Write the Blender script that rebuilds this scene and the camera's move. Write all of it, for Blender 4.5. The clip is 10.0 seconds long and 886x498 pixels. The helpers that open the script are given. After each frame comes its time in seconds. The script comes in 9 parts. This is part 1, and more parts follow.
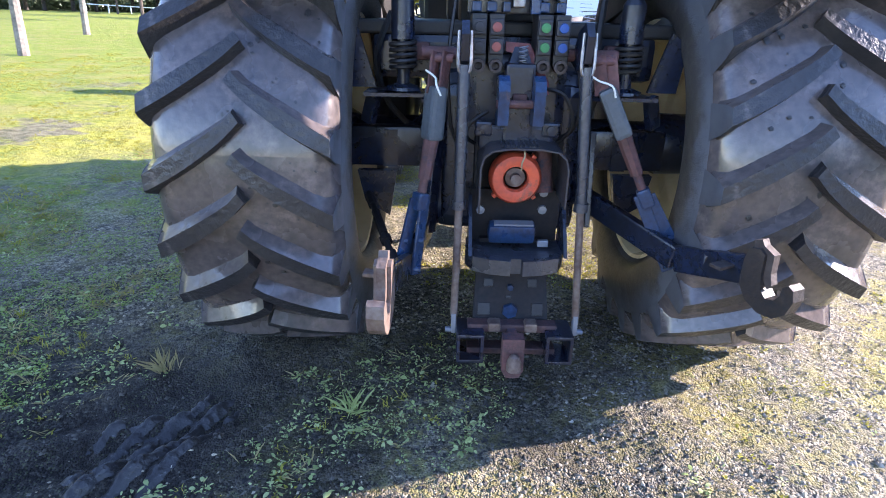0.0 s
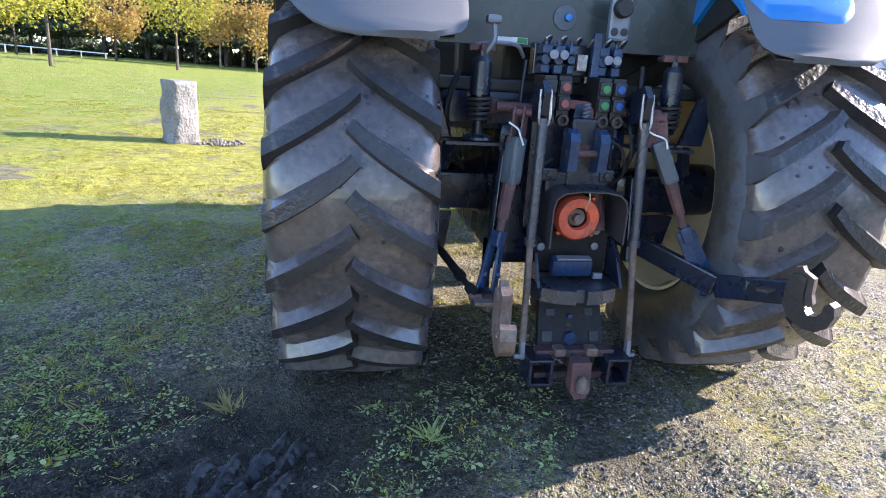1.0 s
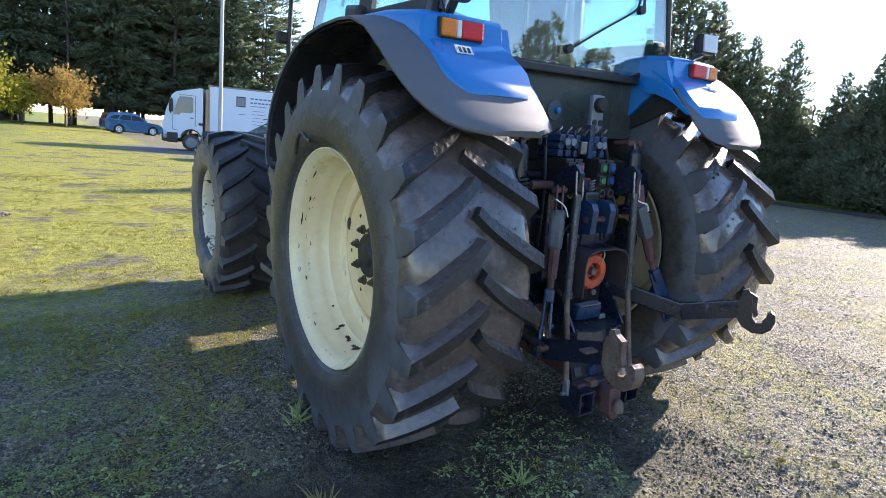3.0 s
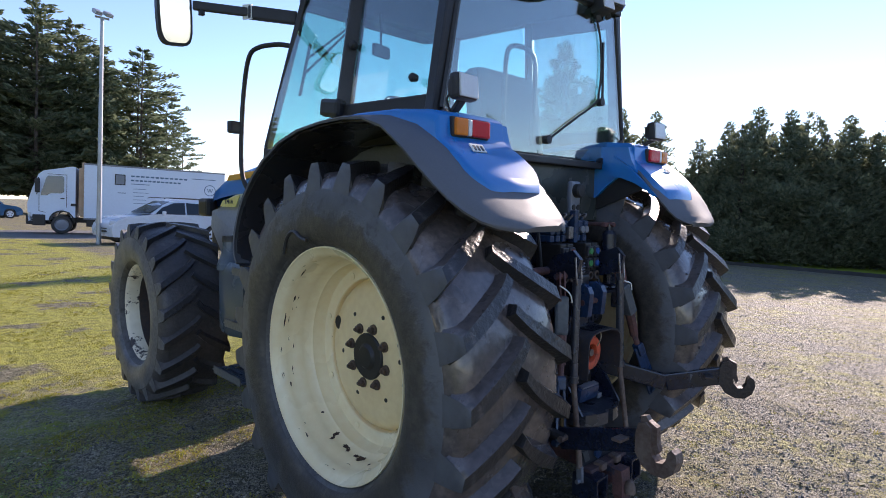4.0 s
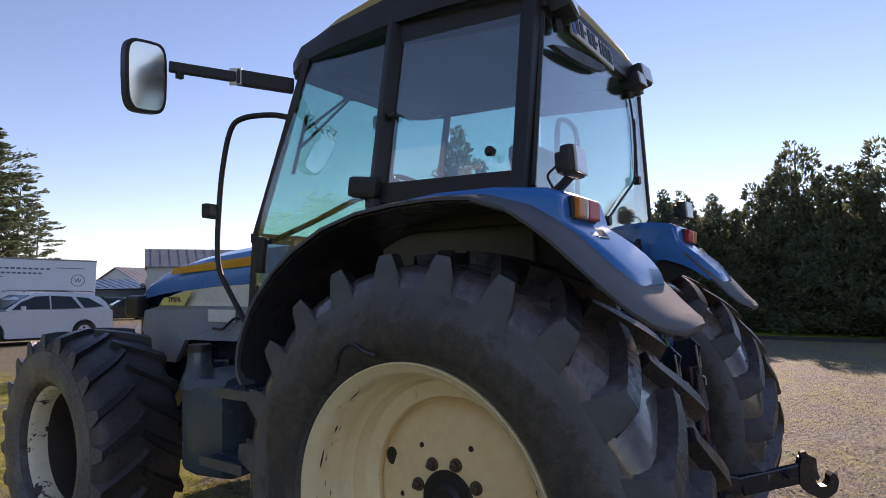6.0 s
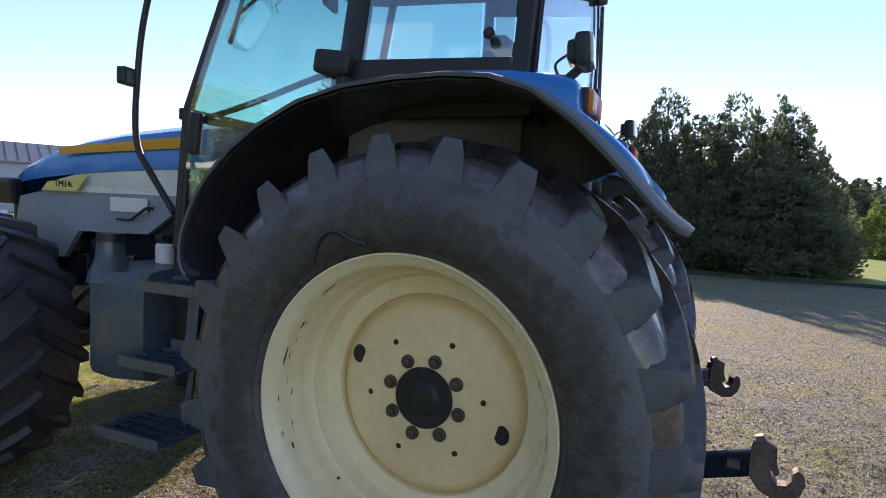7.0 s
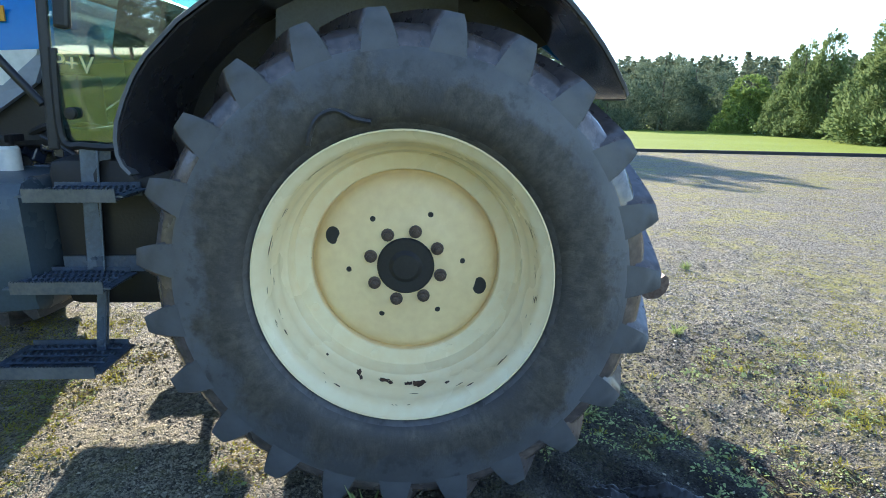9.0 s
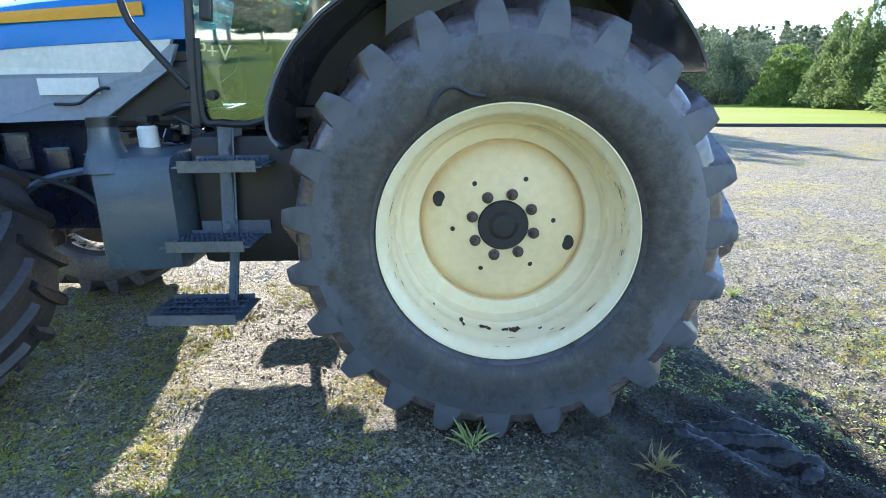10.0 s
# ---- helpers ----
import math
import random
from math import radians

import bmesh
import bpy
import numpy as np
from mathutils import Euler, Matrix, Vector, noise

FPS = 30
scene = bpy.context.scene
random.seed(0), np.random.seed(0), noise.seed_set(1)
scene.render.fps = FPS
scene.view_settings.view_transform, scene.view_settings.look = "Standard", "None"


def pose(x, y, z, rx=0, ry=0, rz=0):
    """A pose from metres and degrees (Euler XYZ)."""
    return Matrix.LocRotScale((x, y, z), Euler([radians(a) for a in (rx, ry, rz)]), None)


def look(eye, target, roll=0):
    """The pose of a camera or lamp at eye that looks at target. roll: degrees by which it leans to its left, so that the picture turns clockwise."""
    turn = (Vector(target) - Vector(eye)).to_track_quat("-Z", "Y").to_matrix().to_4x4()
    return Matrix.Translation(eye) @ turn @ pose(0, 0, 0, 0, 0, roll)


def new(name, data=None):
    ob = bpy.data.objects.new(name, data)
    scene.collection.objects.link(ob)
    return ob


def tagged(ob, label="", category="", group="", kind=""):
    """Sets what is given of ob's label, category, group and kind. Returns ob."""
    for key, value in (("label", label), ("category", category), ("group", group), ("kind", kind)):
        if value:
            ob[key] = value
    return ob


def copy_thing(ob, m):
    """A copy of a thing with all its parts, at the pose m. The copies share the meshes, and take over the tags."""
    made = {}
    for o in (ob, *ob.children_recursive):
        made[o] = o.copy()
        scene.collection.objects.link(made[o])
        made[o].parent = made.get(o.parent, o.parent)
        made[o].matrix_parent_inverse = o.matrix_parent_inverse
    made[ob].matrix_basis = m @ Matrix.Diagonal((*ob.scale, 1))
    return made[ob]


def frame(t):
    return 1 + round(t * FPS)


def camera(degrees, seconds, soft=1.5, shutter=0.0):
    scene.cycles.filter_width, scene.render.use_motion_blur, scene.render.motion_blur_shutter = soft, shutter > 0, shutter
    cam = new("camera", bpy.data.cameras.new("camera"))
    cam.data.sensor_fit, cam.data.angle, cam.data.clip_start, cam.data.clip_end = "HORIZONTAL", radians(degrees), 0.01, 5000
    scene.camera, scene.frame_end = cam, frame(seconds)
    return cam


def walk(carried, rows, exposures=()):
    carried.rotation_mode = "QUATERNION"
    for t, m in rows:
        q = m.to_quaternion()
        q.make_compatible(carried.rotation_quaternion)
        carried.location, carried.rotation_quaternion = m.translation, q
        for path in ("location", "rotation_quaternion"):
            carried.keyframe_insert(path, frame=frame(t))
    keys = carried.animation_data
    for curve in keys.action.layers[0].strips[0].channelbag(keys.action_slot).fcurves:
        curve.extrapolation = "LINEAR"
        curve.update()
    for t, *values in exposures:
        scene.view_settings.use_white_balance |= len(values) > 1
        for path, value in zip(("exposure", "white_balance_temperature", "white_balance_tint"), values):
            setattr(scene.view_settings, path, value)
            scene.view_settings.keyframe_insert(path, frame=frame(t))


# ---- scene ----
cam = camera(75.1, 10.0, 0.95)
PATH = [
    (0, (-0.241, -2.495, 1.339), (-0.244, -0.641, 0.59), 1.3),
    (0.5, (-0.503, -2.625, 1.349), (-0.331, -0.749, 0.676), 3.4),
    (1, (-0.828, -2.647, 1.338), (-0.55, -0.755, 0.753), 3.2),
    (1.5, (-1.159, -2.689, 1.356), (-0.744, -0.795, 0.865), 2.4),
    (2, (-1.485, -2.701, 1.394), (-0.842, -0.858, 0.959), 2.1),
    (2.2, (-1.608, -2.649, 1.375), (-0.896, -0.829, 0.951), 2.1),
    (3.3, (-2.237, -2.33, 1.464), (-1.023, -0.781, 1.109), 3.3),
    (3.5, (-2.316, -2.276, 1.488), (-1.038, -0.768, 1.18), 2.9),
    (4, (-2.43, -2.036, 1.523), (-1.042, -0.604, 1.372), 1.0),
    (4.5, (-2.505, -1.836, 1.583), (-1.062, -0.452, 1.549), -0.6),
    (5, (-2.607, -1.631, 1.602), (-1.095, -0.325, 1.689), -2.0),
    (5.2, (-2.646, -1.544, 1.608), (-1.097, -0.285, 1.731), -2.2),
    (6.3, (-2.551, -1.025, 1.568), (-0.859, 0.038, 1.651), 0.3),
    (6.5, (-2.547, -0.954, 1.523), (-0.814, 0.045, 1.545), 1.9),
    (7, (-2.634, -0.765, 1.484), (-0.793, 0.002, 1.341), 2.6),
    (7.5, (-2.703, -0.597, 1.474), (-0.807, -0.015, 1.214), 1.8),
    (8, (-2.722, -0.408, 1.447), (-0.795, 0.018, 1.122), 0.7),
    (8.5, (-2.799, -0.238, 1.42), (-0.852, -0.045, 1.005), 0.1),
    (9, (-2.925, -0.058, 1.429), (-0.989, -0.132, 0.93), 0.3),
    (9.5, (-3.087, 0.063, 1.405), (-1.168, -0.105, 0.864), 0.4),
    (10, (-3.206, 0.223, 1.425), (-1.287, 0.244, 0.86), -1.0),
]
EXPOSURES = [(0, 2.62, 6100, 26), (1, 2.38, 6200, 21), (2, 2.22, 6400, 18), (2.6, 1.92, 6350, 18), (3.5, 1.5, 6250, 19), (4.2, 0.96, 6500, 28), (5, 0.62, 6650, 30), (6.3, 0.52, 7300, 33), (6.7, 0.78, 7100, 29), (7.2, 1.12, 6450, 20), (7.7, 1.34, 6100, 12), (8.5, 1.72, 6100, 9), (9.2, 2.02, 5950, 12), (10, 2.38, 5900, 14)]
walk(cam, [(t, look(eye, target, roll)) for t, eye, target, roll in PATH], EXPOSURES)

# ---- light ----
SUN_AZ, SUN_EL = 77.5, 21.5
world = bpy.data.worlds.new("sky")
scene.world = world
world.use_nodes = True
wn = world.node_tree.nodes
sky = wn.new("ShaderNodeTexSky")
sky.sky_type, sky.sun_disc = "NISHITA", False
sky.sun_elevation, sky.sun_rotation = radians(SUN_EL), radians(SUN_AZ)
sky.air_density, sky.dust_density, sky.ozone_density = 0.9, 0.0, 2.6
wn["Background"].inputs[1].default_value = 0.13
world.node_tree.links.new(sky.outputs[0], wn["Background"].inputs[0])
sun = new("sun", bpy.data.lights.new("sun", "SUN"))
sun.data.energy, sun.data.angle, sun.data.color = 3.8, radians(0.6), (1.0, 0.9, 0.76)
SUN_DIR = Vector((math.sin(radians(SUN_AZ)) * math.cos(radians(SUN_EL)), math.cos(radians(SUN_AZ)) * math.cos(radians(SUN_EL)), math.sin(radians(SUN_EL))))
sun.matrix_world = look(SUN_DIR * 60, (0, 0, 0))


# ---- materials ----
def mat(name, col, rough=0.6, metal=0.0, dark=None, big=1.5, fine=30.0, amount=0.5, bump=0.15, spots=None, spot_scale=6.0, spot_at=0.62, dist=0.01, spec=0.5, coat=0.0, band=0.06):
    """A surface with a base colour, two scales of variation, relief, and optional worn or dirty spots."""
    m = bpy.data.materials.new(name)
    m.use_nodes = True
    nt = m.node_tree
    N, L = nt.nodes, nt.links
    p = N["Principled BSDF"]
    tc = N.new("ShaderNodeTexCoord")
    n1 = N.new("ShaderNodeTexNoise")
    n1.inputs["Scale"].default_value, n1.inputs["Detail"].default_value = big, 6
    n2 = N.new("ShaderNodeTexNoise")
    n2.inputs["Scale"].default_value, n2.inputs["Detail"].default_value = fine, 4
    for n in (n1, n2):
        L.new(tc.outputs["Object"], n.inputs["Vector"])
    add = N.new("ShaderNodeMath")
    add.operation = "ADD"
    L.new(n1.outputs[0], add.inputs[0])
    L.new(n2.outputs[0], add.inputs[1])
    ramp = N.new("ShaderNodeMapRange")
    ramp.inputs[1].default_value, ramp.inputs[2].default_value = 0.75, 1.25
    ramp.inputs[3].default_value, ramp.inputs[4].default_value = 0.0, amount
    L.new(add.outputs[0], ramp.inputs[0])
    mix = N.new("ShaderNodeMix")
    mix.data_type = "RGBA"
    dark = dark or tuple(c * 0.55 for c in col)
    mix.inputs[6].default_value, mix.inputs[7].default_value = (*col, 1), (*dark, 1)
    L.new(ramp.outputs[0], mix.inputs[0])
    last = mix.outputs[2]
    if spots:
        n3 = N.new("ShaderNodeTexNoise")
        n3.inputs["Scale"].default_value, n3.inputs["Detail"].default_value, n3.inputs["Roughness"].default_value = spot_scale, 8, 0.7
        L.new(tc.outputs["Object"], n3.inputs["Vector"])
        r3 = N.new("ShaderNodeMapRange")
        r3.inputs[1].default_value, r3.inputs[2].default_value = spot_at, spot_at + band
        L.new(n3.outputs[0], r3.inputs[0])
        mx = N.new("ShaderNodeMix")
        mx.data_type = "RGBA"
        L.new(r3.outputs[0], mx.inputs[0])
        L.new(last, mx.inputs[6])
        mx.inputs[7].default_value = (*spots, 1)
        last = mx.outputs[2]
    L.new(last, p.inputs["Base Color"])
    p.inputs["Metallic"].default_value = metal
    rr = N.new("ShaderNodeMapRange")
    rr.inputs[1].default_value, rr.inputs[2].default_value = 0.3, 0.7
    rr.inputs[3].default_value, rr.inputs[4].default_value = max(0.03, rough - 0.12), min(1, rough + 0.12)
    L.new(n1.outputs[0], rr.inputs[0])
    L.new(rr.outputs[0], p.inputs["Roughness"])
    p.inputs["Specular IOR Level"].default_value = spec
    p.inputs["Coat Weight"].default_value = coat
    if bump:
        b = N.new("ShaderNodeBump")
        b.inputs["Strength"].default_value, b.inputs["Distance"].default_value = bump, dist
        L.new(n2.outputs[0], b.inputs["Height"])
        L.new(b.outputs[0], p.inputs["Normal"])
    return m


def glass(name, tint, gloss=1.0, dust=0.06, base=0.16):
    m = bpy.data.materials.new(name)
    m.use_nodes = True
    N, L = m.node_tree.nodes, m.node_tree.links
    N.clear()
    out, mx, tr, gl, fr = (N.new(k) for k in ("ShaderNodeOutputMaterial", "ShaderNodeMixShader", "ShaderNodeBsdfTransparent", "ShaderNodeBsdfGlossy", "ShaderNodeLayerWeight"))
    tr.inputs[0].default_value = (*tint, 1)
    gl.inputs["Roughness"].default_value = 0.02
    gl.inputs[0].default_value = (gloss, gloss, gloss, 1)
    fr.inputs["Blend"].default_value = 0.5
    pw = N.new("ShaderNodeMath")
    pw.operation = "POWER"
    pw.inputs[1].default_value = 4.0
    L.new(fr.outputs["Facing"], pw.inputs[0])
    ma = N.new("ShaderNodeMath")
    ma.operation = "MULTIPLY_ADD"
    ma.inputs[1].default_value, ma.inputs[2].default_value = 0.6, base
    L.new(pw.outputs[0], ma.inputs[0])
    L.new(ma.outputs[0], mx.inputs[0])
    L.new(tr.outputs[0], mx.inputs[1])
    L.new(gl.outputs[0], mx.inputs[2])
    # a thin film of dust
    du, md = N.new("ShaderNodeBsdfTranslucent"), N.new("ShaderNodeMixShader")
    du.inputs[0].default_value = (0.6, 0.62, 0.6, 1)
    md.inputs[0].default_value = dust
    L.new(mx.outputs[0], md.inputs[1])
    L.new(du.outputs[0], md.inputs[2])
    L.new(md.outputs[0], out.inputs[0])
    return m


def lens_mat(name, col):
    m = mat(name, col, 0.35, 0, amount=0.25, bump=0.3, fine=120, coat=0.2, spec=0.3)
    return m


M = {}
M["rubber"] = mat("rubber", (0.16, 0.158, 0.162), 0.46, 0, (0.075, 0.075, 0.08), 5, 50, 0.9, 0.35, spots=(0.2, 0.175, 0.15), spot_scale=9, spot_at=0.52, band=0.2)


def sidewall_material():
    """Dark rubber of a tyre's flank: greyed by dust outside, brown and scuffed towards the bead, with radial scrub marks round the axle."""
    m = bpy.data.materials.new("dusty_sidewall_rubber")
    m.use_nodes = True
    N, L = m.node_tree.nodes, m.node_tree.links
    p = N["Principled BSDF"]
    tc = N.new("ShaderNodeTexCoord")
    sep = N.new("ShaderNodeSeparateXYZ")
    L.new(tc.outputs["Object"], sep.inputs[0])

    def op(kind, a, b=None, c=None):
        n = N.new("ShaderNodeMath")
        n.operation = kind
        for i, v in enumerate((a, b, c)):
            if isinstance(v, (int, float)):
                n.inputs[i].default_value = v
            elif v is not None:
                L.new(v, n.inputs[i])
        return n.outputs[0]

    def ramp(v, a, b, lo=0.0, hi=1.0):
        n = N.new("ShaderNodeMapRange")
        n.interpolation_type = "SMOOTHSTEP"
        for i, k in ((1, a), (2, b), (3, lo), (4, hi)):
            n.inputs[i].default_value = k
        L.new(v, n.inputs[0])
        return n.outputs[0]

    def noise_at(vec, scale, detail, rough):
        n = N.new("ShaderNodeTexNoise")
        n.inputs["Scale"].default_value, n.inputs["Detail"].default_value, n.inputs["Roughness"].default_value = scale, detail, rough
        L.new(vec, n.inputs["Vector"])
        return n.outputs[0]

    def mix(f, a, b):
        n = N.new("ShaderNodeMix")
        n.data_type = "RGBA"
        L.new(f, n.inputs[0])
        for i, v in ((6, a), (7, b)):
            if isinstance(v, tuple):
                n.inputs[i].default_value = (*v, 1)
            else:
                L.new(v, n.inputs[i])
        return n.outputs[2]

    y, z = sep.outputs[1], sep.outputs[2]
    r = op("SQRT", op("ADD", op("MULTIPLY", y, y), op("MULTIPLY", z, z)))
    th = op("ARCTAN2", z, y)
    polar_v = N.new("ShaderNodeCombineXYZ")
    L.new(op("MULTIPLY", th, 5.0), polar_v.inputs[0])
    L.new(op("MULTIPLY", r, 5.5), polar_v.inputs[1])
    broad = noise_at(tc.outputs["Object"], 2.6, 5, 0.55)
    ragged = noise_at(tc.outputs["Object"], 13, 8, 0.75)
    scrub = noise_at(polar_v.outputs[0], 3.2, 10, 0.8)
    smear = noise_at(tc.outputs["Object"], 5.5, 4, 0.6)
    grain = noise_at(tc.outputs["Object"], 160, 3, 0.6)
    grey = mix(ramp(broad, 0.35, 0.68), (0.122, 0.127, 0.14), (0.07, 0.071, 0.077))
    grey = mix(op("MULTIPLY", ramp(scrub, 0.5, 0.72), 0.3), grey, (0.15, 0.142, 0.135))
    grey = mix(op("MULTIPLY", ramp(ragged, 0.55, 0.7), 0.45), grey, (0.055, 0.052, 0.052))
    brown = mix(ramp(scrub, 0.36, 0.64), (0.04, 0.035, 0.033), (0.09, 0.08, 0.066))
    brown = mix(op("MULTIPLY", ramp(smear, 0.5, 0.62), 0.7), brown, (0.05, 0.045, 0.043))
    brown = mix(op("MULTIPLY", ramp(ragged, 0.52, 0.66), 0.55), brown, (0.12, 0.108, 0.084))
    band = ramp(op("ADD", r, op("MULTIPLY", op("ADD", ragged, op("MULTIPLY", smear, 1.6)), 0.2)), 0.885, 0.97, 1.0, 0.0)
    col = mix(band, grey, brown)
    col = mix(op("MULTIPLY", ramp(op("ADD", smear, op("MULTIPLY", ragged, 0.5)), 0.86, 0.96), 0.6), col, (0.035, 0.033, 0.034))
    bead = ramp(op("ADD", r, op("MULTIPLY", ragged, 0.05)), 0.53, 0.56, 0.75, 0.0)
    col = mix(bead, col, (0.03, 0.028, 0.028))
    L.new(col, p.inputs["Base Color"])
    L.new(ramp(broad, 0.3, 0.7, 0.36, 0.5), p.inputs["Roughness"])
    p.inputs["Specular IOR Level"].default_value = 0.5
    bp = N.new("ShaderNodeBump")
    bp.inputs["Strength"].default_value, bp.inputs["Distance"].default_value = 0.5, 0.006
    L.new(op("ADD", op("MULTIPLY", op("MULTIPLY", scrub, band), 1.2), op("MULTIPLY", grain, 0.12)), bp.inputs["Height"])
    L.new(bp.outputs[0], p.inputs["Normal"])
    return m


M["sidewall"] = sidewall_material()
M["nut"] = mat("brown_nut_steel", (0.12, 0.08, 0.06), 0.6, 0.3, (0.07, 0.055, 0.045), 40, 120, 0.8, 0.3)
M["tread"] = mat("tread_rubber", (0.04, 0.037, 0.038), 0.36, 0, (0.022, 0.021, 0.022), 8, 45, 0.95, 0.6, spots=(0.14, 0.122, 0.113), spot_scale=9, spot_at=0.58, band=0.12)
M["tread_floor"] = mat("dusty_tread_floor", (0.125, 0.101, 0.094), 0.25, 0, (0.05, 0.043, 0.042), 4, 40, 0.9, 0.15, spots=(0.24, 0.19, 0.165), spot_scale=6, spot_at=0.52, band=0.2, coat=0.5)
M["front_tread"] = mat("dark_front_tread", (0.07, 0.062, 0.06), 0.5, 0, (0.035, 0.032, 0.032), 6, 50, 0.8, 0.4, spots=(0.12, 0.1, 0.085), spot_scale=7, spot_at=0.55, band=0.2)
M["mud"] = mat("wet_black_mud", (0.018, 0.015, 0.013), 0.36, 0, (0.03, 0.027, 0.026), 5, 60, 0.8, 0.6, spots=(0.09, 0.085, 0.08), spot_scale=60, spot_at=0.6, band=0.06)
M["lug_side"] = mat("black_lug_rubber", (0.022, 0.022, 0.024), 0.4, 0, (0.05, 0.045, 0.042), 9, 60, 0.7, 0.4)
M["scuffed"] = mat("scuffed_rubber", (0.1, 0.095, 0.092), 0.5, 0, (0.055, 0.05, 0.048), 9, 60, 0.9, 0.3, spots=(0.035, 0.03, 0.028), spot_scale=18, spot_at=0.56, band=0.1)
M["rim"] = mat("cream_rim_paint", (0.9, 0.775, 0.5), 0.3, 0, (0.78, 0.58, 0.28), 2.2, 22, 0.45, 0.08, spots=(0.12, 0.06, 0.035), spot_scale=14, spot_at=0.7, band=0.02)
M["blue"] = mat("blue_paint", (0.004, 0.17, 0.48), 0.3, 0, (0.003, 0.13, 0.4), 1.2, 60, 0.35, 0.02, coat=0.5)
M["grey_plastic"] = mat("grey_plastic", (0.12, 0.125, 0.137), 0.7, 0, (0.085, 0.09, 0.1), 3, 200, 0.6, 0.15, dist=0.002, spec=0.35)
M["side_grey"] = mat("grey_side_panel", (0.26, 0.29, 0.33), 0.42, 0, (0.18, 0.2, 0.23), 2, 40, 0.6, 0.05)
M["side_white"] = mat("pale_side_panel", (0.74, 0.74, 0.66), 0.4, 0, (0.45, 0.45, 0.38), 2, 40, 0.5, 0.05)
M["black"] = mat("black_plastic", (0.013, 0.013, 0.014), 0.5, 0, (0.03, 0.025, 0.02), 4, 80, 0.5, 0.1)
M["liner"] = mat("fender_liner", (0.036, 0.038, 0.046), 0.27, 0, (0.05, 0.042, 0.042), 3, 30, 0.8, 0.1, spots=(0.13, 0.088, 0.072), spot_scale=2.6, spot_at=0.56, band=0.22)
M["navy"] = mat("navy_casting", (0.014, 0.021, 0.045), 0.26, 0, (0.006, 0.006, 0.007), 7, 50, 0.8, 0.09, spots=(0.05, 0.035, 0.03), spot_scale=12, spot_at=0.64, band=0.1, spec=0.6)
M["navy_light"] = mat("worn_blue_casting", (0.02, 0.055, 0.13), 0.3, 0, (0.008, 0.016, 0.04), 9, 70, 0.9, 0.1, spots=(0.12, 0.07, 0.05), spot_scale=14, spot_at=0.62, band=0.1)
M["steel"] = mat("worn_steel", (0.34, 0.33, 0.33), 0.38, 0.85, (0.14, 0.1, 0.08), 8, 70, 0.8, 0.25)
M["zinc"] = mat("dull_zinc", (0.2, 0.22, 0.26), 0.5, 0.5, (0.25, 0.25, 0.25), 8, 60, 0.7, 0.2)
M["sleeve"] = mat("dusty_sleeve_plastic", (0.085, 0.1, 0.115), 0.45, 0, (0.05, 0.06, 0.065), 9, 60, 0.8, 0.2)
M["faded_red"] = mat("faded_red_paint", (0.22, 0.05, 0.05), 0.5, 0, (0.1, 0.04, 0.04), 9, 60, 0.8, 0.3)
M["rust"] = mat("rusty_red_steel", (0.16, 0.07, 0.065), 0.7, 0.2, (0.08, 0.045, 0.04), 12, 70, 0.9, 0.4, spots=(0.03, 0.04, 0.07), spot_scale=11, spot_at=0.56, band=0.1)
M["hook"] = mat("worn_hook_steel", (0.19, 0.145, 0.12), 0.62, 0.25, (0.1, 0.058, 0.042), 12, 60, 0.9, 0.35)
M["orange"] = mat("orange_plastic", (0.66, 0.1, 0.04), 0.45, 0, (0.42, 0.06, 0.03), 9, 60, 0.8, 0.1, spots=(0.16, 0.06, 0.04), spot_scale=14, spot_at=0.56, band=0.1)
M["tail_red"] = lens_mat("red_lens", (0.62, 0.008, 0.012))
M["tail_orange"] = lens_mat("orange_lens", (0.72, 0.2, 0.012))
M["lamp_lens"] = mat("lamp_lens", (0.62, 0.62, 0.6), 0.15, 0, amount=0.3, fine=140, bump=0.5, coat=1.0)
M["white_label"] = mat("white_label", (0.75, 0.75, 0.7), 0.5, 0, (0.5, 0.5, 0.45), 9, 60, 0.4, 0.02)
M["yellow"] = mat("yellow_decal", (0.72, 0.33, 0.015), 0.4, 0, (0.55, 0.25, 0.01), 3, 60, 0.4, 0.02)
M["yellow_pale"] = mat("pale_yellow_decal", (0.74, 0.66, 0.22), 0.4, 0, (0.5, 0.4, 0.1), 3, 60, 0.4, 0.02)
M["glass"] = glass("cab_glass", (0.64, 0.83, 0.82), 1.0, 0.04)
M["screen_glass"] = glass("windscreen_glass", (0.7, 0.9, 0.86), 1.0, 0.02, 0.04)
M["door_glass"] = glass("door_glass", (0.58, 0.79, 0.74), 1.0, 0.012, 0.15)
M["dark_glass"] = glass("dark_glass", (0.12, 0.14, 0.16))
M["mirror"] = mat("mirror_glass", (0.85, 0.87, 0.88), 0.04, 1.0, amount=0.05, bump=0)
M["seat"] = mat("seat_cloth", (0.05, 0.06, 0.08), 0.9, 0, (0.03, 0.035, 0.045), 6, 150, 0.7, 0.3)
M["cab_grey"] = mat("cab_trim", (0.16, 0.17, 0.18), 0.7, 0, (0.11, 0.115, 0.12), 3, 90, 0.6, 0.1)
M["headlining"] = mat("headlining_cloth", (0.06, 0.068, 0.085), 0.85, 0, (0.045, 0.05, 0.06), 3, 90, 0.6, 0.1)
M["green_cap"] = mat("green_cap", (0.04, 0.22, 0.07), 0.5, 0, amount=0.3)
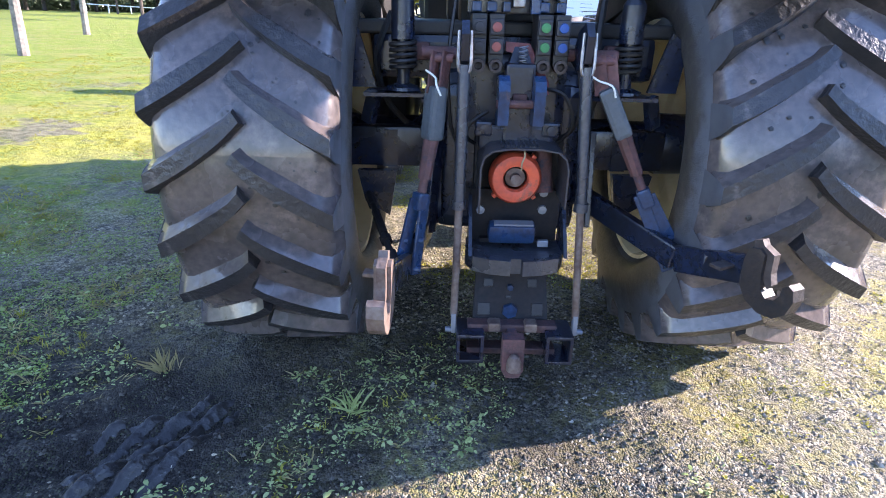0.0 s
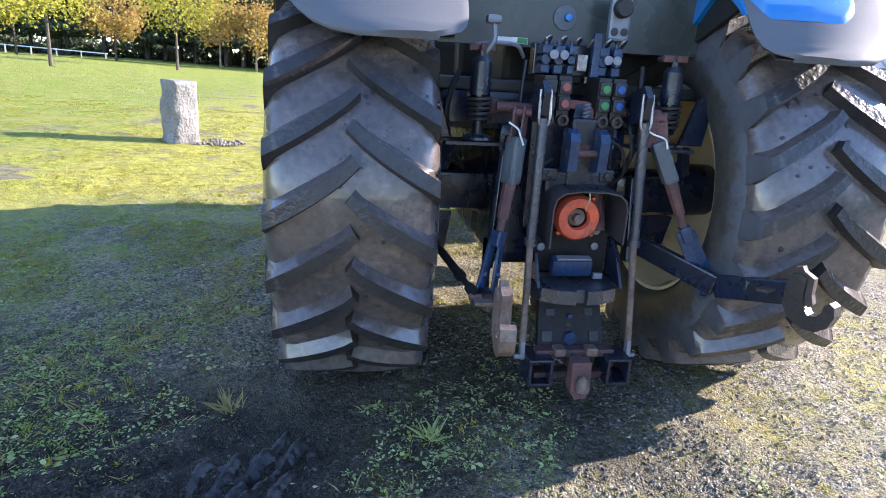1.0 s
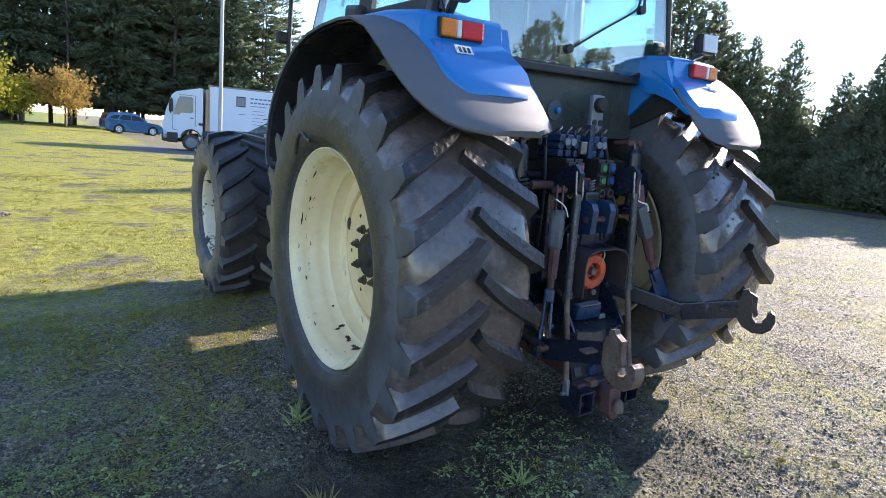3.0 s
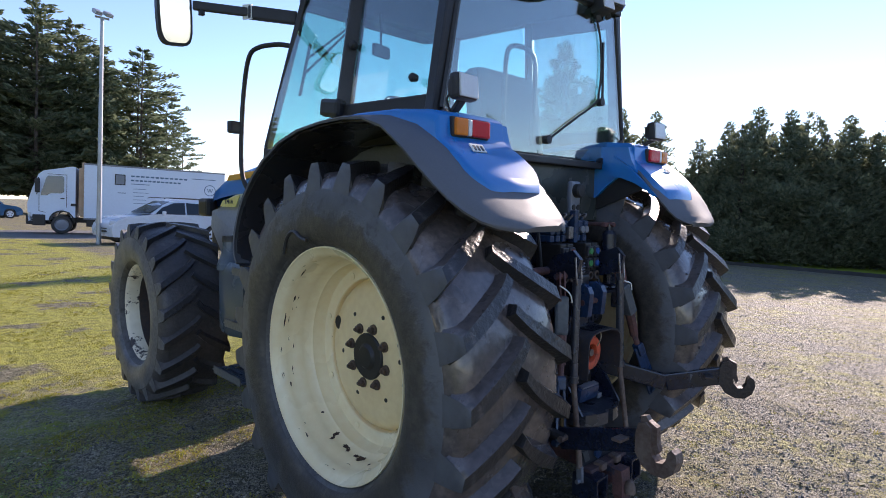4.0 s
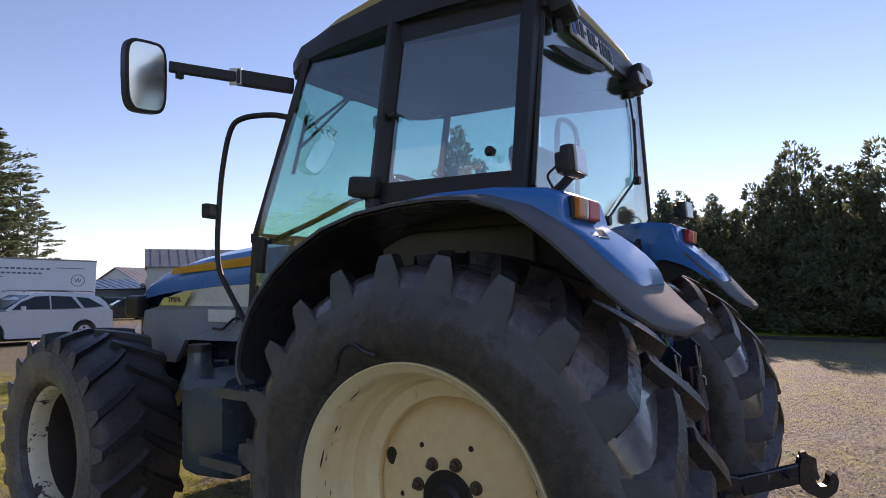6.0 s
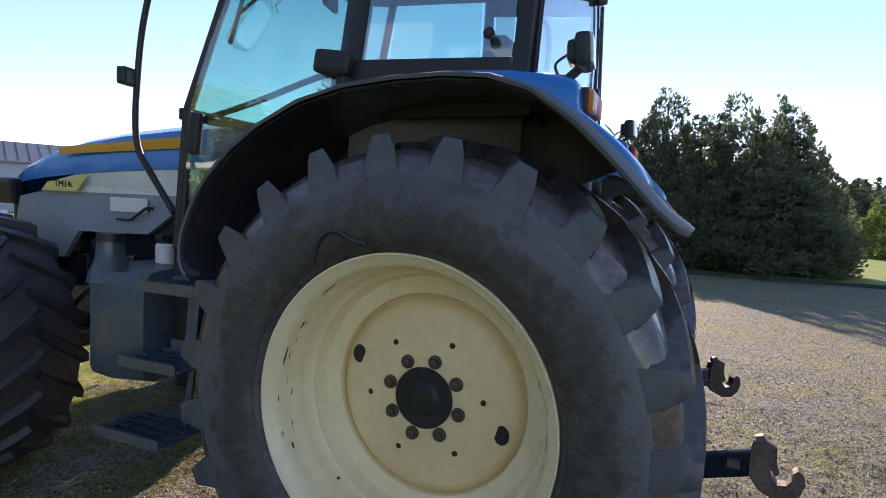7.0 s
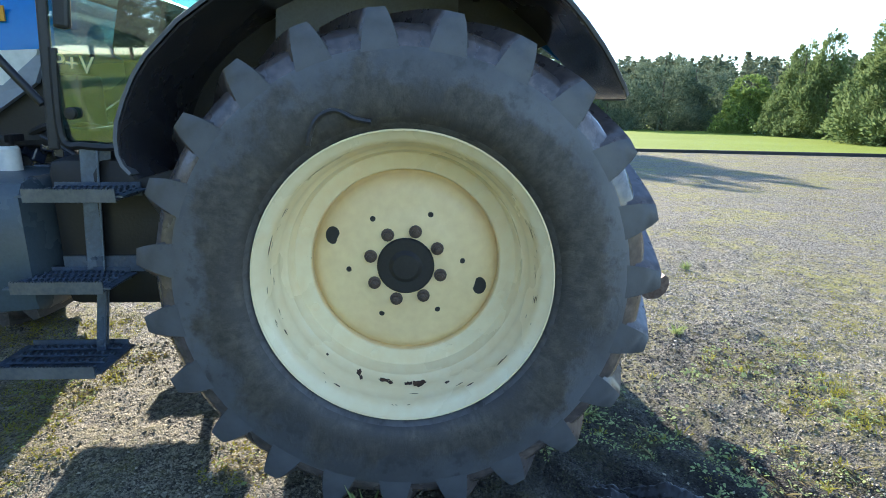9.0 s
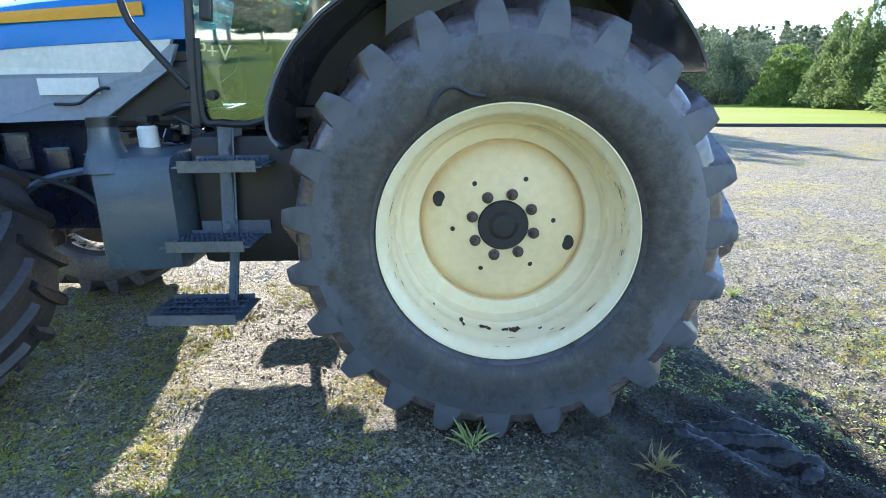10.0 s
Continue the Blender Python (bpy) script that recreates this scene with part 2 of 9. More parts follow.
M["blue_cap"] = mat("blue_cap", (0.02, 0.08, 0.3), 0.5, 0, amount=0.3)
M["red_cap"] = mat("red_cap", (0.32, 0.08, 0.06), 0.5, 0, amount=0.3)
M["black_cap"] = mat("black_cap", (0.025, 0.025, 0.03), 0.5, 0, amount=0.3)
M["chalk"] = mat("marker_paint", (0.72, 0.72, 0.36), 0.8, 0, amount=0.4)
M["ink"] = mat("dark_print", (0.03, 0.035, 0.05), 0.6, 0, amount=0.3)
M["rim_dish"] = mat("dusty_cream_dish", (0.86, 0.68, 0.36), 0.4, 0, (0.7, 0.5, 0.26), 2.5, 25, 0.5, 0.08, spots=(0.14, 0.07, 0.04), spot_scale=9, spot_at=0.74, band=0.02)
M["rubble"] = mat("rubble_soil", (0.26, 0.23, 0.19), 0.9, 0, (0.12, 0.1, 0.08), 4, 40, 0.8, 0.6)
M["stone"] = mat("standing_stone", (0.272, 0.258, 0.245), 0.85, 0, (0.12, 0.112, 0.1), 3, 25, 0.8, 0.8, dist=0.03)
M["car_silver"] = mat("silver_paint", (0.62, 0.69, 0.78), 0.3, 0.0, amount=0.15, bump=0, coat=0.6)
M["car_blue"] = mat("car_blue_paint", (0.03, 0.12, 0.26), 0.25, 0.2, amount=0.15, bump=0, coat=0.6)
M["car_dark"] = mat("dark_car_paint", (0.02, 0.025, 0.03), 0.25, 0.2, amount=0.15, bump=0, coat=0.6)
M["white_paint"] = mat("white_truck_paint", (0.68, 0.75, 0.84), 0.4, 0, (0.58, 0.64, 0.72), 0.8, 12, 0.4, 0.02)
M["concrete"] = mat("pale_render", (0.55, 0.56, 0.57), 0.85, 0, (0.42, 0.43, 0.44), 0.5, 6, 0.5, 0.2)
M["roof_grey"] = mat("sheet_roof", (0.24, 0.25, 0.27), 0.6, 0.2, (0.16, 0.16, 0.17), 0.4, 4, 0.6, 0.1)
M["galv"] = mat("galvanised_pole", (0.42, 0.43, 0.44), 0.5, 0.6, amount=0.4)
M["bark"] = mat("bark", (0.12, 0.095, 0.075), 0.9, 0, (0.05, 0.04, 0.035), 4, 25, 0.9, 0.8, dist=0.03)
M["bark_pale"] = mat("pale_bark", (0.3, 0.27, 0.23), 0.85, 0, (0.12, 0.1, 0.09), 3, 18, 0.9, 0.6, dist=0.02)


def foliage(name, a, b, trans=0.25):
    m = bpy.data.materials.new(name)
    m.use_nodes = True
    N, L = m.node_tree.nodes, m.node_tree.links
    N.clear()
    out, geo, mx, df, tl, ms, nz = (N.new(k) for k in ("ShaderNodeOutputMaterial", "ShaderNodeNewGeometry", "ShaderNodeMix", "ShaderNodeBsdfDiffuse", "ShaderNodeBsdfTranslucent", "ShaderNodeMixShader", "ShaderNodeTexNoise"))
    mx.data_type = "RGBA"
    mx.inputs[6].default_value, mx.inputs[7].default_value = (*a, 1), (*b, 1)
    nz.inputs["Scale"].default_value = 0.6
    L.new(geo.outputs["Position"], nz.inputs["Vector"])
    add = N.new("ShaderNodeMath")
    add.operation = "MULTIPLY_ADD"
    add.inputs[1].default_value, add.inputs[2].default_value = 0.7, -0.05
    L.new(geo.outputs["Random Per Island"], add.inputs[0])
    ad2 = N.new("ShaderNodeMath")
    ad2.operation = "MULTIPLY_ADD"
    ad2.inputs[1].default_value = 0.5
    L.new(nz.outputs[0], ad2.inputs[0])
    L.new(add.outputs[0], ad2.inputs[2])
    L.new(ad2.outputs[0], mx.inputs[0])
    for s in (df, tl):
        L.new(mx.outputs[2], s.inputs[0])
    ms.inputs[0].default_value = trans
    L.new(df.outputs[0], ms.inputs[1])
    L.new(tl.outputs[0], ms.inputs[2])
    L.new(ms.outputs[0], out.inputs[0])
    return m


M["conifer"] = foliage("conifer_foliage", (0.07, 0.105, 0.06), (0.23, 0.26, 0.16), 0.5)
M["cypress"] = foliage("cypress_foliage", (0.09, 0.115, 0.07), (0.25, 0.27, 0.16), 0.5)
M["yellow_leaf"] = foliage("yellow_green_leaves", (0.2, 0.24, 0.04), (0.5, 0.44, 0.09), 0.45)
M["orange_leaf"] = foliage("orange_leaves", (0.38, 0.2, 0.09), (0.46, 0.38, 0.11), 0.45)
M["light_conifer"] = foliage("light_conifer_foliage", (0.1, 0.165, 0.05), (0.29, 0.37, 0.11), 0.4)
M["mid_conifer"] = foliage("mid_green_conifer_foliage", (0.08, 0.125, 0.05), (0.26, 0.32, 0.13), 0.4)
M["dark_conifer"] = foliage("blue_green_conifer_foliage", (0.07, 0.105, 0.075), (0.23, 0.27, 0.17), 0.35)
M["far_leaf"] = foliage("far_wood_foliage", (0.1, 0.125, 0.075), (0.21, 0.23, 0.14), 0.3)
M["weed"] = foliage("weed_leaves", (0.24, 0.31, 0.1), (0.55, 0.6, 0.27), 0.3)
M["clover"] = foliage("clover_leaves", (0.16, 0.25, 0.05), (0.4, 0.49, 0.15), 0.3)
M["grass"] = foliage("grass_blades", (0.25, 0.26, 0.045), (0.52, 0.46, 0.1), 0.4)
M["straw"] = foliage("dry_grass", (0.3, 0.25, 0.12), (0.5, 0.42, 0.2), 0.35)
M["leaf_dry"] = foliage("fallen_leaves", (0.35, 0.3, 0.18), (0.55, 0.5, 0.35), 0.2)


# ---- mesh helpers ----
def bm_new():
    return bmesh.new()


def part(name, bm, material, parent=None, label="", smooth=False, at=None):
    """Links a bmesh as one mesh object under a thing or a part."""
    me = bpy.data.meshes.new(name)
    bmesh.ops.recalc_face_normals(bm, faces=bm.faces)
    bm.to_mesh(me)
    bm.free()
    for m in material if isinstance(material, (list, tuple)) else (material,):
        me.materials.append(m)
    if smooth:
        me.polygons.foreach_set("use_smooth", [True] * len(me.polygons))
        if smooth is not True:
            me.set_sharp_from_angle(angle=radians(smooth))
    ob = new(name, me)
    if at is not None:
        ob.matrix_world = at
    if parent is not None:
        ob.parent = parent
    if label:
        ob["label"] = label
    return ob


def again(ob, m, parent=None):
    """One more object on the same mesh."""
    o = bpy.data.objects.new(ob.name.split(".")[0], ob.data)
    scene.collection.objects.link(o)
    o.matrix_world = m
    if parent is not None:
        o.parent = parent
    if "label" in ob:
        o["label"] = ob["label"]
    return o


def box(bm, c, s, rot=(0, 0, 0), bevel=0.0, m=None):
    """A box of size s round c, with rounded edges."""
    t = m if m is not None else pose(*c, *rot)
    r = bmesh.ops.create_cube(bm, size=1, matrix=t @ Matrix.Diagonal((*s, 1)))
    if bevel:
        es = list({e for v in r["verts"] for e in v.link_edges})
        bmesh.ops.bevel(bm, geom=es, offset=bevel, segments=2, profile=0.6, affect="EDGES")
    return bm


def aim(p0, p1):
    d = Vector(p1) - Vector(p0)
    return Matrix.Translation((Vector(p0) + Vector(p1)) / 2) @ d.to_track_quat("Z", "Y").to_matrix().to_4x4(), d.length


def beam(bm, p0, p1, w, d, bevel=0.0):
    """A bar of w by d from p0 to p1."""
    t, n = aim(p0, p1)
    return box(bm, (0, 0, 0), (w, d, n), bevel=bevel, m=t)


def rod(bm, p0, p1, r, r2=None, seg=14):
    t, n = aim(p0, p1)
    bmesh.ops.create_cone(bm, cap_ends=True, segments=seg, radius1=r, radius2=r if r2 is None else r2, depth=n, matrix=t)
    return bm


def tube(bm, pts, r, seg=8):
    """A round tube along a line of points, smoothed."""
    P = [Vector(p) for p in pts]
    fine = []
    for i in range(len(P) - 1):
        a, b, c, d = P[max(i - 1, 0)], P[i], P[i + 1], P[min(i + 2, len(P) - 1)]
        for k in range(5):
            t = k / 5
            fine.append(0.5 * ((2 * b) + (c - a) * t + (2 * a - 5 * b + 4 * c - d) * t * t + (3 * b - a - 3 * c + d) * t ** 3))
    fine.append(P[-1])
    rings, side = [], Vector((0.3, 0.5, 0.81))
    for i, p in enumerate(fine):
        d = (fine[min(i + 1, len(fine) - 1)] - fine[max(i - 1, 0)]).normalized()
        side = (side - d * side.dot(d)).normalized()
        up = d.cross(side)
        rings.append([bm.verts.new(p + r * (math.cos(2 * math.pi * k / seg) * side + math.sin(2 * math.pi * k / seg) * up)) for k in range(seg)])
    for a, b in zip(rings, rings[1:]):
        for k in range(seg):
            bm.faces.new((a[k], a[(k + 1) % seg], b[(k + 1) % seg], b[k]))
    bm.faces.new(rings[0][::-1])
    bm.faces.new(rings[-1])
    return bm


def lathe(bm, prof, seg=48, closed=False, m=Matrix(), caps=True):
    """Turns a profile of (x along the axle, radius) round the x axis."""
    rings = []
    for x, r in prof:
        rings.append([bm.verts.new(m @ Vector((x, -r * math.cos(2 * math.pi * k / seg), r * math.sin(2 * math.pi * k / seg)))) for k in range(seg)])
    pairs = list(zip(rings, rings[1:])) + ([(rings[-1], rings[0])] if closed else [])
    for a, b in pairs:
        for k in range(seg):
            bm.faces.new((a[k], a[(k + 1) % seg], b[(k + 1) % seg], b[k]))
    if caps and not closed:
        for r in (rings[0], rings[-1]):
            bm.faces.new(r)
    return bm


def slab(bm, pts, d):
    """A flat plate with the outline pts, thickened by the vector d."""
    a = [bm.verts.new(Vector(p)) for p in pts]
    b = [bm.verts.new(Vector(p) + Vector(d)) for p in pts]
    bm.faces.new(a)
    bm.faces.new(b[::-1])
    for i in range(len(a)):
        j = (i + 1) % len(a)
        bm.faces.new((a[i], b[i], b[j], a[j]))
    return bm


def soften(bm, off=0.004, seg=2, angle=35):
    es = [e for e in bm.edges if len(e.link_faces) == 2 and e.calc_face_angle(0) > radians(angle)]
    bmesh.ops.bevel(bm, geom=es, offset=off, segments=seg, affect="EDGES", clamp_overlap=True)
    return bm


def thing(name, label, category, at=(0, 0, 0), group="", rz=0.0):
    e = new(name)
    e.empty_display_size = 0.1
    e.matrix_world = pose(*at, 0, 0, rz)
    return tagged(e, label, category, group)


def clone(proto, m, used):
    """Places a pattern thing once, then copies of it, each at its own pose and scale."""
    if proto.name not in used:
        used[proto.name] = proto.scale.copy()
        proto.matrix_world = m
        return proto
    c = copy_thing(proto, m)
    c.matrix_basis = m
    return c


USED = {}


def ground_z(x, y):
    """The lie of the land: level under the tractor, falling gently east and rising west."""
    dx, dy = max(abs(x) - 1.2, 0), max(-1.6 - y, y - 3.4, 0)
    w = min(1.0, max(0.0, (math.hypot(dx, dy) - 0.3) / 6))
    w = w * w * (3 - 2 * w)
    return -0.03 * max(-30, min(60, x)) * w


M["steel_dark"] = mat("blue_grey_steel", (0.12, 0.13, 0.16), 0.32, 0.7, (0.06, 0.065, 0.08), 8, 70, 0.7, 0.15)
M["matt_black"] = mat("matt_black_steel", (0.012, 0.012, 0.014), 0.62, 0, (0.03, 0.024, 0.022), 6, 60, 0.8, 0.1, spots=(0.07, 0.05, 0.042), spot_scale=12, spot_at=0.62, band=0.1, spec=0.22)
M["navy_dark"] = mat("black_steel", (0.016, 0.017, 0.02), 0.45, 0.2, (0.05, 0.035, 0.028), 8, 60, 0.8, 0.3, spots=(0.1, 0.07, 0.055), spot_scale=10, spot_at=0.6, band=0.12)
M["grey_dark"] = mat("dark_grey_guard", (0.03, 0.036, 0.05), 0.5, 0.2, (0.07, 0.05, 0.04), 6, 60, 0.8, 0.2)
M["rust_dark"] = mat("dark_rust", (0.1, 0.05, 0.045), 0.7, 0.2, (0.04, 0.03, 0.035), 12, 70, 0.9, 0.4)
M["dark_panel"] = mat("dusty_dark_panel", (0.035, 0.045, 0.042), 0.3, 0, (0.06, 0.062, 0.055), 2.5, 40, 0.7, 0.05, spots=(0.2, 0.19, 0.17), spot_scale=3, spot_at=0.66, band=0.06)
M["rust_flat"] = mat("flaked_rust", (0.07, 0.035, 0.022), 0.8, 0, (0.03, 0.018, 0.014), 30, 90, 0.8, 0.3)
M["rim_chipped"] = mat("chipped_rim_paint", (0.8, 0.72, 0.55), 0.45, 0, (0.6, 0.5, 0.33), 2.2, 22, 0.45, 0.1, spots=(0.05, 0.035, 0.03), spot_scale=9, spot_at=0.57, band=0.03)
M["rim_dark"] = mat("rusty_dark_disc", (0.035, 0.03, 0.028), 0.7, 0, (0.07, 0.045, 0.03), 8, 40, 0.8, 0.4)
M["step_zinc"] = mat("step_rail_steel", (0.1, 0.115, 0.135), 0.42, 0.4, (0.2, 0.2, 0.2), 8, 60, 0.7, 0.25)
M["straw_cord"] = mat("frayed_cord", (0.42, 0.35, 0.22), 0.8, 0, (0.25, 0.2, 0.12), 20, 90, 0.6, 0.3)
M["hook_dark"] = mat("dull_latch_steel", (0.08, 0.065, 0.058), 0.62, 0.3, (0.05, 0.035, 0.03), 12, 60, 0.9, 0.3)

# ---- the land ----
UP = pose(0, 0, 0, 0, 2.2, 0)


def stand(x, y, rz=0.0, s=1.0, dz=0.0):
    """A pose on the ground, upright by the plumb line, turned by rz and scaled."""
    return Matrix.Translation((x, y, ground_z(x, y) + dz)) @ UP @ pose(0, 0, 0, 0, 0, rz) @ Matrix.Scale(s, 4)


def ground_material():
    m = bpy.data.materials.new("yard_ground")
    m.use_nodes = True
    N, L = m.node_tree.nodes, m.node_tree.links
    p = N["Principled BSDF"]
    geo = N.new("ShaderNodeNewGeometry")
    pos = geo.outputs["Position"]

    def noise_of(scale, detail=5, rough=0.55, warp=None):
        n = N.new("ShaderNodeTexNoise")
        n.inputs["Scale"].default_value, n.inputs["Detail"].default_value, n.inputs["Roughness"].default_value = scale, detail, rough
        L.new(pos, n.inputs["Vector"])
        return n.outputs[0]

    def math_of(op, a, b=None, c=None, clamp=False):
        n = N.new("ShaderNodeMath")
        n.operation, n.use_clamp = op, clamp
        for i, v in enumerate((a, b, c)):
            if v is None:
                continue
            if isinstance(v, (int, float)):
                n.inputs[i].default_value = v
            else:
                L.new(v, n.inputs[i])
        return n.outputs[0]

    def step(v, a, b):
        n = N.new("ShaderNodeMapRange")
        n.interpolation_type = "SMOOTHSTEP"
        n.inputs[1].default_value, n.inputs[2].default_value = a, b
        L.new(v, n.inputs[0])
        return n.outputs[0]

    def mix(f, a, b):
        n = N.new("ShaderNodeMix")
        n.data_type = "RGBA"
        L.new(f, n.inputs[0])
        for i, v in ((6, a), (7, b)):
            if isinstance(v, tuple):
                n.inputs[i].default_value = (*v, 1)
            else:
                L.new(v, n.inputs[i])
        return n.outputs[2]

    sep = N.new("ShaderNodeSeparateXYZ")
    L.new(pos, sep.inputs[0])
    x, y = sep.outputs[0], sep.outputs[1]
    big, mid, fine = noise_of(0.35, 4), noise_of(1.6, 6), noise_of(9, 6, 0.7)
    grit = noise_of(60, 4, 0.7)
    # stones: cells of two sizes
    cells = []
    for sc in (34.0, 75.0, 140.0):
        v = N.new("ShaderNodeTexVoronoi")
        v.inputs["Scale"].default_value = sc
        L.new(pos, v.inputs["Vector"])
        cells.append(v)
    bw = N.new("ShaderNodeSeparateColor")
    L.new(cells[0].outputs["Color"], bw.inputs[0])
    bw2 = N.new("ShaderNodeSeparateColor")
    L.new(cells[1].outputs["Color"], bw2.inputs[0])
    bw3 = N.new("ShaderNodeSeparateColor")
    L.new(cells[2].outputs["Color"], bw3.inputs[0])
    tone = math_of("ADD", math_of("MULTIPLY", bw.outputs[0], 0.2), math_of("ADD", math_of("MULTIPLY", bw2.outputs[0], 0.4), math_of("MULTIPLY", bw3.outputs[0], 0.4)))
    gravel = mix(step(tone, 0.2, 0.85), (0.045, 0.04, 0.031), (0.45, 0.392, 0.27))
    gravel = mix(math_of("MULTIPLY", step(fine, 0.42, 0.72), 0.8), gravel, (0.23, 0.2, 0.135))
    # yellow moss and low weeds on the gravel
    moss = math_of("MULTIPLY", step(mid, 0.42, 0.6), step(fine, 0.42, 0.56))
    gravel = mix(math_of("MULTIPLY", moss, 0.75), gravel, (0.28, 0.235, 0.07))
    grain = noise_of(15, 4, 0.85)
    gravel = mix(math_of("MULTIPLY", step(grain, 0.53, 0.68), 0.7), gravel, (0.06, 0.053, 0.042))
    gravel = mix(math_of("MULTIPLY", math_of("SUBTRACT", 1, step(grain, 0.3, 0.46)), 0.5), gravel, (0.5, 0.45, 0.34))
    patch = math_of("MULTIPLY", math_of("MULTIPLY", step(noise_of(0.75, 5, 0.6), 0.5, 0.62), step(noise_of(6, 5, 0.7), 0.4, 0.56)), step(x, 0.2, 1.5))
    gravel = mix(math_of("MULTIPLY", patch, 0.7), gravel, mix(step(fine, 0.4, 0.6), (0.2, 0.19, 0.05), (0.4, 0.36, 0.09)))
    mossy = math_of("MULTIPLY", math_of("MULTIPLY", math_of("SUBTRACT", 1, step(x, -0.4, 2.6)), step(fine, 0.44, 0.58)), 0.6)
    gravel = mix(mossy, gravel, mix(step(noise_of(30, 4), 0.4, 0.62), (0.16, 0.15, 0.05), (0.4, 0.35, 0.1)))
    mud = mix(step(fine, 0.3, 0.7), (0.018, 0.015, 0.013), (0.055, 0.046, 0.038))
    turf = mix(step(fine, 0.35, 0.7), (0.13, 0.2, 0.02), (0.3, 0.33, 0.05))
    turf = mix(step(mid, 0.42, 0.72), turf, (0.28, 0.265, 0.08))
    dry = math_of("MULTIPLY", step(x, -6.5, -2.8), step(y, 1.5, 3.5))
    turf = mix(math_of("MULTIPLY", dry, 0.75), turf, mix(step(fine, 0.35, 0.68), (0.27, 0.25, 0.05), (0.52, 0.47, 0.075)))
    # where the grass begins: a wavering line to the west and north-west
    wob = math_of("MULTIPLY", math_of("SUBTRACT", mid, 0.5), 1.6)
    edge = math_of("ADD", math_of("MULTIPLY", step(y, 0.9, 4.6), 4.6), -2.65)
    edge = math_of("ADD", edge, math_of("MULTIPLY", step(math_of("MULTIPLY", y, -1), -0.5, 2.5), -2.0))
    g_mask = step(math_of("SUBTRACT", math_of("ADD", edge, wob), x), -0.35, 0.45)
    bare = math_of("MULTIPLY", step(noise_of(0.9, 6, 0.65), 0.53, 0.6), math_of("SUBTRACT", 1, step(math_of("MULTIPLY", x, -1), 4.5, 8.0)))
    # churned mud by the wheels and behind the tractor
    mdist = N.new("ShaderNodeVectorMath")
    mdist.operation = "DISTANCE"
    L.new(pos, mdist.inputs[0])
    mdist.inputs[1].default_value = (-1.5, -0.95, 0)
    m1 = math_of("SUBTRACT", 1, step(math_of("ADD", mdist.outputs["Value"], wob), 0.4, 1.15))
    mdist2 = N.new("ShaderNodeVectorMath")
    mdist2.operation = "DISTANCE"
    L.new(pos, mdist2.inputs[0])
    mdist2.inputs[1].default_value = (-0.5, 1.2, 0)
    m2 = math_of("MULTIPLY", math_of("SUBTRACT", 1, step(math_of("ADD", mdist2.outputs["Value"], wob), 1.2, 2.8)), step(mid, 0.4, 0.6))
    yard = mix(math_of("MAXIMUM", m1, math_of("MULTIPLY", m2, 0.25)), gravel, mud)
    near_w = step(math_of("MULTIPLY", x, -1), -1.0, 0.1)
    # patchy darker grit west of the tractor's middle, with tiny leaves in it
    darker = math_of("MULTIPLY", math_of("MULTIPLY", math_of("MULTIPLY", near_w, step(math_of("ADD", y, wob), -2.5, -1.5)), step(math_of("MULTIPLY", y, -1), -2.5, 0.4)), math_of("MULTIPLY", step(noise_of(1.1, 5, 0.6), 0.34, 0.56), 0.85))
    yard = mix(darker, yard, mix(step(tone, 0.3, 0.9), (0.011, 0.009, 0.007), mix(step(y, -0.5, 0.8), (0.085, 0.072, 0.056), (0.3, 0.26, 0.2))))
    lv = N.new("ShaderNodeTexVoronoi")
    lv.inputs["Scale"].default_value = 95.0
    L.new(pos, lv.inputs["Vector"])
    lc = N.new("ShaderNodeSeparateColor")
    L.new(lv.outputs["Color"], lc.inputs[0])
    leafy = math_of("MULTIPLY", math_of("SUBTRACT", 1, step(lv.outputs["Distance"], 0.3, 0.42)), step(lc.outputs[0], 0.35, 0.4))
    green = math_of("MULTIPLY", math_of("MULTIPLY", math_of("MULTIPLY", step(noise_of(3.2, 5), 0.4, 0.52), near_w), leafy), 0.35)
    yard = mix(green, yard, mix(lc.outputs[1], (0.09, 0.11, 0.04), (0.24, 0.25, 0.11)))
    turf = mix(math_of("MULTIPLY", bare, 0.8), turf, mix(step(fine, 0.3, 0.65), (0.06, 0.052, 0.045), (0.22, 0.19, 0.16)))
    # trodden ground beside the wheel: grey grit and straw show between the plants
    mdist3 = N.new("ShaderNodeVectorMath")
    mdist3.operation = "DISTANCE"
    L.new(pos, mdist3.inputs[0])
    mdist3.inputs[1].default_value = (-1.9, 1.7, 0)
    trod = math_of("MULTIPLY", math_of("SUBTRACT", 1, step(math_of("ADD", mdist3.outputs["Value"], wob), 1.2, 2.6)), step(noise_of(5, 6, 0.7), 0.38, 0.55))
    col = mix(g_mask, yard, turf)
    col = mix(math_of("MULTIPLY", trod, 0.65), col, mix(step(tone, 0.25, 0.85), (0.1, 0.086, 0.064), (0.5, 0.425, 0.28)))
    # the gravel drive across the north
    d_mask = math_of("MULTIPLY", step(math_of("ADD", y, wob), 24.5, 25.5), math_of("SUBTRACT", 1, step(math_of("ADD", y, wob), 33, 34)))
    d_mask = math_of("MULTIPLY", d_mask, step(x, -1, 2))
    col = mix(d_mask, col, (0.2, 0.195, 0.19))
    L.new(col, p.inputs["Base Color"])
    L.new(math_of("MULTIPLY_ADD", math_of("MAXIMUM", darker, m1, clamp=True), -0.06, 0.78), p.inputs["Roughness"])
    p.inputs["Specular IOR Level"].default_value = 0.28
